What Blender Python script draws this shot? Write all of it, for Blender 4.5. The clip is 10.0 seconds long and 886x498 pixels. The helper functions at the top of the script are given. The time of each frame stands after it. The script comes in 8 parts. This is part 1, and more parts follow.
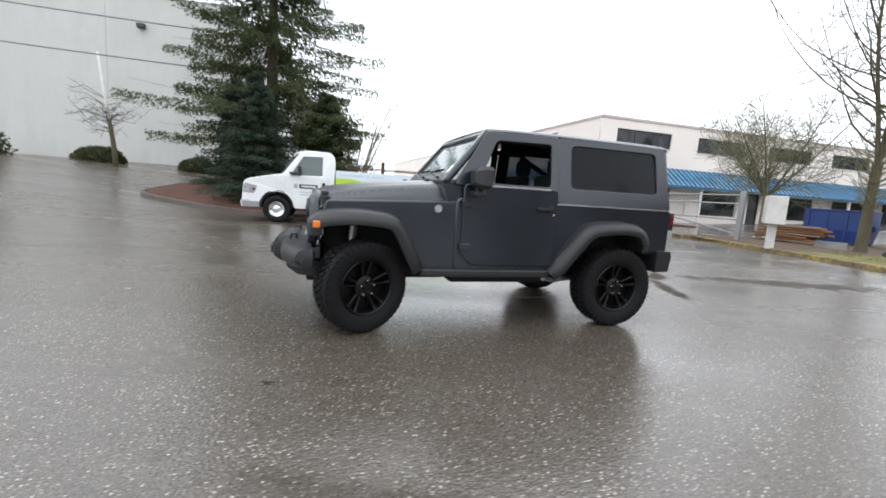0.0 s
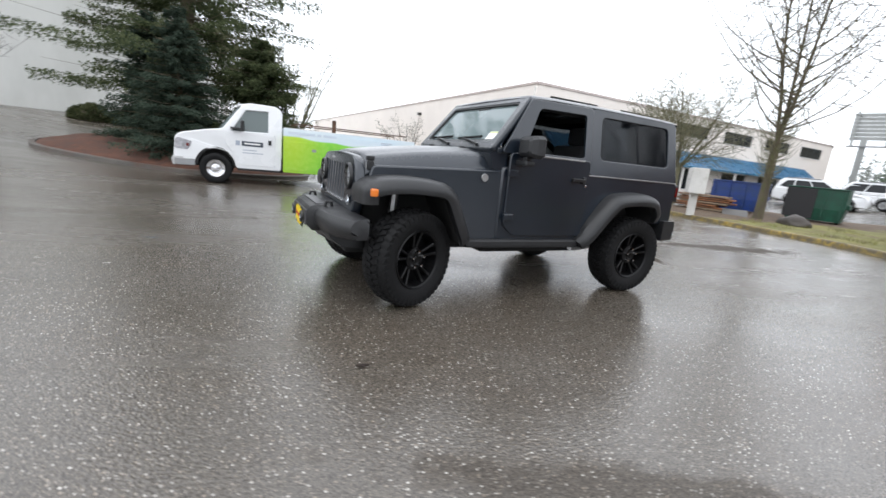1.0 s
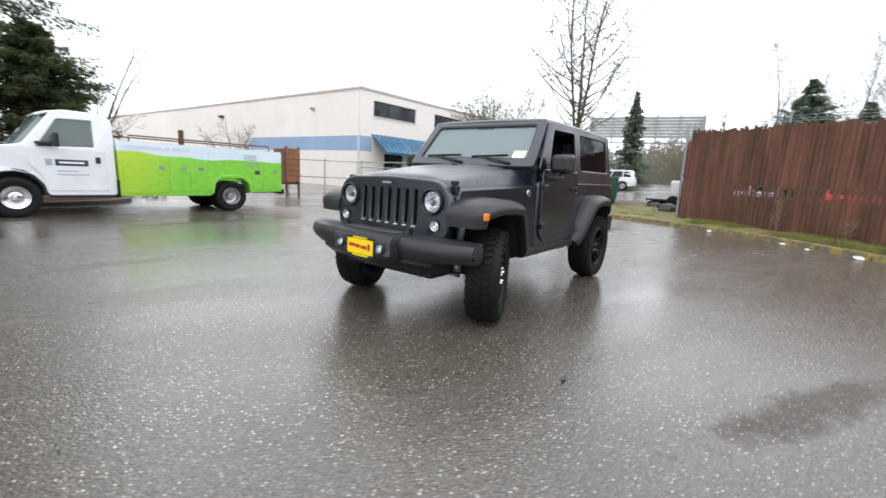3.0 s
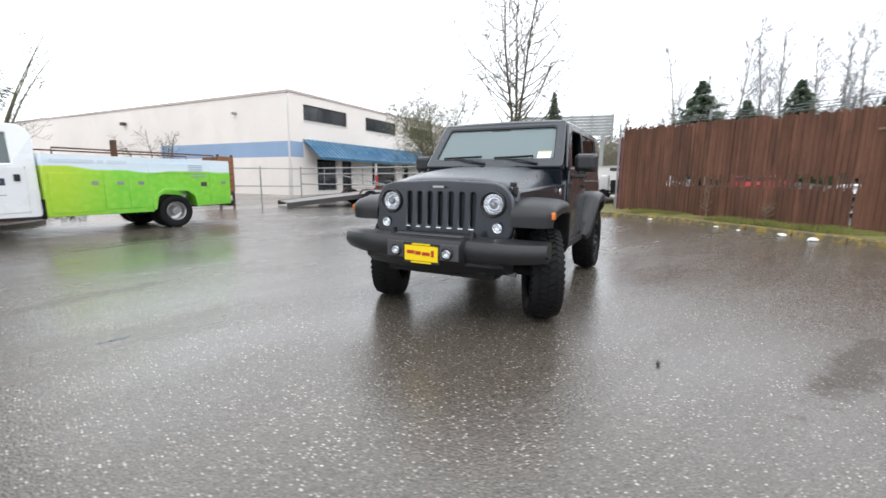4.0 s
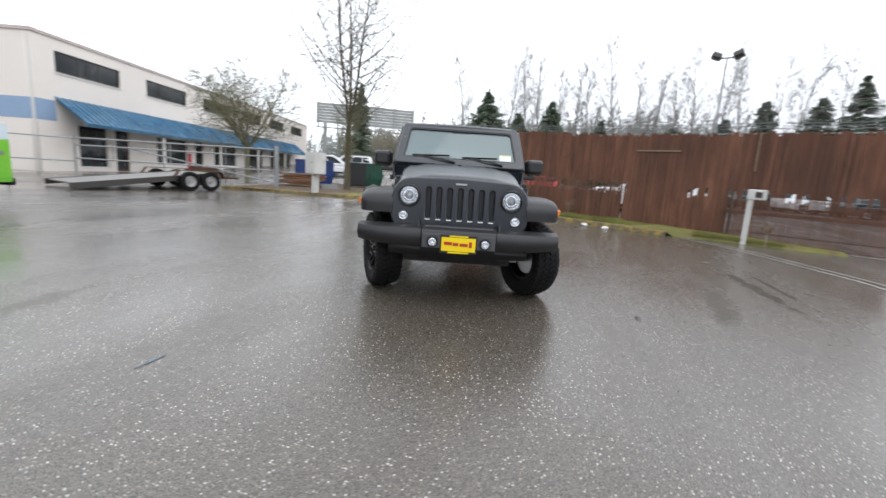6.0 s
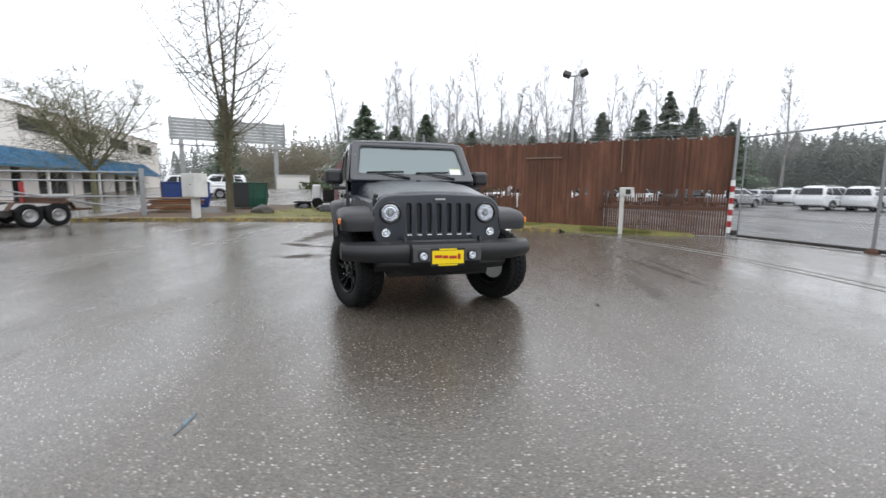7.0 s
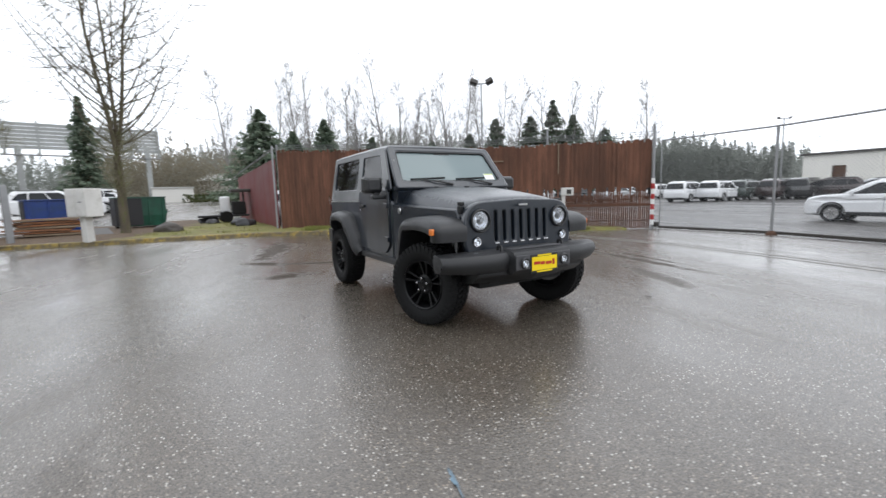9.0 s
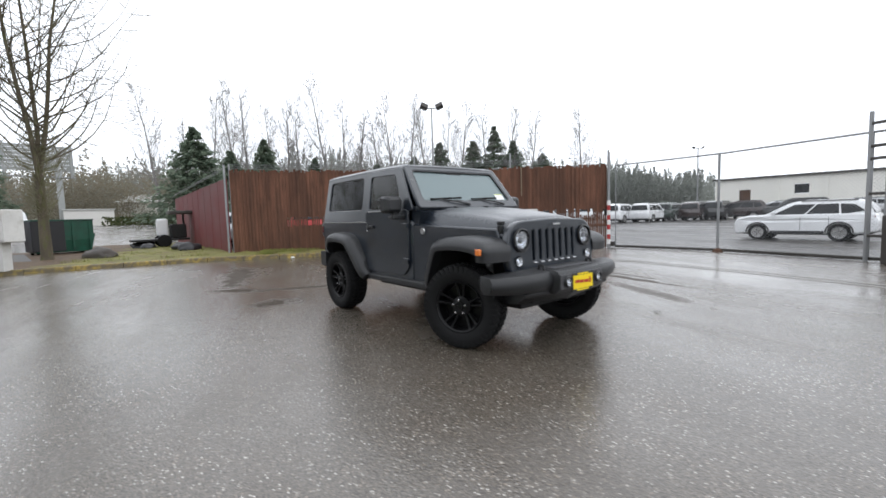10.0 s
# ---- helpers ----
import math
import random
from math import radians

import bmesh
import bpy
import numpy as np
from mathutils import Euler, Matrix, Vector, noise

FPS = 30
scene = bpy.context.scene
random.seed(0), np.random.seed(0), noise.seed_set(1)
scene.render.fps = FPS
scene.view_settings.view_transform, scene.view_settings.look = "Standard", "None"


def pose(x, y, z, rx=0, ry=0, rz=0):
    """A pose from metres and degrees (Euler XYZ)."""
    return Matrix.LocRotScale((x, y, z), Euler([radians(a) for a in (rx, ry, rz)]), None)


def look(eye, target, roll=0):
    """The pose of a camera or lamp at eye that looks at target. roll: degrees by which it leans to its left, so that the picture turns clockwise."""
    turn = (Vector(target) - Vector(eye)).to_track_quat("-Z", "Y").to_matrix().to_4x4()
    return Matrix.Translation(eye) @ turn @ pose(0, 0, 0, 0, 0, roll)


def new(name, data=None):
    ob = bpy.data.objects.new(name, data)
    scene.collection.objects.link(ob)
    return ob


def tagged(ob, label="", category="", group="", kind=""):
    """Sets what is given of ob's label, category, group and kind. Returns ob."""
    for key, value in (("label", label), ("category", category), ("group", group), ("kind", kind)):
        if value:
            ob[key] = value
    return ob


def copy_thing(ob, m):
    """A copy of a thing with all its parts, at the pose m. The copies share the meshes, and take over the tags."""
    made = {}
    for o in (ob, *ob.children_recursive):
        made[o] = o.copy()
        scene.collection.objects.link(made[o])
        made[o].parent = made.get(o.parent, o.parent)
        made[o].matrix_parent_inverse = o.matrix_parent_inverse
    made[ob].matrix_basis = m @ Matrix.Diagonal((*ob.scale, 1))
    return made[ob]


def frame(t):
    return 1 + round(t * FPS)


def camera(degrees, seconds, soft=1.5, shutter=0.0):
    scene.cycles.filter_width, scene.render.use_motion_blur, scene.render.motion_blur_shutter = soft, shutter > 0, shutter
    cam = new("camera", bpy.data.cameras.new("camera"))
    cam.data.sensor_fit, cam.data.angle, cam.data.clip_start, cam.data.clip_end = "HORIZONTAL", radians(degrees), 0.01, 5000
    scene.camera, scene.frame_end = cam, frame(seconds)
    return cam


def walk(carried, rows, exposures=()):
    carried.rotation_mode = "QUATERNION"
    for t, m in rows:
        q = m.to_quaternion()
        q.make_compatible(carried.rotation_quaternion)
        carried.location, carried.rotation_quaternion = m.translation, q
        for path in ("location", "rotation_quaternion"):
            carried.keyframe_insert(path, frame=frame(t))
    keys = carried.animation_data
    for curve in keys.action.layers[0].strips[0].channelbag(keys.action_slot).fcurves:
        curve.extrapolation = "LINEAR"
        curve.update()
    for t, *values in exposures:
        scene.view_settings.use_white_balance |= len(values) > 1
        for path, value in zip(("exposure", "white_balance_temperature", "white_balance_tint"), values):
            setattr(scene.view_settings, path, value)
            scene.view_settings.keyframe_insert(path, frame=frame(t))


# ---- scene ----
cam = camera(92.5, 10.0, shutter=0.5)
PATH = [
    (0, (0.056, 0.146, 1.207), (-0.027, 2.125, 0.931), 3.8),
    (0.5, (-0.455, 0.215, 1.17), (-0.405, 2.178, 0.788), 4.8),
    (1, (-0.981, 0.291, 1.169), (-0.682, 2.224, 0.752), 5.7),
    (1.5, (-1.499, 0.422, 1.163), (-1.048, 2.339, 0.815), 3.9),
    (2, (-1.997, 0.56, 1.178), (-1.316, 2.416, 0.873), 4.2),
    (3.5, (-3.408, 1.232, 1.174), (-2.16, 2.752, 0.811), 1.5),
    (4, (-3.792, 1.589, 1.157), (-2.423, 3.01, 0.83), 0.5),
    (4.5, (-4.2, 1.904, 1.168), (-2.676, 3.175, 0.916), 0.1),
    (5, (-4.508, 2.279, 1.148), (-2.853, 3.378, 0.91), -0.7),
    (5.5, (-4.832, 2.633, 1.17), (-3.073, 3.528, 0.847), 2.3),
    (7, (-5.419, 3.925, 1.176), (-3.44, 4.005, 0.902), 0.6),
    (7.5, (-5.405, 4.394, 1.167), (-3.421, 4.353, 0.913), -0.6),
    (8, (-5.36, 4.831, 1.197), (-3.378, 4.653, 0.997), -0.1),
    (8.5, (-5.255, 5.252, 1.204), (-3.29, 4.962, 0.964), -1.0),
    (9, (-5.081, 5.65, 1.198), (-3.139, 5.242, 0.945), -1.6),
    (9.5, (-4.942, 6.044, 1.205), (-3.052, 5.44, 0.953), -2.4),
    (10, (-4.739, 6.455, 1.199), (-2.866, 5.771, 1.041), -1.7),
]
walk(cam, [(t, look(eye, target, roll)) for t, eye, target, roll in PATH], exposures=((0, 0.16), (2, 0.2), (4.5, 0.2), (5.5, 0.05), (7, -0.08), (10, -0.08)))

# ---- world and light: a bright overcast day ----
world = bpy.data.worlds.new("overcast_sky")
scene.world = world
world.use_nodes = True
wn, wl = world.node_tree.nodes, world.node_tree.links
wn.clear()
sky = wn.new("ShaderNodeTexSky")
sky.sky_type, sky.sun_disc = "NISHITA", False
sky.sun_elevation, sky.sun_rotation = radians(38), radians(215)
cloud = wn.new("ShaderNodeRGB")
cloud.outputs[0].default_value = (16.5, 17.2, 18.4, 1)
veil = wn.new("ShaderNodeMix")
veil.data_type = "RGBA"
veil.inputs["Factor"].default_value = 0.94
wl.new(sky.outputs[0], veil.inputs["A"])
wl.new(cloud.outputs[0], veil.inputs["B"])
bg = wn.new("ShaderNodeBackground")
bg.inputs["Strength"].default_value = 0.105
wl.new(veil.outputs["Result"], bg.inputs["Color"])
wout = wn.new("ShaderNodeOutputWorld")
wl.new(bg.outputs[0], wout.inputs["Surface"])
sun = new("sun", bpy.data.lights.new("sun", "SUN"))
sun.data.energy, sun.data.angle, sun.data.color = 0.5, radians(40), (1.0, 0.98, 0.95)
sun.matrix_world = look((0, 0, 30), (8, 12, 0))


# ---- materials ----
def nodes_of(name):
    m = bpy.data.materials.new(name)
    m.use_nodes = True
    nt = m.node_tree
    nt.nodes.clear()
    out = nt.nodes.new("ShaderNodeOutputMaterial")
    bsdf = nt.nodes.new("ShaderNodeBsdfPrincipled")
    nt.links.new(bsdf.outputs[0], out.inputs["Surface"])
    return m, nt, bsdf


def node(nt, kind, **inputs):
    n = nt.nodes.new(kind)
    for k, v in inputs.items():
        n.inputs[k.replace("_", " ")].default_value = v
    return n


def mixed(nt, fac, a, b, blend="MIX"):
    n = nt.nodes.new("ShaderNodeMix")
    n.data_type, n.blend_type = "RGBA", blend
    for slot, v in (("Factor", fac), ("A", a), ("B", b)):
        if isinstance(v, bpy.types.NodeSocket):
            nt.links.new(v, n.inputs[slot])
        elif slot == "Factor":
            n.inputs["Factor"].default_value = v
        else:
            n.inputs[slot].default_value = (*v, 1) if len(v) == 3 else v
    return n.outputs["Result"]


def ramp(nt, src, lo, hi, a=0.0, b=1.0):
    n = nt.nodes.new("ShaderNodeMapRange")
    n.inputs["From Min"].default_value, n.inputs["From Max"].default_value = lo, hi
    n.inputs["To Min"].default_value, n.inputs["To Max"].default_value = a, b
    nt.links.new(src, n.inputs["Value"])
    return n.outputs["Result"]


def coords(nt, stretch=(1, 1, 1), world=False):
    tc = nt.nodes.new("ShaderNodeNewGeometry" if world else "ShaderNodeTexCoord")
    mp = nt.nodes.new("ShaderNodeMapping")
    mp.inputs["Scale"].default_value = stretch
    nt.links.new(tc.outputs["Position" if world else "Object"], mp.inputs["Vector"])
    return mp.outputs["Vector"]


def noise_at(nt, vec, scale, detail=4.0, rough=0.55):
    n = node(nt, "ShaderNodeTexNoise", Scale=scale, Detail=detail, Roughness=rough)
    nt.links.new(vec, n.inputs["Vector"])
    return n.outputs["Fac"]


def times(nt, a, b, op="MULTIPLY"):
    n = nt.nodes.new("ShaderNodeMath")
    n.operation = op
    for slot, v in zip(n.inputs, (a, b)):
        if isinstance(v, bpy.types.NodeSocket):
            nt.links.new(v, slot)
        else:
            slot.default_value = v
    return n.outputs[0]


def mat(name, col, rough=0.5, metal=0.0, var=0.18, big=1.2, fine=40.0, bump=0.0, bscale=None, coat=0.0, other=None,
        mix=(0.45, 0.7), stretch=(1, 1, 1), rand=0.0, spec=0.5, rvar=0.1, coat_rough=0.08, world=False):
    """A surface with colour changing at two scales, uneven gloss and fine relief. other: a second colour in patches."""
    m, nt, b = nodes_of(name)
    v = coords(nt, stretch, world)
    n1, n2 = noise_at(nt, v, big, 5), noise_at(nt, v, fine, 3)
    c = mixed(nt, ramp(nt, n1, 0.3, 0.7), [k * (1 - var) for k in col], [min(1, k * (1 + var)) for k in col])
    if other:
        c = mixed(nt, ramp(nt, noise_at(nt, v, big * 2.3, 8, 0.65), *mix), c, other)
    c = mixed(nt, ramp(nt, n2, 0.25, 0.75, 0, var * 1.2), c, [k * 0.55 for k in col])
    if rand:
        info = nt.nodes.new("ShaderNodeObjectInfo")
        c = mixed(nt, ramp(nt, info.outputs["Random"], 0, 1, 0, rand), c, [k * 0.3 for k in col])
    nt.links.new(c, b.inputs["Base Color"])
    nt.links.new(ramp(nt, n1, 0.3, 0.7, max(0.02, rough - rvar), min(1, rough + rvar)), b.inputs["Roughness"])
    b.inputs["Metallic"].default_value = metal
    b.inputs["Specular IOR Level"].default_value = spec
    b.inputs["Coat Weight"].default_value, b.inputs["Coat Roughness"].default_value = coat, coat_rough
    if bump:
        bn = node(nt, "ShaderNodeBump", Strength=bump, Distance=0.01)
        nt.links.new(noise_at(nt, v, bscale or fine, 4), bn.inputs["Height"])
        nt.links.new(bn.outputs[0], b.inputs["Normal"])
    return m


def glass(name, tint, rough=0.02, alpha_mix=0.0, film=None, ior=1.5):
    """Glass: a clear sheet with real reflection; alpha_mix: how much of the film colour it carries."""
    m, nt, b = nodes_of(name)
    out = [n for n in nt.nodes if n.type == "OUTPUT_MATERIAL"][0]
    b.inputs["Base Color"].default_value = (*(film or [k * 0.2 for k in tint]), 1)
    b.inputs["Roughness"].default_value = rough
    b.inputs["Specular IOR Level"].default_value = 0.6 if ior > 1.4 else 0.15
    tr = nt.nodes.new("ShaderNodeBsdfTransparent")
    tr.inputs[0].default_value = (*tint, 1)
    gl = nt.nodes.new("ShaderNodeBsdfGlossy")
    gl.inputs["Roughness"].default_value = rough
    fr = node(nt, "ShaderNodeFresnel", IOR=ior)
    clear = nt.nodes.new("ShaderNodeMixShader")
    nt.links.new(fr.outputs[0], clear.inputs[0])
    nt.links.new(tr.outputs[0], clear.inputs[1])
    nt.links.new(gl.outputs[0], clear.inputs[2])
    both = nt.nodes.new("ShaderNodeMixShader")
    both.inputs[0].default_value = alpha_mix
    nt.links.new(clear.outputs[0], both.inputs[1])
    nt.links.new(b.outputs[0], both.inputs[2])
    nt.links.new(both.outputs[0], out.inputs["Surface"])
    return m


# long dark marks in the yard, those round (3, 7) painted for dark puddle reflections: centre, half length, half width,
# turn, strength
DULL_MARKS = ((1.25, 0.88, 1.35, 0.11, 4, 0.85), (0.1, 1.55, 1.0, 0.15, -9, 0.6), (1.45, 0.6, 0.9, 0.05, 2, 0.9), (3.35, 7.35, 0.5, 0.2, 60, 1.0), (3.1, 6.4, 0.8, 0.13, 86, 1.0),
          (1.85, 6.72, 0.36, 0.26, 100, 1.0), (5.6, 7.5, 1.9, 0.32, 3, 0.85), (-3.6, 6.8, 0.9, 0.14, 18, 0.25), (-5.6, 6.3, 2.2, 0.2, 20, 0.2), (-2.3, 10.6, 1.9, 0.09, 20, 0.45))


def asphalt_material(name, base, weight=1.0, gloss=(0.30, 0.13), dull_marks=DULL_MARKS):
    """Wet, worn asphalt: stones in brown binder under an uneven film of rain water, with dark dull marks, some painted
    for puddle reflections.
    """
    m, nt, b = nodes_of(name)
    v = coords(nt)
    vs = coords(nt, (0.3, 1, 1))
    cell = node(nt, "ShaderNodeTexVoronoi", Scale=66.0)
    nt.links.new(v, cell.inputs["Vector"])
    small = node(nt, "ShaderNodeTexVoronoi", Scale=150.0)
    nt.links.new(v, small.inputs["Vector"])
    sep, sep2 = nt.nodes.new("ShaderNodeSeparateColor"), nt.nodes.new("ShaderNodeSeparateColor")
    nt.links.new(cell.outputs["Color"], sep.inputs[0])
    nt.links.new(small.outputs["Color"], sep2.inputs[0])
    blot, mid, fine = noise_at(nt, vs, 0.28, 6, 0.6), noise_at(nt, v, 2.2, 7, 0.65), noise_at(nt, v, 80, 2)
    wear = noise_at(nt, vs, 1.1, 7, 0.7)
    ragged = times(nt, times(nt, noise_at(nt, v, 3.1, 6, 0.65), 0.5, "SUBTRACT"), 2.6)
    dull_mark = None
    for cx, cy, rx, ry, turn, strong in dull_marks:
        mp = nt.nodes.new("ShaderNodeMapping")
        mp.vector_type = "TEXTURE"
        mp.inputs["Location"].default_value, mp.inputs["Rotation"].default_value, mp.inputs["Scale"].default_value = (cx, cy, 0), (0, 0, radians(turn)), (rx, ry, 1)
        nt.links.new(v, mp.inputs["Vector"])
        ln = nt.nodes.new("ShaderNodeVectorMath")
        ln.operation = "LENGTH"
        nt.links.new(mp.outputs["Vector"], ln.inputs[0])
        one = ramp(nt, times(nt, ln.outputs["Value"], ragged, "ADD"), 0.55, 1.15, strong, 0)
        dull_mark = one if dull_mark is None else times(nt, dull_mark, one, "MAXIMUM")
    c = mixed(nt, ramp(nt, blot, 0.35, 0.68), [k * 0.8 for k in base], [k * 1.25 for k in base])
    c = mixed(nt, ramp(nt, mid, 0.4, 0.75, 0, 0.5), c, [base[0] * 0.72, base[1] * 0.6, base[2] * 0.48])
    c = mixed(nt, ramp(nt, wear, 0.5, 0.85, 0, 0.5), c, [k * 0.4 for k in base])
    c = mixed(nt, ramp(nt, sep2.outputs[0], 0.3, 0.9, 0.0, 0.9), c, [base[0] * 0.2, base[1] * 0.16, base[2] * 0.12])
    grit = times(nt, ramp(nt, sep2.outputs[1], 0.8, 0.9), ramp(nt, small.outputs["Distance"], 0.3, 0.5, 1, 0))
    c = mixed(nt, times(nt, grit, 0.5), c, (0.36, 0.30, 0.23))
    sparse = ramp(nt, mid, 0.35, 0.62, 0.35, 1.0)
    stone = times(nt, ramp(nt, sep.outputs[0], 0.72, 0.82), ramp(nt, cell.outputs["Distance"], 0.2, 0.46, 1, 0))
    pale = mixed(nt, sep.outputs[2], (0.30, 0.24, 0.18), (0.70, 0.67, 0.61))
    c = mixed(nt, times(nt, stone, sparse), c, pale)
    c = mixed(nt, times(nt, dull_mark, 0.5), c, (0.035, 0.028, 0.024))
    nt.links.new(c, b.inputs["Base Color"])
    film = ramp(nt, noise_at(nt, vs, 0.42, 6, 0.62), 0.38, 0.62)
    nt.links.new(ramp(nt, film, 0, 1, 0.62, 0.45), b.inputs["Roughness"])
    nt.links.new(ramp(nt, dull_mark, 0, 1, 0.15, 0.01), b.inputs["Specular IOR Level"])
    nt.links.new(times(nt, ramp(nt, film, 0, 1, 0.92, 1.0), ramp(nt, dull_mark, 0, 1, weight, 0.06 * weight)), b.inputs["Coat Weight"])
    nt.links.new(times(nt, ramp(nt, film, 0, 1, *gloss), times(nt, dull_mark, 0.2), "ADD"), b.inputs["Coat Roughness"])
    b.inputs["Coat IOR"].default_value = 1.68
    height = times(nt, times(nt, cell.outputs["Distance"], 0.7), times(nt, fine, 0.5), "ADD")
    bn = node(nt, "ShaderNodeBump", Strength=0.8, Distance=0.008)
    nt.links.new(height, bn.inputs["Height"])
    nt.links.new(bn.outputs[0], b.inputs["Normal"])
    bc = node(nt, "ShaderNodeBump", Distance=0.006)
    nt.links.new(ramp(nt, film, 0, 1, 0.4, 0.15), bc.inputs["Strength"])
    nt.links.new(times(nt, height, times(nt, mid, 2.0), "ADD"), bc.inputs["Height"])
    nt.links.new(bc.outputs[0], b.inputs["Coat Normal"])
    return m


ASPHALT = asphalt_material("wet_asphalt", (0.112, 0.097, 0.079))
LOT_ASPHALT = asphalt_material("dark_lot_asphalt", (0.075, 0.074, 0.075), 0.5, (0.4, 0.14), ((12, -12, 9, 0.8, 10, 0.4),))
CONCRETE = mat("wet_concrete", (0.30, 0.29, 0.27), 0.6, var=0.25, big=2, fine=60, bump=0.4, other=(0.16, 0.15, 0.13))
KERB_YELLOW = mat("worn_yellow_kerb_paint", (0.34, 0.24, 0.05), 0.6, var=0.35, big=3, fine=50, bump=0.5, other=(0.10, 0.085, 0.06), mix=(0.38, 0.55))
def verge_material():
    """Mossy turf that gives way to wet leaf-strewn soil in the north."""
    m, nt, b = nodes_of("mossy_turf_and_soil")
    v = coords(nt)
    turf = mixed(nt, ramp(nt, noise_at(nt, v, 1.1, 5), 0.3, 0.7), (0.12, 0.125, 0.03), (0.22, 0.20, 0.055))
    turf = mixed(nt, ramp(nt, noise_at(nt, v, 2.5, 8, 0.65), 0.52, 0.66), turf, (0.13, 0.085, 0.045))
    soil = mixed(nt, noise_at(nt, v, 3, 8, 0.7), (0.035, 0.026, 0.02), (0.13, 0.085, 0.05))
    soil = mixed(nt, ramp(nt, noise_at(nt, v, 26, 3), 0.56, 0.66), soil, (0.24, 0.15, 0.08))
    sep = nt.nodes.new("ShaderNodeSeparateXYZ")
    nt.links.new(v, sep.inputs[0])
    far = times(nt, sep.outputs["Y"], times(nt, noise_at(nt, v, 0.6, 5), 5.0), "ADD")
    c = mixed(nt, ramp(nt, far, 14.6, 15.6), turf, soil)
    nt.links.new(c, b.inputs["Base Color"])
    b.inputs["Roughness"].default_value = 0.8
    bn = node(nt, "ShaderNodeBump", Strength=0.9, Distance=0.02)
    nt.links.new(noise_at(nt, v, 30, 5), bn.inputs["Height"])
    nt.links.new(bn.outputs[0], b.inputs["Normal"])
    return m


SOIL = verge_material()
GRASS = mat("winter_grass", (0.19, 0.21, 0.045), 0.7, var=0.4, big=2, fine=8, other=(0.28, 0.24, 0.085))
BARK_MULCH = mat("red_bark_mulch", (0.105, 0.045, 0.028), 0.9, var=0.5, big=3, fine=45, bump=1.0, other=(0.06, 0.03, 0.02))
CREAM = mat("cream_painted_concrete", (0.88, 0.815, 0.755), 0.8, var=0.05, big=0.2, fine=6, bump=0.1, other=(0.83, 0.76, 0.70), mix=(0.5, 0.8))
WHITE_WALL = mat("white_painted_block", (0.74, 0.72, 0.68), 0.8, var=0.05, big=0.3, fine=5, bump=0.1)
BLUE_BAND = mat("faded_blue_paint", (0.30, 0.42, 0.60), 0.7, var=0.1, big=0.3, fine=6)
GREY_WALL = mat("grey_tilt_up_concrete", (0.58, 0.585, 0.56), 0.85, var=0.07, big=0.15, fine=4, bump=0.15, other=(0.48, 0.485, 0.46), mix=(0.45, 0.75), stretch=(1, 1, 0.35))
BEIGE = mat("beige_block_wall", (0.78, 0.765, 0.71), 0.8, var=0.06, big=0.3, fine=5)
TRIM_DARK = mat("dark_window_frame", (0.05, 0.045, 0.04), 0.45, var=0.1)
PANE = mat("dark_reflecting_pane", (0.02, 0.024, 0.028), 0.06, var=0.2, big=0.6, rvar=0.03, spec=0.7)
AWNING = mat("blue_metal_awning", (0.045, 0.17, 0.31), 0.28, var=0.15, big=0.5, fine=9, metal=0.2, coat=0.5, other=(0.07, 0.24, 0.38))
ROOFING = mat("pinkish_parapet_cap", (0.55, 0.47, 0.44), 0.7, var=0.08)
SLAT = mat("weathered_brown_slat", (0.185, 0.088, 0.057), 0.82, var=0.42, big=0.7, fine=30, stretch=(2.2, 2.2, 0.5), other=(0.085, 0.048, 0.034), mix=(0.42, 0.7), rand=0.34, bump=0.3, world=True, spec=0.25)
RED_PANEL = mat("dark_red_metal_panel", (0.16, 0.035, 0.035), 0.6, var=0.15, big=0.7, fine=12)
GALV = mat("galvanised_steel", (0.30, 0.305, 0.31), 0.5, metal=0.5, var=0.15, big=2, fine=30)
WIRE = mat("dull_fence_wire", (0.24, 0.245, 0.25), 0.55, metal=0.5, var=0.1)
RUST = mat("rusty_steel", (0.12, 0.06, 0.035), 0.8, metal=0.3, var=0.4, fine=30, other=(0.06, 0.05, 0.045))
WOODM = mat("weathered_timber", (0.25, 0.19, 0.13), 0.8, var=0.3, stretch=(1, 8, 8), other=(0.16, 0.10, 0.06))
ORANGE_WOOD = mat("wet_orange_timber", (0.27, 0.11, 0.045), 0.7, var=0.4, fine=20, other=(0.14, 0.08, 0.05))
PLASTIC = mat("textured_black_plastic", (0.016, 0.0165, 0.018), 0.42, var=0.12, big=3, fine=300, bump=0.12, rvar=0.06)
RUBBER = mat("black_rubber", (0.007, 0.007, 0.0075), 0.7, var=0.25, big=4, fine=60, bump=0.2, spec=0.25)
TRIM_BLACK = mat("satin_black", (0.012, 0.012, 0.013), 0.35, var=0.1, big=3)
DARKNESS = mat("dark_underside", (0.012, 0.012, 0.012), 0.8, var=0.3)
GLOSS_BLACK = mat("gloss_black_alloy", (0.004, 0.004, 0.0045), 0.34, var=0.2, spec=0.25)
CHROME = mat("bright_metal", (0.72, 0.72, 0.73), 0.14, metal=1.0, var=0.06, rvar=0.05)
DULL_METAL = mat("dull_alloy", (0.5, 0.5, 0.5), 0.35, metal=0.9, var=0.12)


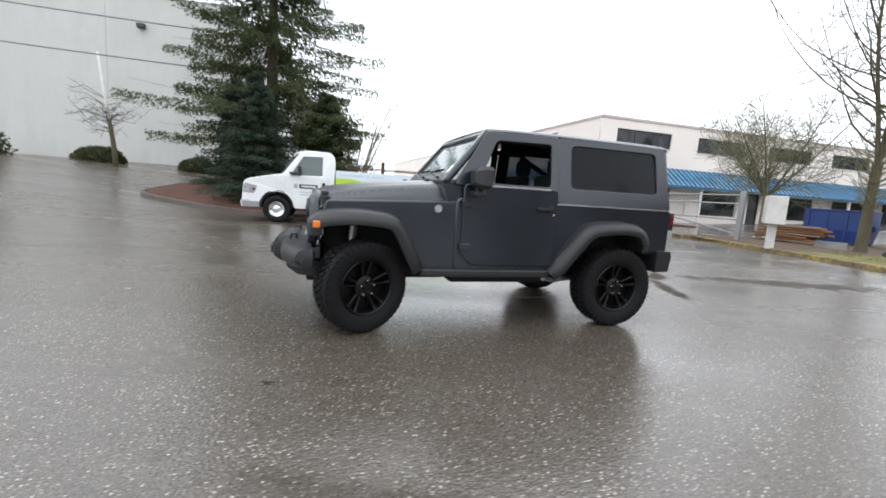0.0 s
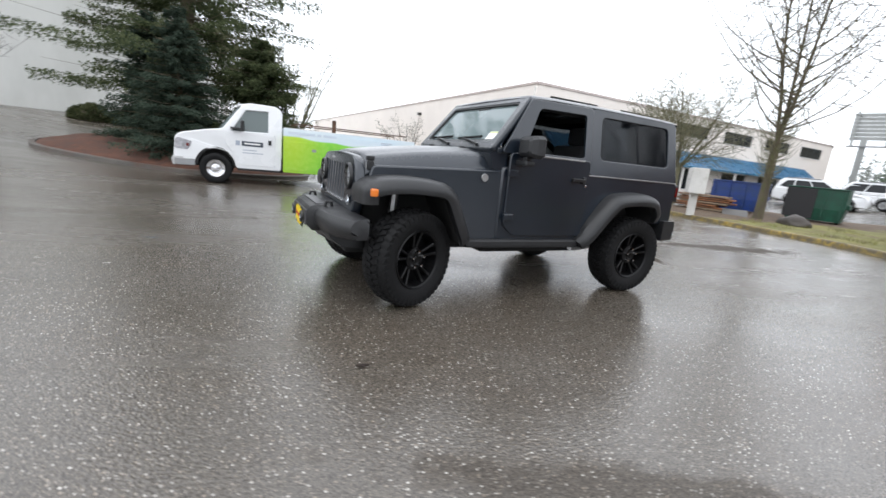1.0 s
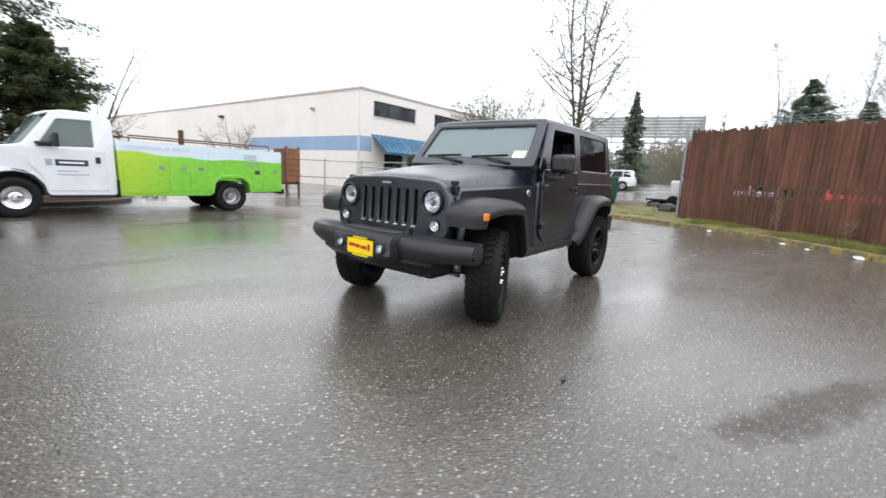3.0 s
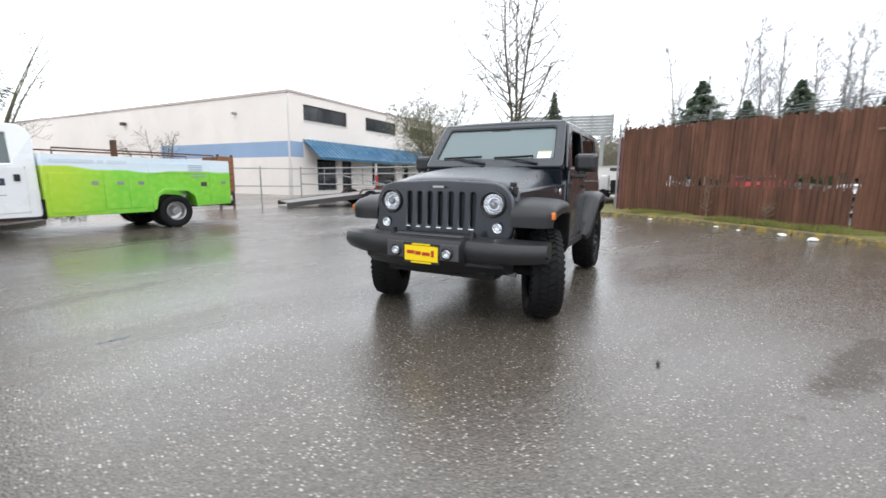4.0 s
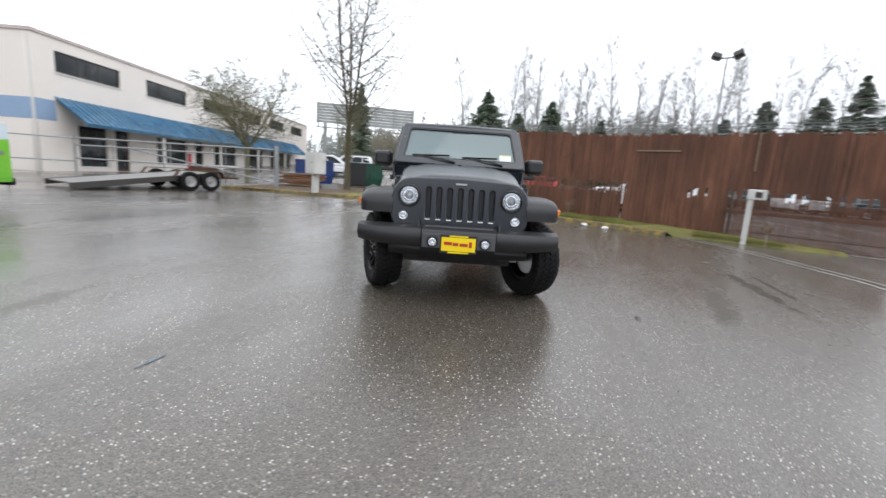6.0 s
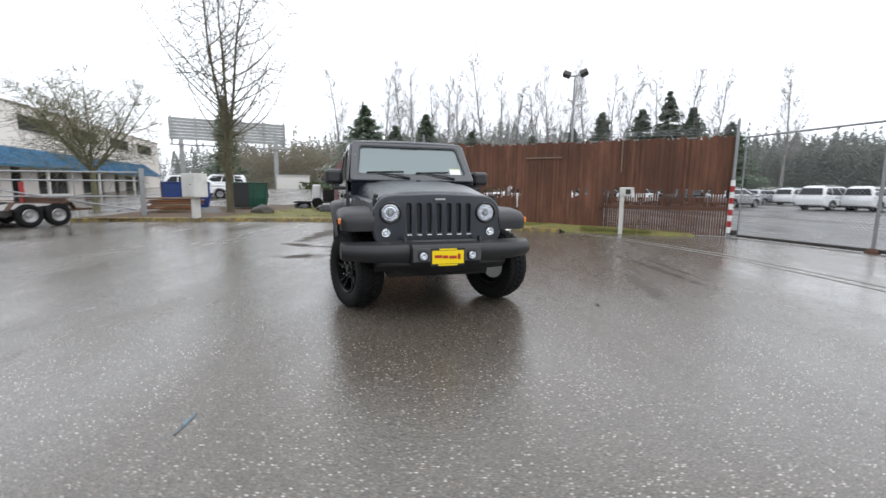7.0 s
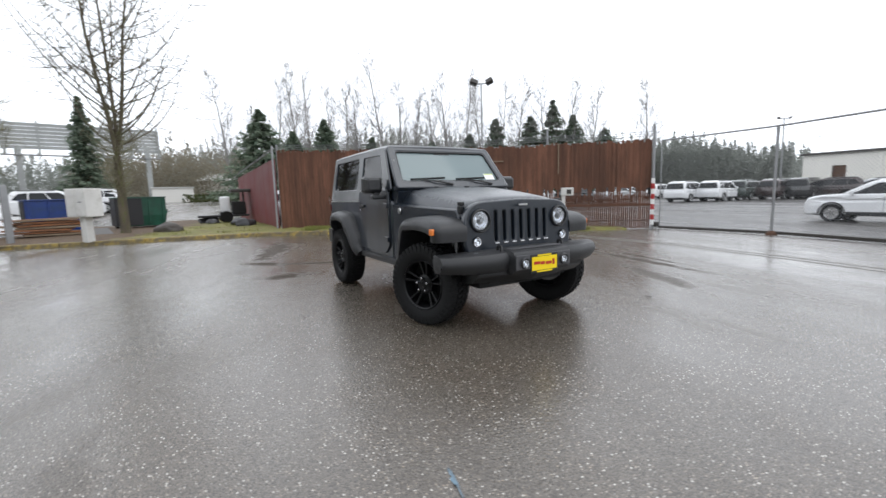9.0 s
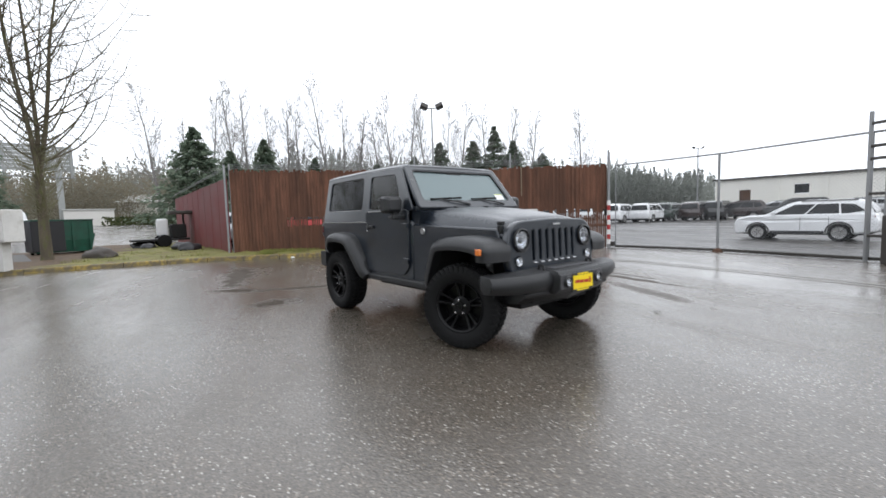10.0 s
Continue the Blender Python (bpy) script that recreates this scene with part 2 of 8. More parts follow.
def rain_beaded_paint():
    """Dark slate paint under clear coat; rain beads on the faces that look up make them duller and paler."""
    m = mat("wet_dark_grey_paint", (0.0062, 0.0112, 0.0192), 0.4, metal=0.1, var=0.14, big=1.5, fine=120, coat=1.0, spec=0.35)
    nt = m.node_tree
    b = [n for n in nt.nodes if n.type == "BSDF_PRINCIPLED"][0]
    geo, sep = nt.nodes.new("ShaderNodeNewGeometry"), nt.nodes.new("ShaderNodeSeparateXYZ")
    nt.links.new(geo.outputs["Normal"], sep.inputs[0])
    flat = ramp(nt, sep.outputs["Z"], 0.35, 0.9)
    v = coords(nt)
    bead = node(nt, "ShaderNodeTexVoronoi", Scale=150.0)
    nt.links.new(v, bead.inputs["Vector"])
    streak = noise_at(nt, coords(nt, (14, 14, 1.2)), 2.0, 4)
    nt.links.new(times(nt, ramp(nt, flat, 0, 1, 0.06, 0.32), ramp(nt, streak, 0.4, 0.7, 0.0, 0.1), "ADD"), b.inputs["Coat Roughness"])
    bn = node(nt, "ShaderNodeBump", Distance=0.004)
    nt.links.new(ramp(nt, flat, 0, 1, 0.06, 0.4), bn.inputs["Strength"])
    nt.links.new(ramp(nt, bead.outputs["Distance"], 0.0, 0.5, 1, 0), bn.inputs["Height"])
    nt.links.new(bn.outputs[0], b.inputs["Coat Normal"])
    return m


CAR_GREY = rain_beaded_paint()
WHITE_PAINT = mat("white_vehicle_paint", (0.74, 0.75, 0.76), 0.28, var=0.04, big=0.8, fine=20, coat=0.6)
WHITE_SIGN = mat("weathered_white_paint", (0.62, 0.61, 0.58), 0.55, var=0.1, big=2, fine=25, other=(0.45, 0.43, 0.38), mix=(0.55, 0.8))
RED_PAINT = mat("red_paint", (0.42, 0.03, 0.03), 0.45, var=0.15)
ORANGE = mat("amber_lens", (0.75, 0.19, 0.02), 0.15, var=0.1, coat=0.6)
RED_LENS = mat("red_lens", (0.13, 0.008, 0.008), 0.15, var=0.1, coat=0.6)
YELLOW = mat("yellow_plate", (0.9, 0.66, 0.004), 0.4, var=0.03)
INK_RED = mat("red_print", (0.45, 0.03, 0.015), 0.5, var=0.05)
INK_DARK = mat("dark_print", (0.03, 0.04, 0.06), 0.5, var=0.05)
INK_GREY = mat("grey_print", (0.34, 0.38, 0.45), 0.5, var=0.05)
PAPER = mat("white_paper", (0.8, 0.8, 0.78), 0.6, var=0.03)
GLASS_CLEAR = glass("wet_clear_glass", (0.80, 0.86, 0.85), 0.03)
# pale film colour stands for rain droplets and for the sky mirrored in the glass
GLASS_SCREEN = glass("sky_paled_windscreen", (0.52, 0.60, 0.60), 0.04, 0.42, (0.36, 0.45, 0.46))
GLASS_TINT = glass("tinted_glass", (0.36, 0.39, 0.41), 0.03, 0.3, (0.007, 0.009, 0.013), 1.3)
LENS = glass("headlamp_glass", (0.9, 0.92, 0.95), 0.02)
FABRIC = mat("dark_seat_cloth", (0.02, 0.02, 0.022), 0.9, var=0.2, fine=200)
GREEN_BIN = mat("dark_green_steel", (0.008, 0.085, 0.05), 0.45, var=0.2, fine=20, other=(0.01, 0.055, 0.035))
BLUE_BIN = mat("blue_steel", (0.012, 0.045, 0.22), 0.45, var=0.2, fine=20, other=(0.02, 0.05, 0.13))
BLACK_LID = mat("black_plastic_lid", (0.02, 0.02, 0.022), 0.5, var=0.2)
BARK = mat("mossy_bark", (0.115, 0.095, 0.065), 0.9, var=0.4, big=3, fine=40, bump=0.8, other=(0.10, 0.11, 0.035), mix=(0.48, 0.66), stretch=(1, 1, 0.4))
BIRCH = mat("white_birch_bark", (0.66, 0.64, 0.60), 0.8, var=0.15, big=3, fine=15, other=(0.08, 0.07, 0.06), mix=(0.6, 0.66))
CAR_PANE = mat("dark_car_glass", (0.012, 0.014, 0.016), 0.08, var=0.2, big=0.6, rvar=0.03, spec=0.3)
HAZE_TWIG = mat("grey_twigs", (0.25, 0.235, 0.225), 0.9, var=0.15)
BARK_OLIVE = mat("lichened_twigs", (0.20, 0.185, 0.12), 0.9, var=0.3, big=3, fine=30, bump=0.4, other=(0.14, 0.15, 0.06), mix=(0.45, 0.65))
RED_TWIG = mat("reddish_birch_twigs", (0.075, 0.055, 0.052), 0.9, var=0.2)


def needles(name, dark, light):
    """Needle foliage: each clump its own shade."""
    m, nt, b = nodes_of(name)
    geo = nt.nodes.new("ShaderNodeNewGeometry")
    v = coords(nt)
    c = mixed(nt, geo.outputs["Random Per Island"], dark, light)
    c = mixed(nt, ramp(nt, noise_at(nt, v, 1.3, 4), 0.35, 0.7, 0, 0.5), c, [k * 0.6 for k in dark])
    nt.links.new(c, b.inputs["Base Color"])
    b.inputs["Roughness"].default_value = 0.8
    b.inputs["Specular IOR Level"].default_value = 0.12
    out = [n for n in nt.nodes if n.type == "OUTPUT_MATERIAL"][0]
    tr = nt.nodes.new("ShaderNodeBsdfTranslucent")
    nt.links.new(c, tr.inputs["Color"])
    both = nt.nodes.new("ShaderNodeMixShader")
    both.inputs[0].default_value = 0.5
    nt.links.new(b.outputs[0], both.inputs[1])
    nt.links.new(tr.outputs[0], both.inputs[2])
    nt.links.new(both.outputs[0], out.inputs["Surface"])
    return m


SPRUCE = needles("spruce_needles", (0.045, 0.065, 0.032), (0.155, 0.18, 0.085))
SPRUCE_BLUE = needles("blue_green_needles", (0.040, 0.062, 0.046), (0.11, 0.145, 0.105))
# far needles paler than real ones: distance haze is put into the colour
FAR_FIR = needles("haze_paled_fir_needles", (0.13, 0.18, 0.13), (0.29, 0.34, 0.25))
HAZY_FIR = needles("haze_paled_forest", (0.25, 0.27, 0.245), (0.38, 0.395, 0.36))
SHRUB = needles("clipped_shrub_leaves", (0.045, 0.06, 0.028), (0.13, 0.14, 0.065))


# ---- small builders ----
def part(name, bm, material, parent=None, label="", smooth=False):
    """Links a bmesh or mesh as one mesh object under a thing or a part."""
    if isinstance(bm, bmesh.types.BMesh):
        me = bpy.data.meshes.new(name)
        bm.normal_update()
        bm.to_mesh(me)
        bm.free()
    else:
        me = bm
    if smooth:
        me.shade_smooth()
    me.materials.clear()
    for mm in material if isinstance(material, (list, tuple)) else (material,):
        me.materials.append(mm)
    ob = new(name, me)
    if parent is not None:
        ob.parent = parent
    if label:
        tagged(ob, label)
    return ob


def same(name, me, parent, m, label=""):
    """Another object on a mesh that exists already."""
    ob = new(name, me)
    ob.parent, ob.matrix_basis = parent, m
    if label:
        tagged(ob, label)
    return ob


def thing(name, label, category, m=None, group="", kind=""):
    ob = new(name)
    ob.empty_display_size = 0.2
    if m is not None:
        ob.matrix_basis = m
    return tagged(ob, label, category, group, kind)


def box(bm, x0, y0, z0, x1, y1, z1, bevel=0.0, m=None):
    r = bmesh.ops.create_cube(bm, size=1.0)
    vs = r["verts"]
    for v in vs:
        v.co = Vector(((x0 + x1) / 2 + v.co.x * (x1 - x0), (y0 + y1) / 2 + v.co.y * (y1 - y0), (z0 + z1) / 2 + v.co.z * (z1 - z0)))
    if bevel:
        es = list({e for v in vs for e in v.link_edges})
        rr = bmesh.ops.bevel(bm, geom=es, offset=bevel, segments=2, profile=0.6, affect="EDGES")
        vs = list({v for f in rr["faces"] for v in f.verts} | {v for v in vs if v.is_valid})
    if m is not None:
        bmesh.ops.transform(bm, matrix=m, verts=vs)
    return vs


def boxes(items, bevel=0.0):
    bm = bmesh.new()
    for it in items:
        box(bm, *it, bevel=bevel)
    return bm


def tube(bm, pts, radii, sides=6, cap=True):
    """A tapered pipe along points."""
    rings = []
    pts = [Vector(p) for p in pts]
    if not isinstance(radii, (list, tuple)):
        radii = [radii] * len(pts)
    for i, p in enumerate(pts):
        d = (pts[min(i + 1, len(pts) - 1)] - pts[max(i - 1, 0)]).normalized()
        a = d.orthogonal().normalized() if i == 0 else (a - d * a.dot(d)).normalized()
        b = d.cross(a)
        rings.append([bm.verts.new(p + radii[i] * (a * math.cos(2 * math.pi * k / sides) + b * math.sin(2 * math.pi * k / sides))) for k in range(sides)])
    for r0, r1 in zip(rings, rings[1:]):
        for k in range(sides):
            bm.faces.new((r0[k], r0[(k + 1) % sides], r1[(k + 1) % sides], r1[k]))
    if cap and sides > 2:
        bm.faces.new(rings[0][::-1])
        bm.faces.new(rings[-1])
    return rings


def lathe(bm, profile, steps=32, axis="Y"):
    """Turns a profile of (radius, along) round an axis."""
    rings = []
    for k in range(steps):
        a = 2 * math.pi * k / steps
        c, s = math.cos(a), math.sin(a)
        rings.append([bm.verts.new((r * c, h, r * s) if axis == "Y" else (r * c, r * s, h) if axis == "Z" else (h, r * c, r * s)) for r, h in profile])
    for k in range(steps):
        a, b = rings[k], rings[(k + 1) % steps]
        for i in range(len(profile) - 1):
            if profile[i][0] < 1e-6 and profile[i + 1][0] < 1e-6:
                continue
            q = [a[i], a[i + 1], b[i + 1], b[i]]
            if profile[i][0] < 1e-6:
                q = [a[i], a[i + 1], b[i + 1]]
            if profile[i + 1][0] < 1e-6:
                q = [a[i], a[i + 1], b[i]]
            bm.faces.new(q)
    bmesh.ops.remove_doubles(bm, verts=bm.verts, dist=1e-5)
    bmesh.ops.recalc_face_normals(bm, faces=bm.faces)
    return bm


def plate(outlines, thick, bevel=0.0, m=None):
    """A mesh sheet in the local xy plane, with holes where outlines lie inside one another, thick along z."""
    cu = bpy.data.curves.new("outline", "CURVE")
    cu.dimensions, cu.fill_mode = "2D", "BOTH"
    cu.extrude, cu.bevel_depth, cu.bevel_resolution = max(thick / 2 - bevel, 0.0005), bevel, 1
    for pts in outlines:
        sp = cu.splines.new("POLY")
        sp.points.add(len(pts) - 1)
        for q, (x, y) in zip(sp.points, pts):
            q.co = (x, y, 0, 1)
        sp.use_cyclic_u = True
    ob = new("outline", cu)
    dg = bpy.context.evaluated_depsgraph_get()
    me = bpy.data.meshes.new_from_object(ob.evaluated_get(dg))
    bpy.data.objects.remove(ob)
    bpy.data.curves.remove(cu)
    if m is not None:
        me.transform(m)
    return me


def rounded(x0, y0, x1, y1, r, n=4):
    out = []
    for cx, cy, a0 in ((x1 - r, y1 - r, 0), (x0 + r, y1 - r, 90), (x0 + r, y0 + r, 180), (x1 - r, y0 + r, 270)):
        for k in range(n + 1):
            a = radians(a0 + 90 * k / n)
            out.append((cx + r * math.cos(a), cy + r * math.sin(a)))
    return out


def soft_poly(pts, r, n=3):
    """The polygon with its corners rounded by r."""
    out, c = [], len(pts)
    for i, p in enumerate(pts):
        p, a, b = Vector(p), Vector(pts[i - 1]), Vector(pts[(i + 1) % c])
        da, db = (a - p), (b - p)
        ra, rb = min(r, da.length * 0.45), min(r, db.length * 0.45)
        s, e = p + da.normalized() * ra, p + db.normalized() * rb
        for k in range(n + 1):
            t = k / n
            q = s * (1 - t) ** 2 + p * 2 * t * (1 - t) + e * t * t
            out.append((q.x, q.y))
    return out


def circle(cx, cy, r, n=24):
    return [(cx + r * math.cos(2 * math.pi * k / n), cy + r * math.sin(2 * math.pi * k / n)) for k in range(n)]


UP_XZ = Matrix(((1, 0, 0, 0), (0, 0, -1, 0), (0, 1, 0, 0), (0, 0, 0, 1)))  # local xy to xz
UP_YZ = Matrix(((0, 0, 1, 0), (1, 0, 0, 0), (0, 1, 0, 0), (0, 0, 0, 1)))  # local xy to yz


def loft(bm, sections, closed=True, caps=True):
    """Skins lists of points, all of one length."""
    rings = [[bm.verts.new(p) for p in s] for s in sections]
    n = len(rings[0])
    for a, b in zip(rings, rings[1:]):
        for k in range(n if closed else n - 1):
            bm.faces.new((a[k], a[(k + 1) % n], b[(k + 1) % n], b[k]))
    if closed and caps:
        bm.faces.new(rings[0][::-1])
        bm.faces.new(rings[-1])
    bmesh.ops.recalc_face_normals(bm, faces=bm.faces)
    return rings


def line_at(pts, s):
    """The point and the direction at a length s along a polyline."""
    for a, b in zip(pts, pts[1:]):
        d = Vector(b) - Vector(a)
        if s <= d.length or b is pts[-1]:
            return Vector(a) + d.normalized() * s, d.normalized()
        s -= d.length


def length_of(pts):
    return sum((Vector(b) - Vector(a)).length for a, b in zip(pts, pts[1:]))


# ---- ground: one sheet to the horizon, rising to the upper lot in the north-west ----
def ground_z(x, y):
    s = (x + 11.3) * -0.667 + (y - 10.0) * 0.745
    rise = 1.6 * min(max(s, 0) / 15, 1) ** 1.3
    east = min(max(x - 17, 0) / 28, 1) * (0.1 + 1.1 * min(max((y + 4) / 12, 0), 1))
    return rise * min(max((-1.0 - x) / 5.0, 0), 1) + east


def spaced():
    out, v, step = [0.0], 0.0, 0.5
    while v < 2500:
        v += step
        if v > 34:
            step *= 1.35
        out.append(v)
    return [-k for k in out[:0:-1]] + out


gx, gy = [k - 2 for k in spaced()], [k + 12 for k in spaced()]
verts = [(x, y, ground_z(x, y)) for y in gy for x in gx]
w = len(gx)
me = bpy.data.meshes.new("ground")
me.from_pydata(verts, [], [(j * w + i, j * w + i + 1, (j + 1) * w + i + 1, (j + 1) * w + i) for j in range(len(gy) - 1) for i in range(w - 1)])
me.shade_smooth()
tagged(part("ground", me, ASPHALT), "wet worn grey-brown asphalt yard with pale stones", "ground", kind="structure")


def blotch(cx, cy, rx, ry, turn, seed, n=96, rough=0.5):
    """An irregular flat outline."""
    rnd = random.Random(seed)
    ph = [(rnd.uniform(0, 6.28), rnd.uniform(0.3, 1)) for _ in range(5)]
    out = []
    for k in range(n):
        a = 2 * math.pi * k / n
        f = 1 + rough * sum(q * math.sin((i + 2) * a + p) for i, (p, q) in enumerate(ph)) / 2.6
        f += 0.45 * noise.noise((math.cos(a) * 4, math.sin(a) * 4, seed * 3.7)) + 0.2 * noise.noise((math.cos(a) * 11, math.sin(a) * 11, seed))
        x, y = rx * f * math.cos(a), ry * f * math.sin(a)
        c, s = math.cos(radians(turn)), math.sin(radians(turn))
        out.append((cx + x * c - y * s, cy + x * s + y * c))
    return out


def flat_sheet(name, pts, z, material, label, category):
    bm = bmesh.new()
    bm.faces.new([bm.verts.new((x, y, ground_z(x, y) + z)) for x, y in pts])
    bmesh.ops.triangulate(bm, faces=bm.faces)
    return tagged(part(name, bm, material), label, category, kind="structure")


# joint bands where the yard meets the gate apron
JOINT = [(6.8, 0.75), (5.6, 0.0), (4.2, -0.5), (2.8, -0.98), (0.5, -1.28), (-2.5, -1.45), (-9, -1.6)]
for off, wide in ((0.0, 0.07), (0.24, 0.055)):
    bm = bmesh.new()
    L = length_of(JOINT)
    prev = None
    for k in range(61):
        p, d = line_at(JOINT, L * k / 60)
        nrm = Vector((-d.y, d.x))
        pair = [bm.verts.new((*(p + nrm * (off + s)), 0.005)) for s in (-wide / 2, wide / 2)]
        if prev:
            bm.faces.new((prev[0], pair[0], pair[1], prev[1]))
        prev = pair
    tagged(part("gate_apron_joint", bm, CONCRETE), "pale concrete strip set in the asphalt before the gate", "road strip", kind="structure")

# darker pavement of the stock lot behind the fence and the gate
LOT_EDGE = [(-60, -9), (-2.6, -5.3), (0.45, -4.95), (3.43, -4.6), (6.25, -3.65), (6.75, -3.3), (11.6, 8.0), (22, 11.6), (60, 13)]


def lot_edge(x):
    for (x0, y0), (x1, y1) in zip(LOT_EDGE, LOT_EDGE[1:]):
        if x <= x1:
            return y0 + (y1 - y0) * (x - x0) / (x1 - x0)


cols = sorted({-60 + 2 * k for k in range(61)} | {p[0] for p in LOT_EDGE})
verts, w = [], 46
for x in cols:
    top = lot_edge(x)
    verts += [(x, top + (-95 - top) * (k / (w - 1)) ** 1.5, 0) for k in range(w)]
me = bpy.data.meshes.new("lot_pavement")
me.from_pydata([(x, y, ground_z(x, y) + 0.012) for x, y, z in verts], [], [(i * w + k, i * w + k + 1, (i + 1) * w + k + 1, (i + 1) * w + k) for i in range(len(cols) - 1) for k in range(w - 1)])
tagged(part("lot_pavement", me, LOT_ASPHALT), "dark wet asphalt of the stock car lot", "pavement", kind="structure")

# ---- kerb and verge ----
KERB = [(8.15, 16.9), (8.7, 16.0), (9.1, 14.0), (9.35, 12.5), (9.7, 10.6), (9.85, 8.8), (9.6, 7.0), (9.2, 5.6), (8.2, 3.5), (7.3, 1.95), (6.85, 1.1)]
kerb = thing("kerb", "low concrete kerb with worn yellow paint along the verge", "kerb", kind="structure")
L = length_of(KERB)
count = 16
for k in range(count):
    s0, s1 = L * k / count + 0.008, L * (k + 1) / count - 0.008
    secs = []
    for s in (s0, (s0 + s1) / 2, s1):
        p, d = line_at(KERB, s)
        nrm = Vector((-d.y, d.x))
        secs.append([(p.x + nrm.x * o, p.y + nrm.y * o, z) for o, z in ((0, -0.02), (0.015, 0.10), (0.035, 0.125), (0.15, 0.13), (0.16, -0.02))])
    bm = bmesh.new()
    loft(bm, secs)
    part("kerb_stone", bm, KERB_YELLOW, kerb)
verge = [((8.3, 16.9), (17, 18)), ((9.25, 13.9), (19, 15.6)), ((9.5, 12.5), (24, 16.2)), ((9.85, 10.6), (26, 14.4)), ((10, 8.8), (22, 12.0)), ((9.75, 7.0), (11.9, 8.3)), ((9.35, 5.6), (10.9, 5.9)),
         ((8.35, 3.5), (9.9, 3.6)), ((7.45, 1.95), (9.2, 2.0)), ((7.0, 1.1), (8.8, 1.0)), ((6.95, 0.0), (8.3, -0.2)), ((6.55, -1.4), (7.7, -1.6)), ((6.2, -2.4), (7.2, -2.6))]
bm = bmesh.new()
rows = []
for i in range(len(verge) * 4 - 3):
    a, b = verge[i // 4], verge[min(i // 4 + 1, len(verge) - 1)]
    t = (i % 4) / 4
    p0, p1 = Vector(a[0]).lerp(Vector(b[0]), t), Vector(a[1]).lerp(Vector(b[1]), t)
    row = []
    for j in range(13):
        q = p0.lerp(p1, j / 12)
        z = 0.115 + 0.06 * min(j / 4, 1) + 0.05 * noise.noise((q.x * 1.3, q.y * 1.3, 2))
        row.append(bm.verts.new((q.x, q.y, -0.02 if j == 0 and q.y < 1 else z if q.y > 1 else z * (0.35 + 0.65 * min(max(q.y + 2.4, 0) / 3.4, 1)))))
    rows.append(row)
for a, b in zip(rows, rows[1:]):
    for j in range(12):
        bm.faces.new((a[j], b[j], b[j + 1], a[j + 1]))
tagged(part("verge", bm, SOIL, smooth=True), "mossy grass verge with bare wet soil round the tree", "verge", kind="structure")


def verge_point(rnd, a=0.0, b=1.0, i0=0, i1=12):
    u = rnd.uniform(i0, i1 - 0.001)
    i, t = int(u), u - int(u)
    p0 = Vector(verge[i][0]).lerp(Vector(verge[i + 1][0]), t)
    p1 = Vector(verge[i][1]).lerp(Vector(verge[i + 1][1]), t)
    return p0.lerp(p1, rnd.uniform(a, b))


rnd = random.Random(5)
vv, ff = [], []
for k in range(60000):
    p = verge_point(rnd, 0.0, 1.0, 5, 11) if k % 3 else verge_point(rnd, 0.05, 0.95, 0, 6)
    if p.y > 12.6 + 1.5 * noise.noise((p.x, p.y, 3)):
        continue
    if noise.noise((p.x * 0.9, p.y * 0.9, 7)) < (-0.05 if k % 3 else 0.05):
        continue
    low = 1 if p.y > 1 else 0.35 + 0.65 * min(max(p.y + 2.4, 0) / 3.4, 1)
    h, a, lean = rnd.uniform(0.02, 0.10) * (1.4 if p.y > 2 else 0.7), rnd.uniform(0, 6.28), rnd.uniform(0, 0.06)
    n0, c, s = len(vv), math.cos(a), math.sin(a)
    vv += [(p.x - c * 0.008, p.y - s * 0.008, 0.1 * low), (p.x + c * 0.008, p.y + s * 0.008, 0.1 * low), (p.x + s * lean, p.y + c * lean, (0.14 + h) * low)]
    ff.append((n0, n0 + 1, n0 + 2))
me = bpy.data.meshes.new("grass")
me.from_pydata(vv, [], ff)
tagged(part("grass", me, GRASS), "short winter grass and moss along the fence foot", "grass", kind="stuff")

# ---- the cream two-storey building with the blue awning ----
BC, BD = Vector((8.46, 28.41)), Vector((0.945, 0.327)).normalized()
BROT = math.degrees(math.atan2(BD.y, BD.x))
bld = thing("commercial_building", "cream two-storey commercial building with blue band and metal awning", "building", pose(BC.x, BC.y, 0, 0, 0, BROT))
# local x along the front, y away from the yard
WINS = [(1.2 + 6.65 * k, 4.88, 5.55 + 6.65 * k, 5.9) for k in range(6)]
SHOPS = [(2.3, 0.15, 4.4, 2.5), (4.9, 0.0, 6.0, 2.4), (8.6, 0.5, 12.2, 2.4), (13.2, 0.0, 14.3, 2.4), (16.0, 0.5, 20.0, 2.4), (22.0, 0.5, 26.0, 2.4), (28.0, 0.0, 29.1, 2.4), (30.5, 0.5, 34.5, 2.4)]


def rect(r):
    return [(r[0], r[1]), (r[2], r[1]), (r[2], r[3]), (r[0], r[3])]


me = plate([[(0, -0.3), (41, -0.3), (41, 6.45), (0, 6.45)]] + [rect((a, max(b, 0.02), c, d)) for a, b, c, d in WINS + SHOPS], 0.3, 0, Matrix.Translation((0, 0.15, 0)) @ UP_XZ)
part("front_wall", me, CREAM, bld)
bm = boxes([(-0.003, 0.3, -0.3, 0.3, 78, 6.45)])
part("side_wall", bm, CREAM, bld)
part("back_wall", boxes([(0.3, 77.7, -0.3, 41, 78, 6.45), (40.7, 0.3, -0.3, 41, 77.7, 6.45)]), CREAM, bld)
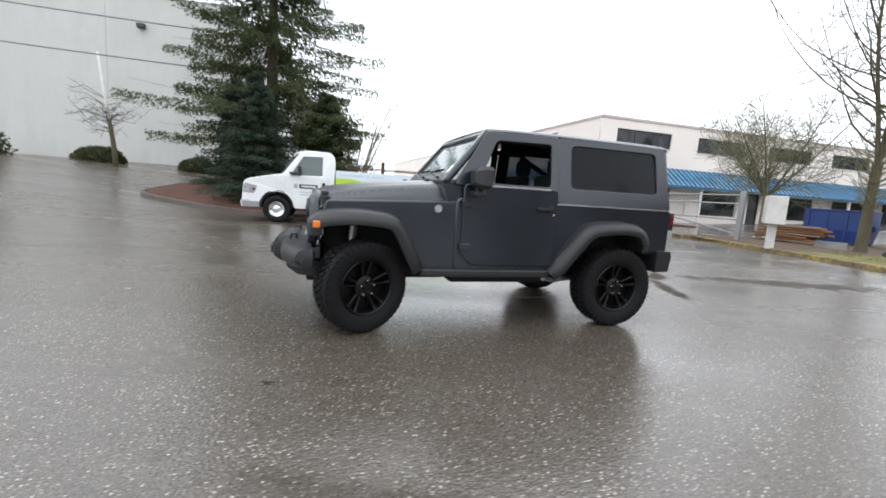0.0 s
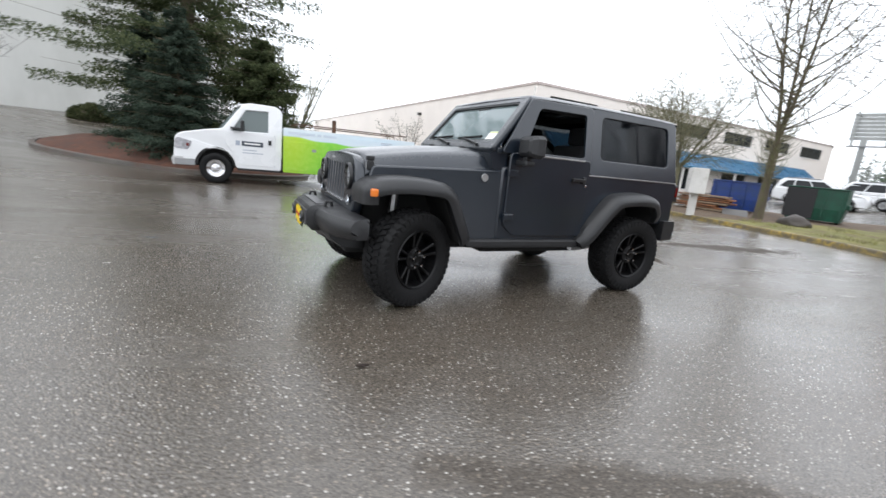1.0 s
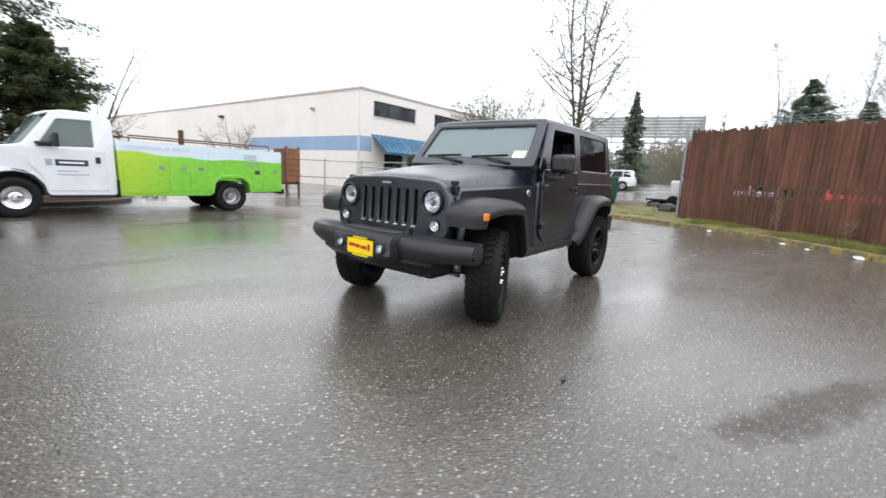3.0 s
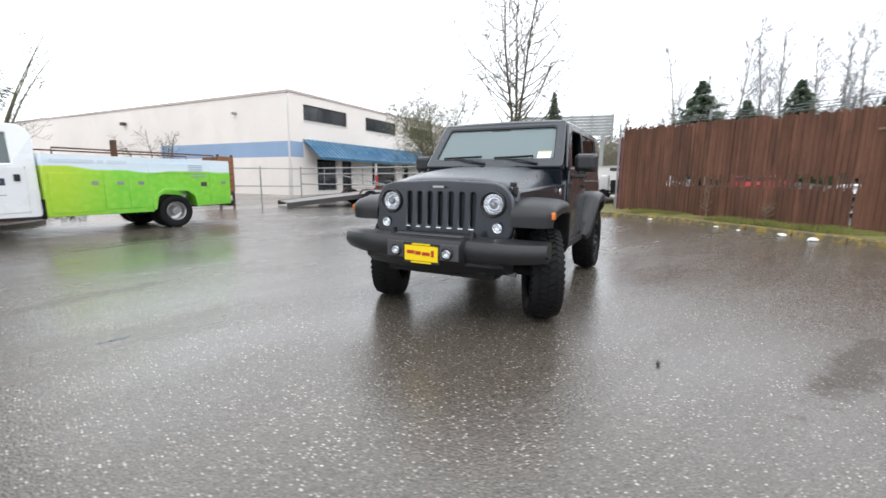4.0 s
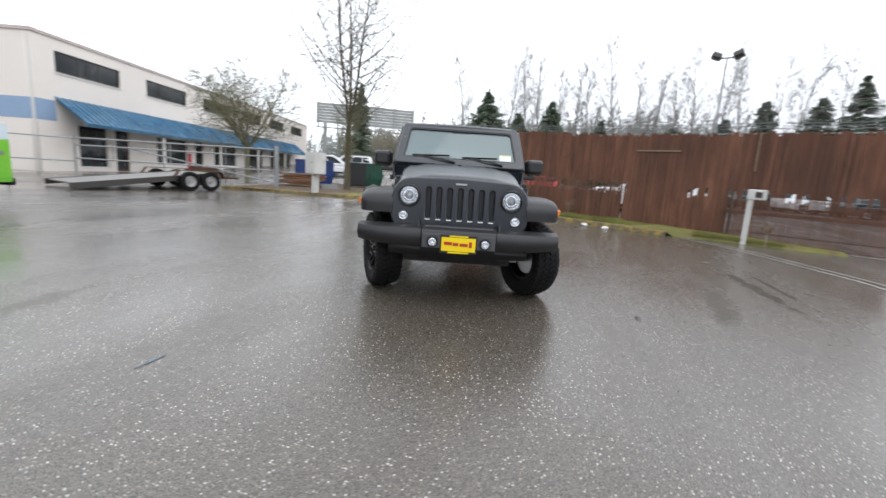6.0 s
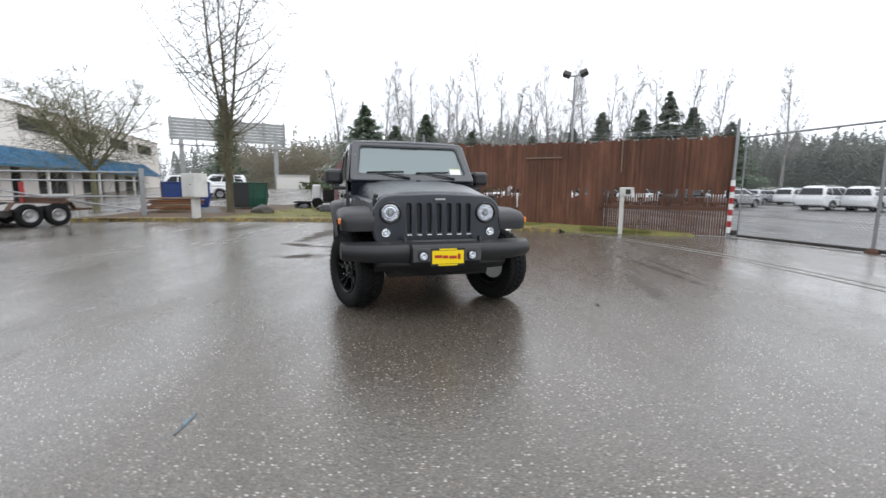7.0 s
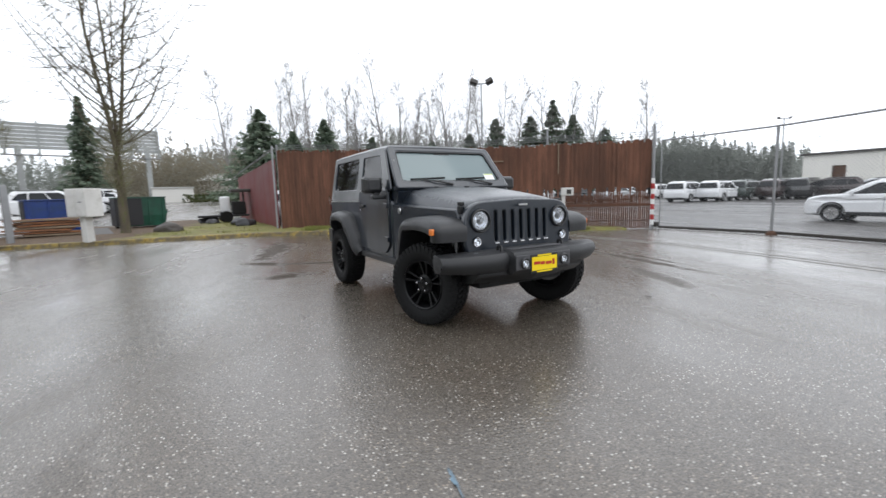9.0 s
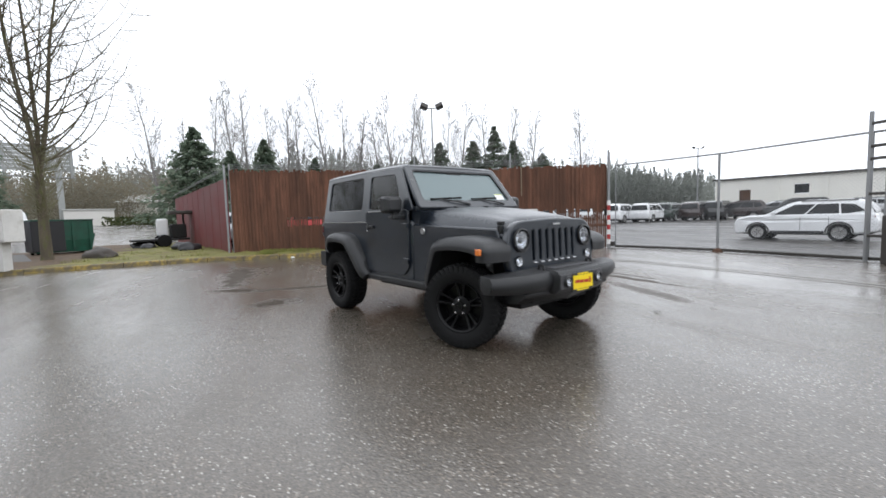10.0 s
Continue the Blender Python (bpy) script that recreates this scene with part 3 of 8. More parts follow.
part("flat_roof", boxes([(0.3, 0.3, 6.1, 40.7, 77.7, 6.3)]), GREY_WALL, bld)
part("floor_slab", boxes([(0.3, 0.3, 3.2, 40.7, 9, 3.5), (0.3, 9.0, 0.0, 40.7, 9.1, 6.1)]), GREY_WALL, bld)
part("parapet_cap", boxes([(-0.06, -0.06, 6.45, 41.06, 0.36, 6.62), (-0.06, 0.36, 6.45, 0.36, 78.05, 6.62)], 0.02), ROOFING, bld)
part("blue_band", boxes([(-0.012, -0.01, 2.48, -0.003, 14, 3.47)]), BLUE_BAND, bld, "faded blue painted band")
part("blue_corner_band", boxes([(-0.01, -0.012, 2.48, 1.05, 0.0, 3.47)]), BLUE_BAND, bld, "faded blue painted band")
part("corner_downpipe", boxes([(-0.1, 0.05, 0, -0.012, 0.13, 6.3)], 0.01), WHITE_WALL, bld)
part("wall_lamp", boxes([(-0.35, 18.4, 5.25, -0.003, 18.8, 5.5)], 0.04), TRIM_DARK, bld)
part("wall_lamp", boxes([(-0.25, 4.9, 5.35, -0.003, 5.15, 5.5)], 0.03), GALV, bld)
for a, b, c, d in WINS:
    fr = part("window", boxes([(a, 0.06, b, c, 0.16, b + 0.07), (a, 0.06, d - 0.07, c, 0.16, d), (a, 0.06, b + 0.07, a + 0.07, 0.16, d - 0.07), (c - 0.07, 0.06, b + 0.07, c, 0.16, d - 0.07)]), TRIM_DARK, bld)
    n = 3
    for k in range(n):
        x0, x1 = a + 0.07 + (c - a - 0.14) * k / n, a + 0.07 + (c - a - 0.14) * (k + 1) / n
        part("pane", boxes([(x0 + 0.025, 0.1, b + 0.07, x1 - 0.025, 0.13, d - 0.07)]), PANE, fr)
    for k in (1, 2):
        part("mullion", boxes([(a + 0.07 + (c - a - 0.14) * k / n - 0.025, 0.08, b + 0.07, a + 0.07 + (c - a - 0.14) * k / n + 0.025, 0.15, d - 0.07)]), TRIM_DARK, fr)
    part("window_sill", boxes([(a - 0.06, -0.06, b - 0.06, c + 0.06, 0.06, b - 0.002)], 0.01), WHITE_WALL, fr)
for a, b, c, d in SHOPS:
    door = b < 0.1 or c - a < 1.3
    nm = "shop_door" if c - a < 1.3 else "shop_window"
    b = max(b, 0.02)
    f = part(nm, boxes([(a, 0.08, b, a + 0.09, 0.2, d), (c - 0.09, 0.08, b, c, 0.2, d), (a + 0.09, 0.08, d - 0.09, c - 0.09, 0.2, d), (a + 0.09, 0.08, b, c - 0.09, 0.2, b + 0.12)]), RUST if c - a < 1.3 else WHITE_WALL, bld)
    n = 1 if c - a < 1.3 else 3
    for k in range(n):
        x0, x1 = a + 0.09 + (c - a - 0.18) * k / n, a + 0.09 + (c - a - 0.18) * (k + 1) / n
        part("pane", boxes([(x0 + 0.02, 0.12, b + 0.12, x1 - 0.02, 0.15, d - 0.09)]), PANE, f)
# awning of ribbed blue metal
AW0, AW1, AT, AB, AO = 1.05, 36.0, 3.66, 2.5, 1.5
bm = bmesh.new()
loft(bm, [[(x, -0.003, AT), (x, -AO, AB), (x, -AO, AB - 0.16), (x, -AO + 0.04, AB - 0.16), (x, -AO + 0.05, AB - 0.03), (x, -0.003, AT - 0.06)] for x in (AW0, AW1)])
awn = part("awning", bm, AWNING, bld, "ribbed blue metal awning")
bm = bmesh.new()
h = math.hypot(AO, AT - AB)
box(bm, -0.02, 0, 0, 0.02, h, 0.05)
rib_me = bpy.data.meshes.new("rib")
bm.to_mesh(rib_me)
bm.free()
rib_me.materials.append(AWNING)
for k in range(88):
    m = Matrix.Translation((AW0 + 0.03 + k * (AW1 - AW0 - 0.06) / 87, -AO, AB + 0.003)) @ Matrix.Rotation(math.atan2(AT - AB, AO), 4, "X")
    same("rib", rib_me, awn, m)
part("awning_post", boxes([(7.2 + k * 7.2, -AO + 0.1, 0, 7.34 + k * 7.2, -AO + 0.24, AB - 0.14) for k in range(1)]), WHITE_WALL, bld)
for k in range(1, 4):
    part("awning_post", boxes([(7.2 + k * 7.2, -AO + 0.1, 0, 7.34 + k * 7.2, -AO + 0.24, AB - 0.14)]), WHITE_WALL, bld)

# low brick-red shed and dark posts beside it, behind the utility truck
shed = thing("timber_crate", "reddish timber crate stack beside the building", "crate", pose(1.6, 20.5, 0, 0, 0, 12))
for k in range(6):
    part("board", boxes([(0.15, -0.03, 0.55 + k * 0.24, 0.8, 0.0, 0.77 + k * 0.24)], 0.006), ORANGE_WOOD, shed)
for x in (0.15, 0.72):
    part("post", boxes([(x, 0.003, 0, x + 0.08, 0.09, 2.05)], 0.006), RUST, shed)
part("crate_side", boxes([(0.15, 0.1, 0.5, 0.19, 1.2, 1.95), (0.76, 0.1, 0.5, 0.8, 1.2, 1.95)]), ORANGE_WOOD, shed)
part("crate_floor", boxes([(0.15, 0.1, 0.4, 0.8, 1.2, 0.49)]), RUST, shed)

# ---- grey tilt-up building on the upper lot ----
gw = thing("warehouse", "large windowless warehouse of pale grey concrete", "building", pose(-22.0, 25.4, 0.9, 0, 0, 10.8))
for k in range(5):
    part("wall_panel", boxes([(-30 + 7.6 * k, 0, -1.5, -30 + 7.6 * (k + 1) - 0.02, 0.35, 10.35)]), GREY_WALL, gw)
part("roof_slab", boxes([(-30, 0.36, 9.4, 7.98, 30, 9.7)]), GREY_WALL, gw)
part("side_wall", boxes([(7.6, 0.36, -1.5, 7.98, 30, 9.4)]), GREY_WALL, gw)
part("parapet_cap", boxes([(-30, -0.04, 10.35, 8.0, 0.4, 10.45)]), GALV, gw)
part("wall_lamp", boxes([(2.2, -0.35, 8.55, 2.6, -0.002, 8.8)], 0.04), TRIM_DARK, gw)
for z0, z1 in ((9.15, 7.35), (7.6, 5.75)):
    bm = bmesh.new()
    pts = [(-40 + 2.22 * k, 14 + 0.42 * k, z0 + (z1 - z0) * k / 14 - 0.3 * math.sin(math.pi * k / 14)) for k in range(15)]
    tube(bm, pts, 0.022, 5)
    tagged(part("overhead_cable", bm, TRIM_BLACK), "black overhead cable across the upper lot", "cable", kind="structure")

BED_EDGE = mat("wet_dark_kerb", (0.10, 0.092, 0.08), 0.6, var=0.3, bump=0.5, other=(0.09, 0.05, 0.035))
# ---- planting island of red bark ----
ISLAND = [(-12.3, 16.3), (-11.6, 15.1), (-10.2, 14.6), (-8.6, 14.2), (-6.8, 13.9), (-4.6, 14.3), (-3.6, 15.6), (-4.4, 18.5), (-7, 21.5), (-10, 21.5), (-11.8, 19)]
isl = soft_poly(ISLAND, 0.8, 4)
bm = bmesh.new()
cx, cy = -8.2, 17.6
rings = []
for f, dz in ((1.0, 0.02), (0.985, 0.12), (0.93, 0.2), (0.8, 0.36), (0.6, 0.5), (0.35, 0.58), (0.05, 0.6)):
    ring = []
    for i, (x, y) in enumerate(isl):
        q = Vector((cx + (x - cx) * f, cy + (y - cy) * f))
        ring.append((q.x, q.y, ground_z(q.x, q.y) + dz + (0.05 * noise.noise((q.x * 2, q.y * 2, 0)) if f < 0.98 else 0)))
    rings.append(ring)
loft(bm, rings, caps=False)
tagged(part("planting_bed", bm, BARK_MULCH, smooth=True), "raised planting bed of wet red bark mulch", "planting bed", kind="structure")
bm = bmesh.new()
n = len(isl)
secs = []
for i in range(n):
    p, d = Vector(isl[i]), (Vector(isl[(i + 1) % n]) - Vector(isl[i - 1])).normalized()
    o = Vector((d.y, -d.x))
    gz = ground_z(p.x, p.y)
    secs.append([(p.x + o.x * a, p.y + o.y * a, gz + z) for a, z in ((0.14, -0.05), (0.13, 0.1), (0.1, 0.12), (-0.02, 0.12), (-0.03, -0.05))])
secs.append(secs[0])
loft(bm, secs, caps=False)
tagged(part("bed_kerb", bm, BED_EDGE), "concrete kerb round the bark bed", "kerb", kind="structure")

# ---- brown slatted fence ----
FA, FB = Vector((11.3, 8.2)), Vector((6.35, -3.35))
FD = (FB - FA).normalized()
FL = (FB - FA).length
fence = thing("slatted_fence", "tall chain-link fence filled with weathered brown slats, some broken", "fence", pose(FA.x, FA.y, 0, 0, 0, math.degrees(math.atan2(FD.y, FD.x))))
slat_meshes = {}


def slat_mesh(z0, z1, wide):
    key = (round(z0, 2), round(z1, 2), round(wide, 3))
    if key not in slat_meshes:
        bm = bmesh.new()
        box(bm, -wide / 2, -0.009, z0, wide / 2, 0.009, z1)
        me = bpy.data.meshes.new("slat")
        bm.to_mesh(me)
        bm.free()
        me.materials.append(SLAT)
        slat_meshes[key] = me
    return slat_meshes[key]


rnd = random.Random(3)
pitch, s, odd = 0.058, 0.05, False
step_z = (0.0, 0.02, 0.04, 0.07)
while s < FL - 0.1:
    top = 2.92 - 0.25 * min(s / 6, 1) + rnd.choice((0, 0, 0.01, 0.03, -0.03, 0.05, -0.06))
    low = 0.1 - 0.09 * min(max(s - 6, 0) / 5, 1)
    thin = s > 9.3
    wide = 0.068
    narrow = rnd.choice((0.046, 0.042)) if thin else wide
    slit = 1.9 < s < 6.8
    hole = (slit and rnd.random() < 0.14) or (8.2 < s and rnd.random() < (0.4 if thin else 0.12))
    y = rnd.uniform(-0.004, 0.004) + (0.012 if odd else 0)
    odd = not odd
    m = pose(s, y, 0, 0, rnd.uniform(-0.06, 0.06), rnd.uniform(-2, 2))
    if hole:
        za, zb = (1.0 + rnd.choice(step_z), 1.22 + rnd.choice(step_z)) if not thin else (1.02 + rnd.choice(step_z), 1.24 + rnd.choice(step_z))
        if rnd.random() < 0.93:
            same("slat", slat_mesh(low, za, narrow), fence, m)
        same("slat", slat_mesh(zb, round(top, 2), wide), fence, m)
    elif slit:
        za, zb = 0.96 + rnd.choice(step_z), 1.28 + rnd.choice(step_z)
        same("slat", slat_mesh(round(low, 2), za, wide), fence, m)
        same("slat", slat_mesh(za, zb, rnd.choice((0.03, 0.036, 0.042))), fence, m)
        same("slat", slat_mesh(zb, round(top, 2), wide), fence, m)
    elif thin:
        same("slat", slat_mesh(low, 1.16, narrow), fence, m)
        same("slat", slat_mesh(1.15, round(top, 2), wide), fence, m)
    else:
        same("slat", slat_mesh(low, round(top, 2), wide), fence, m)
    s += pitch * (1.06 if thin else 1.0)
bm = bmesh.new()
lathe(bm, [(0, 0), (0.03, 0), (0.03, 3.12), (0.022, 3.14), (0, 3.14)], 10, "Z")
post_me = bpy.data.meshes.new("post")
bm.to_mesh(post_me)
bm.free()
post_me.materials.append(GALV)
for k in range(5):
    same("post", post_me, fence, pose(FL * k / 4 if k else -0.02, 0.06, 0))
for z in (0.25, 1.45, 2.66):
    bm = bmesh.new()
    tube(bm, [(0, 0.05, z), (FL, 0.05, z)], 0.02, 6)
    part("rail", bm, GALV, fence)
for z in (2.98, 3.05, 3.12):
    bm = bmesh.new()
    tube(bm, [(FL * k / 24, -0.0 + (z - 2.98) * 0.5, z - 0.2 * min(FL * k / 24 / 6, 1) - 0.02 * (k % 6 in (2, 3, 4))) for k in range(25)], 0.009, 4)
    part("barbed_strand", bm, WIRE, fence)
part("stiffener", boxes([(9.2, -0.03, 0.70, FL, -0.012, 0.78)]), SLAT, fence, "dark brown board across the slats")
part("loose_board", boxes([(6.9, -0.04, 2.2, 8.05, -0.02, 2.24)]), WOODM, fence, "pale loose rail")
part("hanging_cable", boxes([(9.75, -0.05, 1.75, 9.78, -0.025, 2.68)]), WOODM, fence)

# dark red panel wall running back from the fence corner
PD = Vector((22.2, 12.1)) - FA
redw = thing("panel_wall", "dark red sheet-metal panel wall", "wall", pose(FA.x + 0.05, FA.y + 0.1, 0.1, 0, 0, math.degrees(math.atan2(PD.y, PD.x))))
for k in range(9):
    part("panel", boxes([(0.02 + k * 1.22, -0.03, 0, 1.2 + k * 1.22, 0.02, 2.55 - 0.02 * k)], 0.006), RED_PANEL, redw)
part("post", boxes([(-0.06, 0.03, 0, 0.0, 0.09, 3.0)], 0.01), GALV, redw)
for k in range(3):
    bm = bmesh.new()
    tube(bm, [(0, 0.2 - 0.1 * k, 2.75 + 0.1 * k), (11.0, 0.2 - 0.1 * k, 2.45 + 0.1 * k)], 0.008, 4)
    part("barbed_strand", bm, WIRE, redw)

# ---- chain-link gate ----
G = [Vector((6.2, -3.45)), Vector((3.43, -4.47)), Vector((0.45, -4.75)), Vector((-2.6, -5.1))]
for k in range(3):
    a, b = G[k], G[k + 1]
    d = b - a
    ln, hgt = d.length, 2.62
    gate = thing("chain_link_gate", "galvanised chain-link gate panel with a pipe frame", "gate", pose(a.x, a.y, 0, 0, 0, math.degrees(math.atan2(d.y, d.x))), group="gate panels")
    bm = bmesh.new()
    tube(bm, [(0.03, 0, hgt), (ln - 0.03, 0, hgt)], 0.024, 8)
    part("top_rail", bm, GALV, gate)
    part("bottom_rail", boxes([(0.03, -0.03, 0.03, ln - 0.03, 0.03, 0.09)], 0.01), TRIM_DARK, gate)
    for x in ((0.03,), (), (0.03, ln - 0.03))[k]:
        bm = bmesh.new()
        tube(bm, [(x, 0, 0.05), (x, 0, hgt)], 0.018, 8)
        part("upright", bm, GALV, gate)
    vv, ff = [], []
    p = 0.075
    z0, z1 = 0.1, hgt
    r = 0.0015
    H = z1 - z0
    for sgn in (1, -1):
        for i in range(int((ln + H) / p) + 1):
            c = i * p
            xa, xb = max(0.03, c - H), min(ln - 0.03, c)
            if xb <= xa:
                continue
            za, zb = z0 + (c - xa), z0 + (c - xb)
            if sgn < 0:
                xa, xb = ln - xa, ln - xb
            n0 = len(vv)
            for x, z in ((xa, za), (xb, zb)):
                vv += [(x, -r, z - r), (x, r, z - r), (x, 0, z + r * 1.4)]
            ff += [(n0, n0 + 1, n0 + 4, n0 + 3), (n0 + 1, n0 + 2, n0 + 5, n0 + 4), (n0 + 2, n0, n0 + 3, n0 + 5)]
    me = bpy.data.meshes.new("wire_mesh")
    me.from_pydata(vv, [], ff)
    tagged(part("wire_mesh", me, WIRE, gate), kind="stuff")


def gate_post(x, y, h, foot=True):
    p = thing("gate_post", "galvanised steel gate post on a small foot plate", "post", pose(x, y, 0))
    bm = bmesh.new()
    lathe(bm, [(0, 0), (0.033, 0), (0.033, h - 0.02), (0.025, h), (0, h)], 14, "Z")
    part("pole", bm, GALV, p, smooth=False)
    bm = bmesh.new()
    lathe(bm, [(0, 0), (0.13, 0), (0.11, 0.05), (0.05, 0.1), (0, 0.1)], 14, "Z")
    part("foot", bm, RUST, p)
    bm = bmesh.new()
    box(bm, -0.09, -0.03, h, 0.09, 0.03, h + 0.04, 0.01)
    part("cap", bm, GALV, p)
    return p


mid_post = gate_post(3.43, -4.42, 2.60)
for dx, dy, z in ((1.3, 0.42, 2.0), (-1.35, -0.2, 2.05)):
    bm = bmesh.new()
    tube(bm, [(0, 0, 2.58), (dx, dy, z)], 0.005, 4)
    part("guy_wire", bm, WIRE, mid_post)
big = thing("gate_frame_post", "tall steel gate tower with rungs and brackets", "post", pose(0.42, -4.66, 0, 0, 0, -8))
for x in (0.0, -0.32):
    bm = bmesh.new()
    tube(bm, [(x, 0, 0), (x, 0, 3.02 - 0.02 * (x < 0))], 0.038, 10)
    part("upright", bm, GALV, big)
for z in (0.5, 1.35, 2.05, 2.3, 2.75):
    part("rung", boxes([(-0.3, -0.03, z, -0.02, 0.03, z + 0.06)], 0.01), TRIM_DARK, big)
part("motor_box", boxes([(-0.62, -0.2, 0.0, -0.4, 0.25, 0.95)], 0.03), TRIM_DARK, big)

# striped post at the fence end
sp = thing("striped_post", "post with red and white warning stripes at the gate", "post", pose(6.3, -3.3, 0))
bm = bmesh.new()
lathe(bm, [(0, 0), (0.04, 0), (0.04, 3.05), (0, 3.07)], 14, "Z")
part("pole", bm, GALV, sp)
for k in range(9):
    bm = bmesh.new()
    lathe(bm, [(0.041, 0), (0.055, 0.0), (0.055, 0.155), (0.041, 0.155)], 14, "Z")
    bmesh.ops.translate(bm, vec=(0.0, 0.0, 0.12 + k * 0.156), verts=bm.verts)
    part("stripe", bm, RED_PAINT if k % 2 else PAPER, sp)
part("latch_box", boxes([(-0.1, -0.18, 0.05, 0.08, -0.06, 0.2)], 0.02), TRIM_DARK, sp)
part("latch_plate", boxes([(0.05, -0.1, 1.05, 0.1, 0.1, 1.25)], 0.01), TRIM_BLACK, sp)

# call box on a white post
cb = thing("call_box", "white call box on a leaning white post by the fence", "call box", pose(6.82, -0.62, 0.08, 0, -2.5, -25))
part("post", boxes([(-0.055, -0.055, -0.1, 0.055, 0.055, 1.18)], 0.012), WHITE_SIGN, cb)
hd = part("head", boxes([(-0.09, -0.29, 1.0, 0.1, 0.07, 1.23)], 0.015), WHITE_SIGN, cb)
part("panel", boxes([(-0.1, -0.22, 1.05, -0.088, -0.09, 1.18)]), TRIM_DARK, hd)

# ---- the dark grey off-road car (local x ahead, y to its left, origin under the rear axle) ----
def tyre_mesh(r, width, rim, blocks):
    """A tyre round the y axis; blocks: tread lugs round its edge, 0 for a road tyre."""
    h = width / 2
    bm = bmesh.new()
    rt = r - (0.012 if blocks else 0)
    lathe(bm, [(rim, -h * 0.75), (rim + 0.02, -h * 0.88), (rim + (r - rim) * 0.45, -h), (r - 0.045, -h * 0.98), (r - 0.014, -h * 0.88), (rt, -h * 0.7), (rt, h * 0.7), (r - 0.014, h * 0.88),
               (r - 0.045, h * 0.98), (rim + (r - rim) * 0.45, h), (rim + 0.02, h * 0.88), (rim, h * 0.75), (rim - 0.01, 0)], 48)
    if blocks:
        for k in range(blocks):
            a = 2 * math.pi * k / blocks
            for j, (y0, y1, da, ln, top) in enumerate(((-h * 1.0, -h * 0.56, 0, 0.031, 0), (-h * 0.5, -h * 0.06, 0.5, 0.028, 0.003), (h * 0.06, h * 0.5, 0, 0.028, 0.003), (h * 0.56, h * 1.0, 0.5, 0.031, 0))):
                aa = a + da * 2 * math.pi / blocks
                vs = box(bm, -ln / 2, y0, rt - 0.016, ln / 2, y1, r + top - (0.004 if j in (0, 3) else 0))
                for v in vs:
                    if abs(v.co.y) > h * 0.9:
                        v.co.z -= 0.016
                bmesh.ops.rotate(bm, cent=(0, 0, 0), matrix=Matrix.Rotation(aa, 3, "Y") @ Matrix.Rotation(radians((16, -22, 22, -16)[j]), 3, "Z"), verts=vs)
        for k in range(blocks):
            a = 2 * math.pi * k / blocks
            for sgn in (-1, 1):
                vs = box(bm, -0.011, sgn * h * 0.985 - 0.004, r - 0.07, 0.011, sgn * h * 0.985 + 0.004, r - 0.03)
                bmesh.ops.rotate(bm, cent=(0, 0, 0), matrix=Matrix.Rotation(a, 3, "Y"), verts=vs)
    me = bpy.data.meshes.new("tyre")
    bm.normal_update()
    bm.to_mesh(me)
    bm.free()
    me.shade_smooth()
    me.set_sharp_from_angle(angle=radians(35))
    me.materials.append(RUBBER)
    return me


def rim_mesh(r, depth, spokes, outer):
    """A rim: barrel and a spoked face on the +y side."""
    bm = bmesh.new()
    lathe(bm, [(r * 1.03, outer), (r * 1.0, outer + 0.008), (r * 0.95, outer - 0.002), (r * 0.93, outer - 0.03), (r * 0.88, outer - depth * 0.5), (r * 0.9, outer - depth), (r * 1.03, outer - depth)], 40)
    lathe(bm, [(0, outer - depth * 0.55), (r * 0.9, outer - depth * 0.55)], 40)
    me = bpy.data.meshes.new("rim")
    for k in range(spokes):
        for fork in (-1, 1):
            a = 2 * math.pi * k / spokes + math.pi / 2
            secs = []
            for ra, off, wide, ha in ((0.04, 0.008, 0.016, outer - 0.05), (r * 0.5, 0.021, 0.013, outer - 0.036), (r * 0.8, 0.035, 0.013, outer - 0.02), (r * 0.955, 0.043, 0.02, outer - 0.006)):
                q0, q1 = fork * off - wide, fork * off + wide
                sec = [(ra, q0, ha - 0.045), (ra, q0 + 0.003, ha - 0.006), (ra, q0 + 0.008, ha), (ra, q1 - 0.008, ha), (ra, q1 - 0.003, ha - 0.006), (ra, q1, ha - 0.045)]
                secs.append([(math.cos(a) * p - math.sin(a) * q, hh, math.sin(a) * p + math.cos(a) * q) for p, q, hh in sec])
            loft(bm, secs)
    lathe(bm, [(0, outer - 0.022), (0.05, outer - 0.024), (0.088, outer - 0.036), (0.09, outer - 0.07)], 24)
    bm.normal_update()
    bm.to_mesh(me)
    bm.free()
    return me


def disc_mesh(name, profile, material, steps=20):
    bm = bmesh.new()
    lathe(bm, profile, steps)
    me = bpy.data.meshes.new(name)
    bm.to_mesh(me)
    bm.free()
    me.materials.append(material)
    return me


TYRE, RIM = tyre_mesh(0.382, 0.258, 0.226, 44), rim_mesh(0.226, 0.19, 5, 0.106)
RIM.materials.append(GLOSS_BLACK)
NUT = disc_mesh("lug_nut", [(0, 0.118), (0.009, 0.116), (0.012, 0.09), (0.012, 0.075)], CHROME, 6)
CAP = disc_mesh("centre_cap", [(0, 0.098), (0.026, 0.096), (0.032, 0.088), (0.032, 0.07)], GLOSS_BLACK, 18)
DRUM = disc_mesh("brake_disc", [(0, -0.03), (0.16, -0.03), (0.16, 0.0), (0, 0.0)], DULL_METAL, 28)


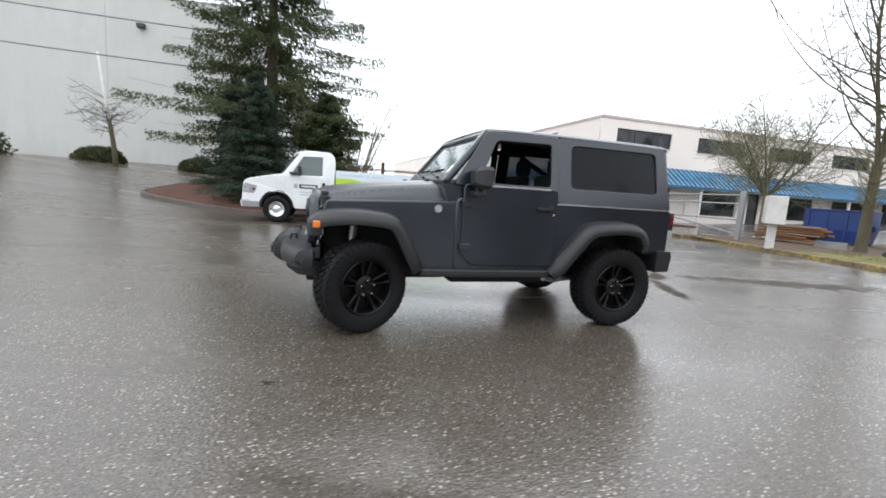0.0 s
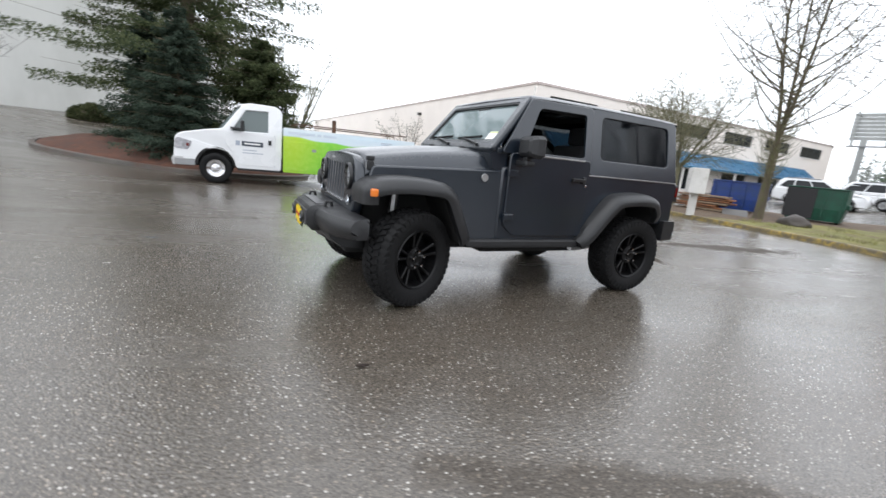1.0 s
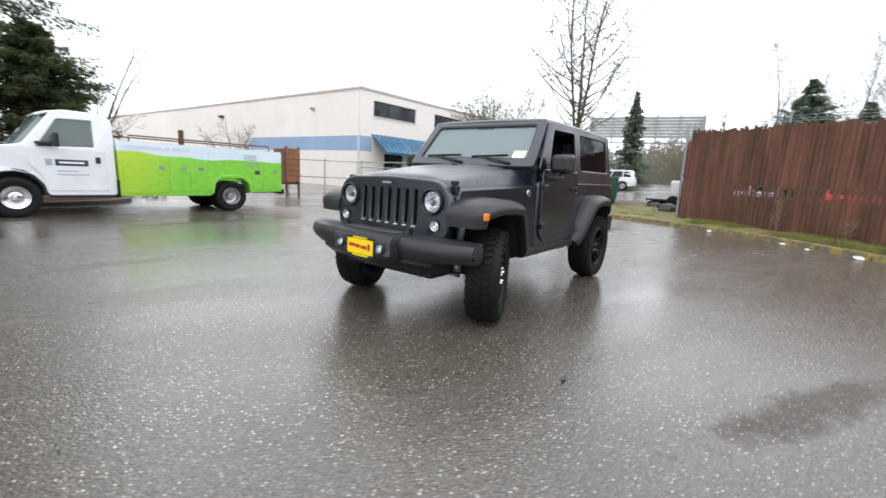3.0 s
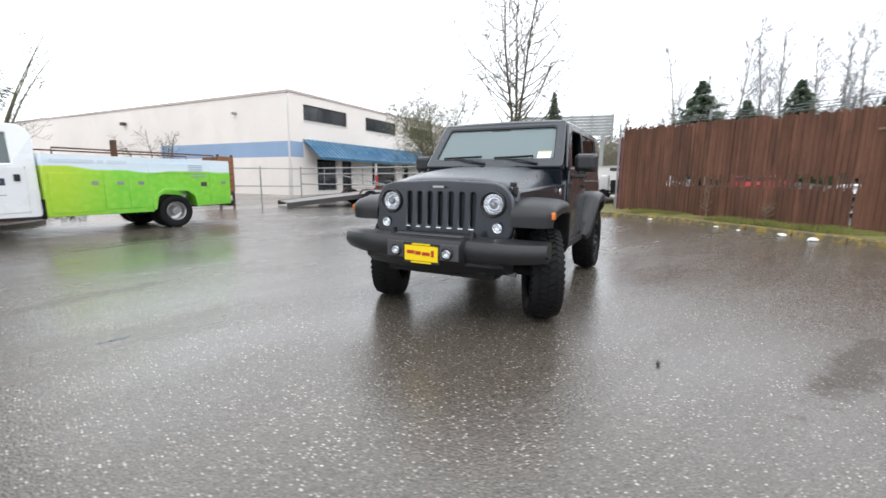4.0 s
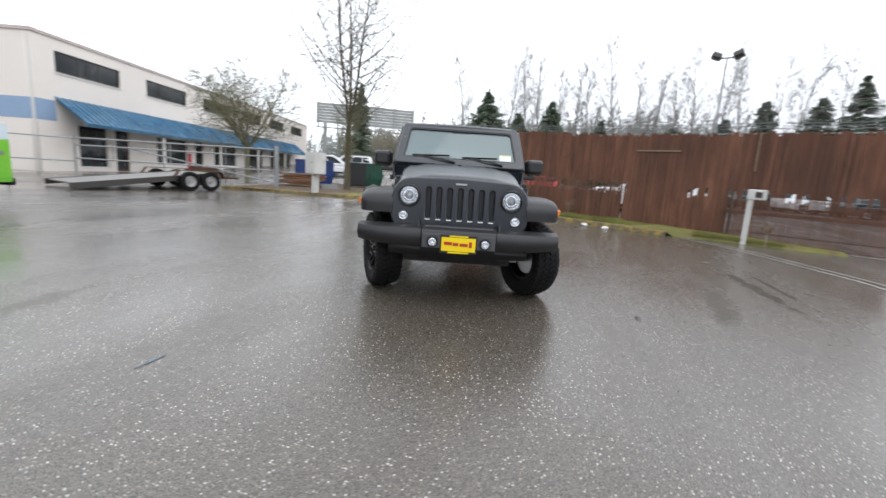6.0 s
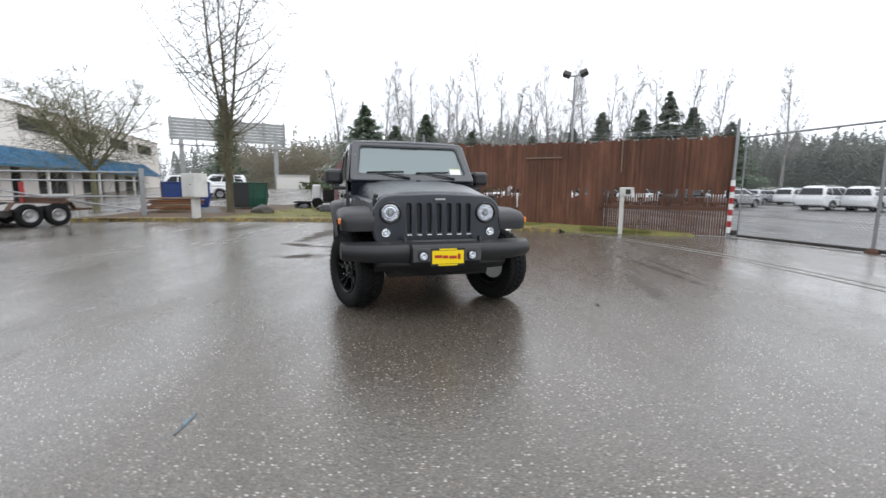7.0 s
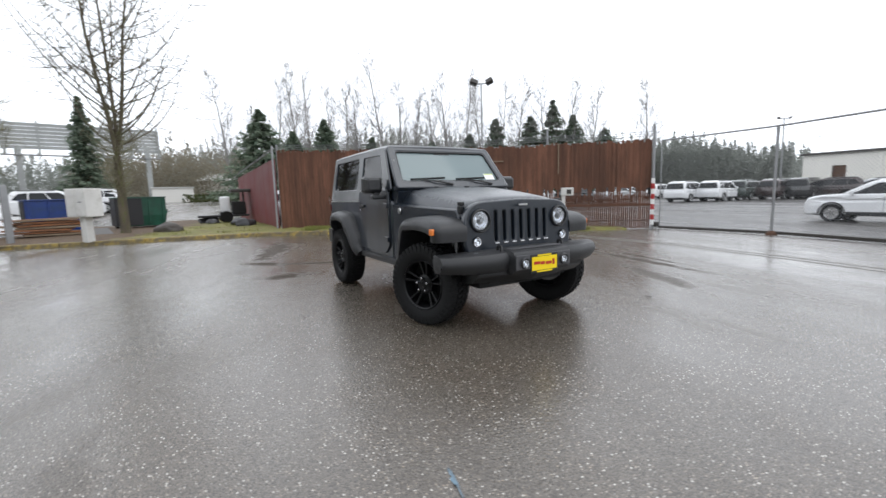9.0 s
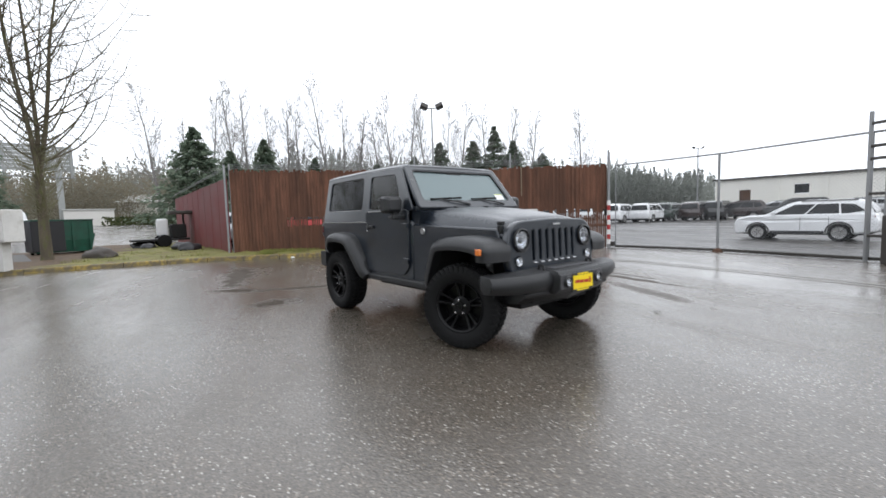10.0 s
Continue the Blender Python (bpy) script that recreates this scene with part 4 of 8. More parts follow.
def off_road_wheel(parent, x, y, z, turn):
    w = new("wheel")
    w.parent, w.matrix_basis = parent, pose(x, y, z, 0, 0, turn)
    same("tyre", TYRE, w, Matrix(), "chunky mud-terrain tyre")
    same("rim", RIM, w, Matrix(), "gloss black five-spoke rim")
    same("brake_disc", DRUM, w, Matrix())
    same("centre_cap", CAP, w, Matrix())
    for k in range(5):
        a = 2 * math.pi * k / 5 + 0.3
        same("lug_nut", NUT, w, Matrix.Translation((0.062 * math.cos(a), 0, 0.062 * math.sin(a))), "bright lug nut")


car = thing("off_road_car", "dark grey two-door off-road car with hard top, wet from rain", "car", pose(1.30, 5.037, 0, 0, 0, -161.3))
off_road_wheel(car, 0, 0.75, 0.384, 0)
off_road_wheel(car, 0, -0.75, 0.384, 180)
off_road_wheel(car, 2.415, 0.755, 0.384, 23)
off_road_wheel(car, 2.415, -0.755, 0.384, 180 + 21)


def side_plate(outline, y0, y1, bevel=0.01, holes=()):
    me = plate([outline, *holes], y1 - y0, bevel, Matrix.Translation((0, (y0 + y1) / 2, 0)) @ UP_XZ)
    return me


def bend(me, f):
    for v in me.vertices:
        v.co = f(v.co)
    return me


LEAN = 0.145
tub = soft_poly([(-0.60, 0.72), (-0.60, 1.135), (1.62, 1.135), (1.62, 0.535), (0.70, 0.535), (0.52, 0.82), (0.42, 0.93), (-0.2, 0.95), (-0.34, 0.80), (-0.36, 0.72)], 0.03, 2)
part("tub", side_plate(tub, -0.765, 0.765, 0.02), CAR_GREY, car)
nose = soft_poly([(1.62, 0.535), (1.62, 1.105), (2.70, 1.055), (2.74, 0.93), (2.12, 0.93), (1.95, 0.58), (1.92, 0.535)], 0.02, 2)
me = side_plate(nose, -0.755, 0.755, 0.015)
part("fender", bend(me, lambda c: Vector((c.x, c.y * (1 - 0.16 * max(c.x - 1.62, 0) / 1.1), c.z))), CAR_GREY, car)
part("chassis", boxes([(-0.5, -0.50, 0.46, 0.68, 0.50, 0.9), (1.6, -0.42, 0.45, 2.72, 0.42, 0.92), (0.6, -0.62, 0.46, 1.66, 0.62, 0.54), (-0.55, -0.46, 0.42, 2.95, -0.36, 0.54), (-0.55, 0.36, 0.42, 2.95, 0.46, 0.54)], 0.02), DARKNESS, car)
for x in (0.0, 2.415):
    bm = bmesh.new()
    tube(bm, [(x, -0.68, 0.384), (x, 0.68, 0.384)], 0.045, 10)
    ax = part("axle", bm, DARKNESS, car)
    bm = bmesh.new()
    bmesh.ops.create_icosphere(bm, subdivisions=2, radius=0.13)
    bmesh.ops.translate(bm, vec=(x, -0.12 if x else 0.0, 0.4), verts=bm.verts)
    part("differential", bm, DARKNESS, ax)
    for y in (-0.5, 0.5):
        bm = bmesh.new()
        tube(bm, [(x + 0.1, y, 0.38), (x + 0.06, y, 0.85)], 0.035, 8)
        part("damper", bm, DULL_METAL if x else DARKNESS, ax)
# underbody plates and tank, added unseen to block skylight beneath the car
part("skid_plate", boxes([(0.35, -0.42, 0.33, 1.55, 0.42, 0.47)], 0.03), DARKNESS, car)
part("fuel_tank", boxes([(-0.5, -0.4, 0.42, -0.14, 0.4, 0.6)], 0.04), DARKNESS, car)
part("sump_guard", boxes([(1.6, -0.36, 0.36, 2.25, 0.36, 0.5), (2.56, -0.5, 0.36, 2.86, 0.5, 0.5)], 0.03), DARKNESS, car)
bm = bmesh.new()
tube(bm, [(2.0, -0.3, 0.42), (1.0, -0.3, 0.41), (0.5, -0.35, 0.42), (-0.62, -0.42, 0.45)], 0.03, 8)
part("exhaust", bm, RUST, car)
bm = bmesh.new()
tube(bm, [(0.72, 0.72, 0.44), (0.55, 0.60, 0.40), (0.25, 0.5, 0.4)], 0.022, 8)
part("suspension_arm", bm, DULL_METAL, car)
bm = bmesh.new()
tube(bm, [(2.6, -0.6, 0.42), (2.62, 0.6, 0.38)], 0.02, 8)
part("tie_rod", bm, DULL_METAL, car)
# rocker rails
for s in (1, -1):
    bm = bmesh.new()
    ys = sorted((s * 0.70, s * 0.80))
    box(bm, 0.7, ys[0], 0.462, 1.93, ys[1], 0.535, 0.02)
    part("rock_rail", bm, PLASTIC, car)


def flare(path, inner, name):
    """A moulded wheel-arch flare swept along a path of (x, z, inner y)."""
    for s in (1, -1):
        secs = []
        for i, p in enumerate(path):
            a, b = path[max(i - 1, 0)], path[min(i + 1, len(path) - 1)]
            d = Vector((b[0] - a[0], b[1] - a[1])).normalized()
            n = Vector((-d.y, d.x))
            yi, yo = p[2], p[3]
            sec = []
            for y, o in ((yi, 0.004), (yi + (yo - yi) * 0.5, 0.0), (yo - 0.075, -0.006), (yo - 0.03, -0.022), (yo - 0.006, -0.055), (yo, -0.085), (yo - 0.004, -0.112), (yo - 0.03, -0.118), (yi, -0.075)):
                sec.append((p[0] + n.x * o, s * y, p[1] + n.y * o))
            secs.append(sec)
        bm = bmesh.new()
        loft(bm, secs)
        me = bpy.data.meshes.new(name)
        bm.to_mesh(me)
        bm.free()
        me.shade_smooth()
        me.set_sharp_from_angle(angle=radians(38))
        fl = part(name, me, PLASTIC, car, "textured black plastic wheel-arch flare")
        bm = bmesh.new()
        secs = []
        for i, p in enumerate(path):
            a, b = path[max(i - 1, 0)], path[min(i + 1, len(path) - 1)]
            d = Vector((b[0] - a[0], b[1] - a[1])).normalized()
            n = Vector((-d.y, d.x))
            secs.append([(p[0] + n.x * o, s * y, p[1] + n.y * o) for y, o in ((0.40, -0.078), (p[3] - 0.035, -0.08), (p[3] - 0.035, -0.10), (0.40, -0.10))])
        loft(bm, secs)
        part("arch_liner", bm, DARKNESS, fl)


def curve_pts(pts, r, n):
    """Rounds the corners of an open line of (x, z, inner, outer)."""
    out = [pts[0]]
    for a, p, b in zip(pts, pts[1:], pts[2:]):
        pa, pb = [p[i] + (a[i] - p[i]) * min(r / math.hypot(a[0] - p[0], a[1] - p[1]), 0.45) for i in range(4)], [p[i] + (b[i] - p[i]) * min(r / math.hypot(b[0] - p[0], b[1] - p[1]), 0.45) for i in range(4)]
        for k in range(n + 1):
            t = k / n
            out.append(tuple(pa[i] * (1 - t) ** 2 + p[i] * 2 * t * (1 - t) + pb[i] * t * t for i in range(4)))
    return out + [pts[-1]]


flare(curve_pts([(1.90, 0.545, 0.72, 0.86), (1.93, 0.60, 0.72, 0.90), (2.13, 0.985, 0.70, 0.935), (2.48, 1.015, 0.66, 0.94), (2.75, 0.99, 0.61, 0.935), (2.855, 0.925, 0.61, 0.925), (2.85, 0.80, 0.62, 0.915)], 0.13, 4), 0.6, "front_flare")
flare(curve_pts([(-0.345, 0.755, 0.74, 0.87), (-0.325, 0.84, 0.74, 0.91), (-0.21, 0.99, 0.74, 0.93), (0.0, 1.02, 0.74, 0.935), (0.36, 0.99, 0.74, 0.935), (0.47, 0.90, 0.74, 0.93), (0.70, 0.58, 0.74, 0.89), (0.745, 0.535, 0.74, 0.85)], 0.13, 4), 0.74, "rear_flare")
for s in (1, -1):
    # amber side markers
    bm = bmesh.new()
    y = s * 0.918
    box(bm, 2.75, y - 0.017, 0.862, 2.805, y + 0.017, 0.918, 0.012)
    part("side_marker", bm, ORANGE, car, "amber side marker lamp")

# bonnet
bm = bmesh.new()
NX, NY = 22, 20
grid = []
for i in range(NX + 1):
    t = i / NX
    x = 1.60 + 1.205 * t
    half = 0.715 - 0.115 * t
    zc = 1.285 - 0.055 * t - 0.085 * t * t
    row = []
    for j in range(NY + 1):
        u = -1 + 2 * j / NY
        a = abs(u)
        z = zc - 0.018 * a * a - 0.012 * (1 if a > 0.62 else 0) - (zc - 1.085 + 0.02 * t) * max(0, (a - 0.80) / 0.2) ** 2.2 * 0.92
        z += 0.012 * max(0, 1 - (a / 0.62) ** 6)
        if t > 0.93:
            z -= 0.05 * ((t - 0.93) / 0.07) ** 2
        row.append(bm.verts.new((x - 0.03 * a * a * t, u * half, z)))
    grid.append(row)
for a, b in zip(grid, grid[1:]):
    for j in range(NY):
        bm.faces.new((a[j], b[j], b[j + 1], a[j + 1]))
bmesh.ops.recalc_face_normals(bm, faces=bm.faces)
ret = bmesh.ops.extrude_face_region(bm, geom=list(bm.faces))
bmesh.ops.translate(bm, vec=(0, 0, -0.02), verts=[v for v in ret["geom"] if isinstance(v, bmesh.types.BMVert)])
bmesh.ops.recalc_face_normals(bm, faces=bm.faces)
hood = part("bonnet", bm, CAR_GREY, car, smooth=True)
hood.data.set_sharp_from_angle(angle=radians(50))
for y in (-0.3, 0.32):
    part("washer_jet", boxes([(1.78, y - 0.02, 1.278, 1.82, y + 0.02, 1.292)], 0.004), TRIM_BLACK, hood)
part("bonnet_stop", boxes([(1.93, -0.02, 1.272, 1.97, 0.02, 1.285)], 0.004), RUBBER, hood)
for s in (1, -1):
    lat = part("bonnet_latch", boxes([(2.70, s * 0.60 - 0.016, 1.03, 2.745, s * 0.60 + 0.022, 1.10), (2.69, s * 0.585 - 0.02, 1.10, 2.75, s * 0.585 + 0.02, 1.135)], 0.008), TRIM_BLACK, car, "black rubber bonnet latch")
    part("side_badge", disc_mesh("side_badge", [(0, 0.012), (0.03, 0.012), (0.034, 0.0)], DULL_METAL, 18), DULL_METAL, car, "round silver badge").matrix_basis = pose(1.79, s * 0.742, 1.045, 0, 0, 0 if s > 0 else 180)
# scuttle panel under the windscreen
bm = bmesh.new()
loft(bm, [[(1.58, y, 1.10), (1.58, y, 1.285 - 0.02 * abs(y)), (1.70, y, 1.29 - 0.02 * abs(y)), (1.76, y, 1.262 - 0.02 * abs(y)), (1.70, y, 1.10)] for y in (-0.735, -0.5, 0, 0.5, 0.735)])
part("scuttle", bm, CAR_GREY, car)
part("scuttle_grille", boxes([(1.70, -0.55, 1.292, 1.735, 0.55, 1.299)], 0.002), TRIM_BLACK, car)

# grille panel
gout = soft_poly([(-0.585, 0.665), (0.585, 0.665), (0.625, 0.80), (0.615, 1.01), (0.52, 1.115), (0.0, 1.135), (-0.52, 1.115), (-0.615, 1.01), (-0.625, 0.80)], 0.11, 4)
holes = [rounded(k * 0.0975 - 0.031, 0.755, k * 0.0975 + 0.031, 1.06, 0.03, 3) for k in range(-3, 4)]
holes += [circle(s * 0.468, 0.965, 0.102, 28) for s in (1, -1)] + [circle(s * 0.513, 0.787, 0.044, 18) for s in (1, -1)]
GM = Matrix.Translation((2.815, 0, 0)) @ Matrix.Rotation(radians(-3), 4, "Y") @ UP_YZ
GM = Matrix.Translation((0.035, 0, 0)) @ GM
grille = part("grille", plate([gout, *holes], 0.075, 0.014, GM), CAR_GREY, car)
part("radiator", boxes([(2.75, -0.40, 0.70, 2.80, 0.40, 1.085)]), TRIM_BLACK, grille)
for k in range(-3, 4):
    part("slot_lip", boxes([(2.82, k * 0.0975 - 0.024, 0.752, 2.862, k * 0.0975 + 0.024, 0.764)], 0.004), CHROME, grille)
part("badge", boxes([(2.863, -0.05, 1.085, 2.868, 0.05, 1.10)], 0.001), DULL_METAL, grille)
MIRRORED = mat("bright_facetted_reflector", (0.97, 0.98, 1.0), 0.2, metal=1.0, var=0.03, big=30, fine=60, bump=0.2, bscale=40)
BOWL = disc_mesh("reflector", [(0, -0.02), (0.026, -0.02), (0.036, -0.004), (0.046, -0.02), (0.058, -0.002), (0.068, -0.016), (0.08, 0.004), (0.088, 0.0), (0.09, 0.014)], MIRRORED, 28)
BEZEL = disc_mesh("bezel", [(0.088, 0.0), (0.088, 0.02), (0.094, 0.026), (0.102, 0.02), (0.104, 0.0)], TRIM_BLACK, 32)
DOME = disc_mesh("lens", [(0, 0.036), (0.03, 0.034), (0.06, 0.027), (0.082, 0.016), (0.088, 0.01)], LENS, 28)
BULB = disc_mesh("bulb_shield", [(0, 0.02), (0.018, 0.018), (0.024, 0.006), (0.024, -0.02)], DULL_METAL, 12)
SBOWL = disc_mesh("reflector", [(0, -0.006), (0.012, 0.002), (0.02, -0.008), (0.03, 0.003), (0.04, 0.006)], MIRRORED, 18)
SDOME = disc_mesh("lens", [(0, 0.018), (0.02, 0.015), (0.036, 0.006), (0.04, 0.0)], LENS, 18)
SRING = disc_mesh("bezel", [(0.036, 0), (0.036, 0.012), (0.044, 0.014), (0.05, 0.0)], TRIM_BLACK, 20)
FACE = Matrix.Rotation(radians(-90), 4, "Z")
for s in (1, -1):
    hl = new("headlamp")
    hl.parent, hl.matrix_basis = car, Matrix.Translation((2.84, s * 0.468, 0.965)) @ FACE
    tagged(hl, "round clear headlamp")
    for nm, me in (("reflector", BOWL), ("bezel", BEZEL), ("lens", DOME), ("bulb_shield", BULB)):
        same(nm, me, hl, Matrix()).visible_shadow = nm != "lens"
    tl = new("turn_signal")
    tl.parent, tl.matrix_basis = car, Matrix.Translation((2.855, s * 0.513, 0.787)) @ FACE
    for nm, me in (("reflector", SBOWL), ("lens", SDOME)):
        same(nm, me, tl, Matrix()).visible_shadow = nm != "lens"

# front bumper
def bumper_section(y):
    a = abs(y)
    if a < 0.335:
        return 3.135, 0.715, 0.505, 2.86
    t = min(max((a - 0.36) / 0.56, 0), 1)
    return 3.075 - 0.02 * t - 0.13 * t ** 3, 0.71 - 0.01 * t, 0.525 + 0.025 * t * t, 2.85 - 0.05 * t


secs = []
for y in (-0.925, -0.915, -0.85, -0.7, -0.55, -0.42, -0.375, -0.335, -0.32, -0.2, 0, 0.2, 0.32, 0.335, 0.375, 0.42, 0.55, 0.7, 0.85, 0.915, 0.925):
    xf, zt, zb, xb = bumper_section(y)
    if abs(y) > 0.92:
        zt, zb, xf = zt - 0.03, zb + 0.03, xf - 0.05
    secs.append([(xb, y, zb), (xb, y, zt), (xf - 0.09, y, zt), (xf - 0.03, y, zt - 0.018), (xf - 0.006, y, zt - 0.05), (xf, y, zt - 0.09), (xf - 0.012, y, zb + 0.04), (xf - 0.05, y, zb), (xf - 0.1, y, zb)])
bm = bmesh.new()
loft(bm, secs)
bump = part("front_bumper", bm, PLASTIC, car, "black plastic front bumper", smooth=True)
bump.data.set_sharp_from_angle(angle=radians(32))
SATIN = mat("satin_grey_applique", (0.085, 0.085, 0.09), 0.38, metal=0.3, var=0.1)
part("centre_panel", boxes([(3.128, -0.318, 0.545, 3.1385, 0.318, 0.672)], 0.008), SATIN, bump, "satin grey centre panel")
part("centre_applique", boxes([(2.97, -0.30, 0.713, 3.055, 0.30, 0.722)], 0.004), SATIN, bump, "satin grey centre strip")
bm = bmesh.new()
loft(bm, [[(2.75, y, 0.42), (2.75, y, 0.53), (3.05 - 0.06 * abs(y), y, 0.53), (3.06 - 0.1 * abs(y), y, 0.50), (2.98 - 0.1 * abs(y), y, 0.415 + 0.04 * abs(y))] for y in (-0.62, -0.3, 0, 0.3, 0.62)])
part("air_dam", bm, PLASTIC, bump)
for s in (1, -1):
    fg = new("fog_lamp")
    fg.parent, fg.matrix_basis = bump, Matrix.Translation((3.139, s * 0.226, 0.603)) @ FACE
    for nm, me in (("reflector", SBOWL), ("lens", SDOME), ("bezel", SRING)):
        same(nm, me, fg, Matrix.Translation((0, 0.012, 0))).visible_shadow = nm != "lens"
    bm = bmesh.new()
    tube(bm, [(2.94, s * 0.36, 0.70), (2.95, s * 0.36, 0.745), (2.99, s * 0.36, 0.745), (3.0, s * 0.36, 0.70)], 0.013, 8)
    part("tow_hook", bm, TRIM_BLACK, bump)
pl8 = part("dealer_plate", boxes([(3.13, -0.16, 0.505, 3.142, 0.16, 0.668)], 0.004), TRIM_BLACK, bump, "yellow dealer plate in a black frame")
part("plate_face", boxes([(3.1425, -0.147, 0.527, 3.1455, 0.147, 0.646)]), YELLOW, pl8)
for k, (y0, y1, z0, z1, mm) in enumerate(((-0.115, -0.09, 0.565, 0.615, INK_RED), (-0.08, -0.01, 0.572, 0.598, INK_RED), (0.0, 0.05, 0.575, 0.602, INK_RED), (0.055, 0.125, 0.58, 0.606, INK_RED))):
    part("print_bar", boxes([(3.146, -y1, z0, 3.1475, -y0, z1)]), mm, pl8)
for z0, z1, w_ in ((0.651, 0.663, 0.08), (0.509, 0.522, 0.09)):
    part("frame_print", boxes([(3.1425, -w_, z0, 3.144, w_, z1)]), YELLOW, pl8)

# doors
for s in (1, -1):
    y0, y1 = (0.757, 0.785)
    low = soft_poly([(0.685, 0.575), (1.47, 0.575), (1.575, 0.665), (1.575, 1.265), (0.685, 1.265)], 0.035, 3)
    me = side_plate(low, y0, y1, 0.008)
    frame_o = soft_poly([(0.685, 1.266), (1.665, 1.266), (1.385, 1.725), (0.685, 1.74)], 0.03, 3)
    frame_h = soft_poly([(0.755, 1.285), (1.455, 1.285), (1.295, 1.665), (0.755, 1.675)], 0.04, 3)
    fr = side_plate(frame_o, y0 - 0.002, y1 - 0.004, 0.005, [frame_h])
    bend(fr, lambda c: Vector((c.x, c.y - LEAN * (c.z - 1.266), c.z)))
    gl = side_plate(soft_poly([(0.75, 1.27), (1.43, 1.27), (1.29, 1.67), (0.75, 1.68)], 0.03, 2), 0.764, 0.768, 0)
    bend(gl, lambda c: Vector((c.x, c.y - LEAN * (c.z - 1.266), c.z)))
    if s < 0:
        for m_ in (me, fr, gl):
            bend(m_, lambda c: Vector((c.x, -c.y, c.z)))
            m_.flip_normals()
    door = part("door", me, CAR_GREY, car)
    part("window_frame", fr, CAR_GREY, door)
    if s < 0:
        part("door_glass", gl, GLASS_CLEAR, door, "clear wet side window")
    else:
        bpy.data.meshes.remove(gl)
    ya, yb = sorted((s * 0.785, s * 0.80))
    part("window_seal", boxes([(0.76, min(s * 0.783, s * 0.79), 1.258, 1.42, max(s * 0.783, s * 0.79), 1.272)], 0.002), DULL_METAL, door, "pale metal window seal")
    part("handle", boxes([(0.73, ya, 1.075, 0.89, yb + 0.01 if s > 0 else yb, 1.105), (0.72, ya, 1.06, 0.76, yb, 1.12)] if s > 0 else [(0.73, ya - 0.01, 1.075, 0.89, yb, 1.105), (0.72, ya, 1.06, 0.76, yb, 1.12)], 0.006), TRIM_BLACK, door)
    part("door_lock", boxes([(0.70, min(s * 0.784, s * 0.79), 1.03, 0.72, max(s * 0.784, s * 0.79), 1.05)], 0.003), CHROME, door)
    for z in (1.10, 0.73):
        part("hinge", boxes([(1.50, min(s * 0.782, s * 0.812), z - 0.028, 1.60, max(s * 0.782, s * 0.812), z + 0.028)], 0.008), CAR_GREY, door)
    # mirror
    arm = part("mirror", boxes([(1.44, min(s * 0.77, s * 0.93), 1.17, 1.53, max(s * 0.77, s * 0.93), 1.215)], 0.014), PLASTIC, door, "black plastic door mirror")
    bm = bmesh.new()
    secs = []
    for k, (x, f) in enumerate(((1.42, 0.92), (1.44, 1.0), (1.50, 0.97), (1.545, 0.8), (1.56, 0.55))):
        cy, cz = s * 0.915, 1.325
        secs.append([(x, cy + px * 0.108 * f, cz + pz * 0.09 * f) for px, pz in ((-1, -0.7), (-0.75, -1), (0.75, -1), (1, -0.7), (1, 0.7), (0.75, 1), (-0.75, 1), (-1, 0.7))])
    loft(bm, secs)
    part("mirror_head", bm, PLASTIC, arm)
    part("mirror_stalk", boxes([(1.46, s * 0.88 - 0.03, 1.205, 1.52, s * 0.88 + 0.03, 1.26)], 0.012), PLASTIC, arm)
    part("mirror_glass", boxes([(1.412, s * 0.915 - 0.088, 1.255, 1.418, s * 0.915 + 0.088, 1.395)], 0.002), CHROME, arm)
    # hard-top side
    so = soft_poly([(-0.575, 1.15), (0.675, 1.15), (0.675, 1.745), (-0.51, 1.745)], 0.05, 3)
    sh = soft_poly([(-0.445, 1.285), (0.545, 1.285), (0.545, 1.69), (-0.405, 1.69)], 0.06, 3)
    me = side_plate(so, 0.74, 0.772, 0.008, [sh])
    gg = side_plate(soft_poly([(-0.46, 1.27), (0.56, 1.27), (0.56, 1.705), (-0.42, 1.705)], 0.05, 2), 0.752, 0.757, 0)
    tr = side_plate(soft_poly([(-0.462, 1.268), (0.562, 1.268), (0.562, 1.707), (-0.422, 1.707)], 0.05, 3), 0.758, 0.766, 0.002, [soft_poly([(-0.44, 1.29), (0.54, 1.29), (0.54, 1.685), (-0.40, 1.685)], 0.05, 3)])
    for m_ in (me, gg, tr):
        bend(m_, lambda c: Vector((c.x, s * (c.y - LEAN * (c.z - 1.15)), c.z)))
        if s < 0:
            m_.flip_normals()
    ht = part("hard_top_side", me, CAR_GREY, car)
    part("quarter_glass", gg, GLASS_TINT, ht, "dark tinted rear side window")
    part("glass_trim", tr, TRIM_BLACK, ht)
    part("belt_trim", boxes([(-0.585, min(s * 0.762, s * 0.774), 1.137, 0.675, max(s * 0.762, s * 0.774), 1.148)], 0.002), DULL_METAL, ht, "bright metal belt seam")
    part("bonnet_seam", boxes([(1.64, min(s * 0.752, s * 0.757), 1.094, 1.655, max(s * 0.752, s * 0.757), 1.1)]), TRIM_BLACK, ht)
    # tail lamp
    tlm = part("tail_lamp", boxes([(-0.665, min(s * 0.60, s * 0.765), 0.95, -0.602, max(s * 0.60, s * 0.765), 1.125)], 0.012), TRIM_BLACK, car)
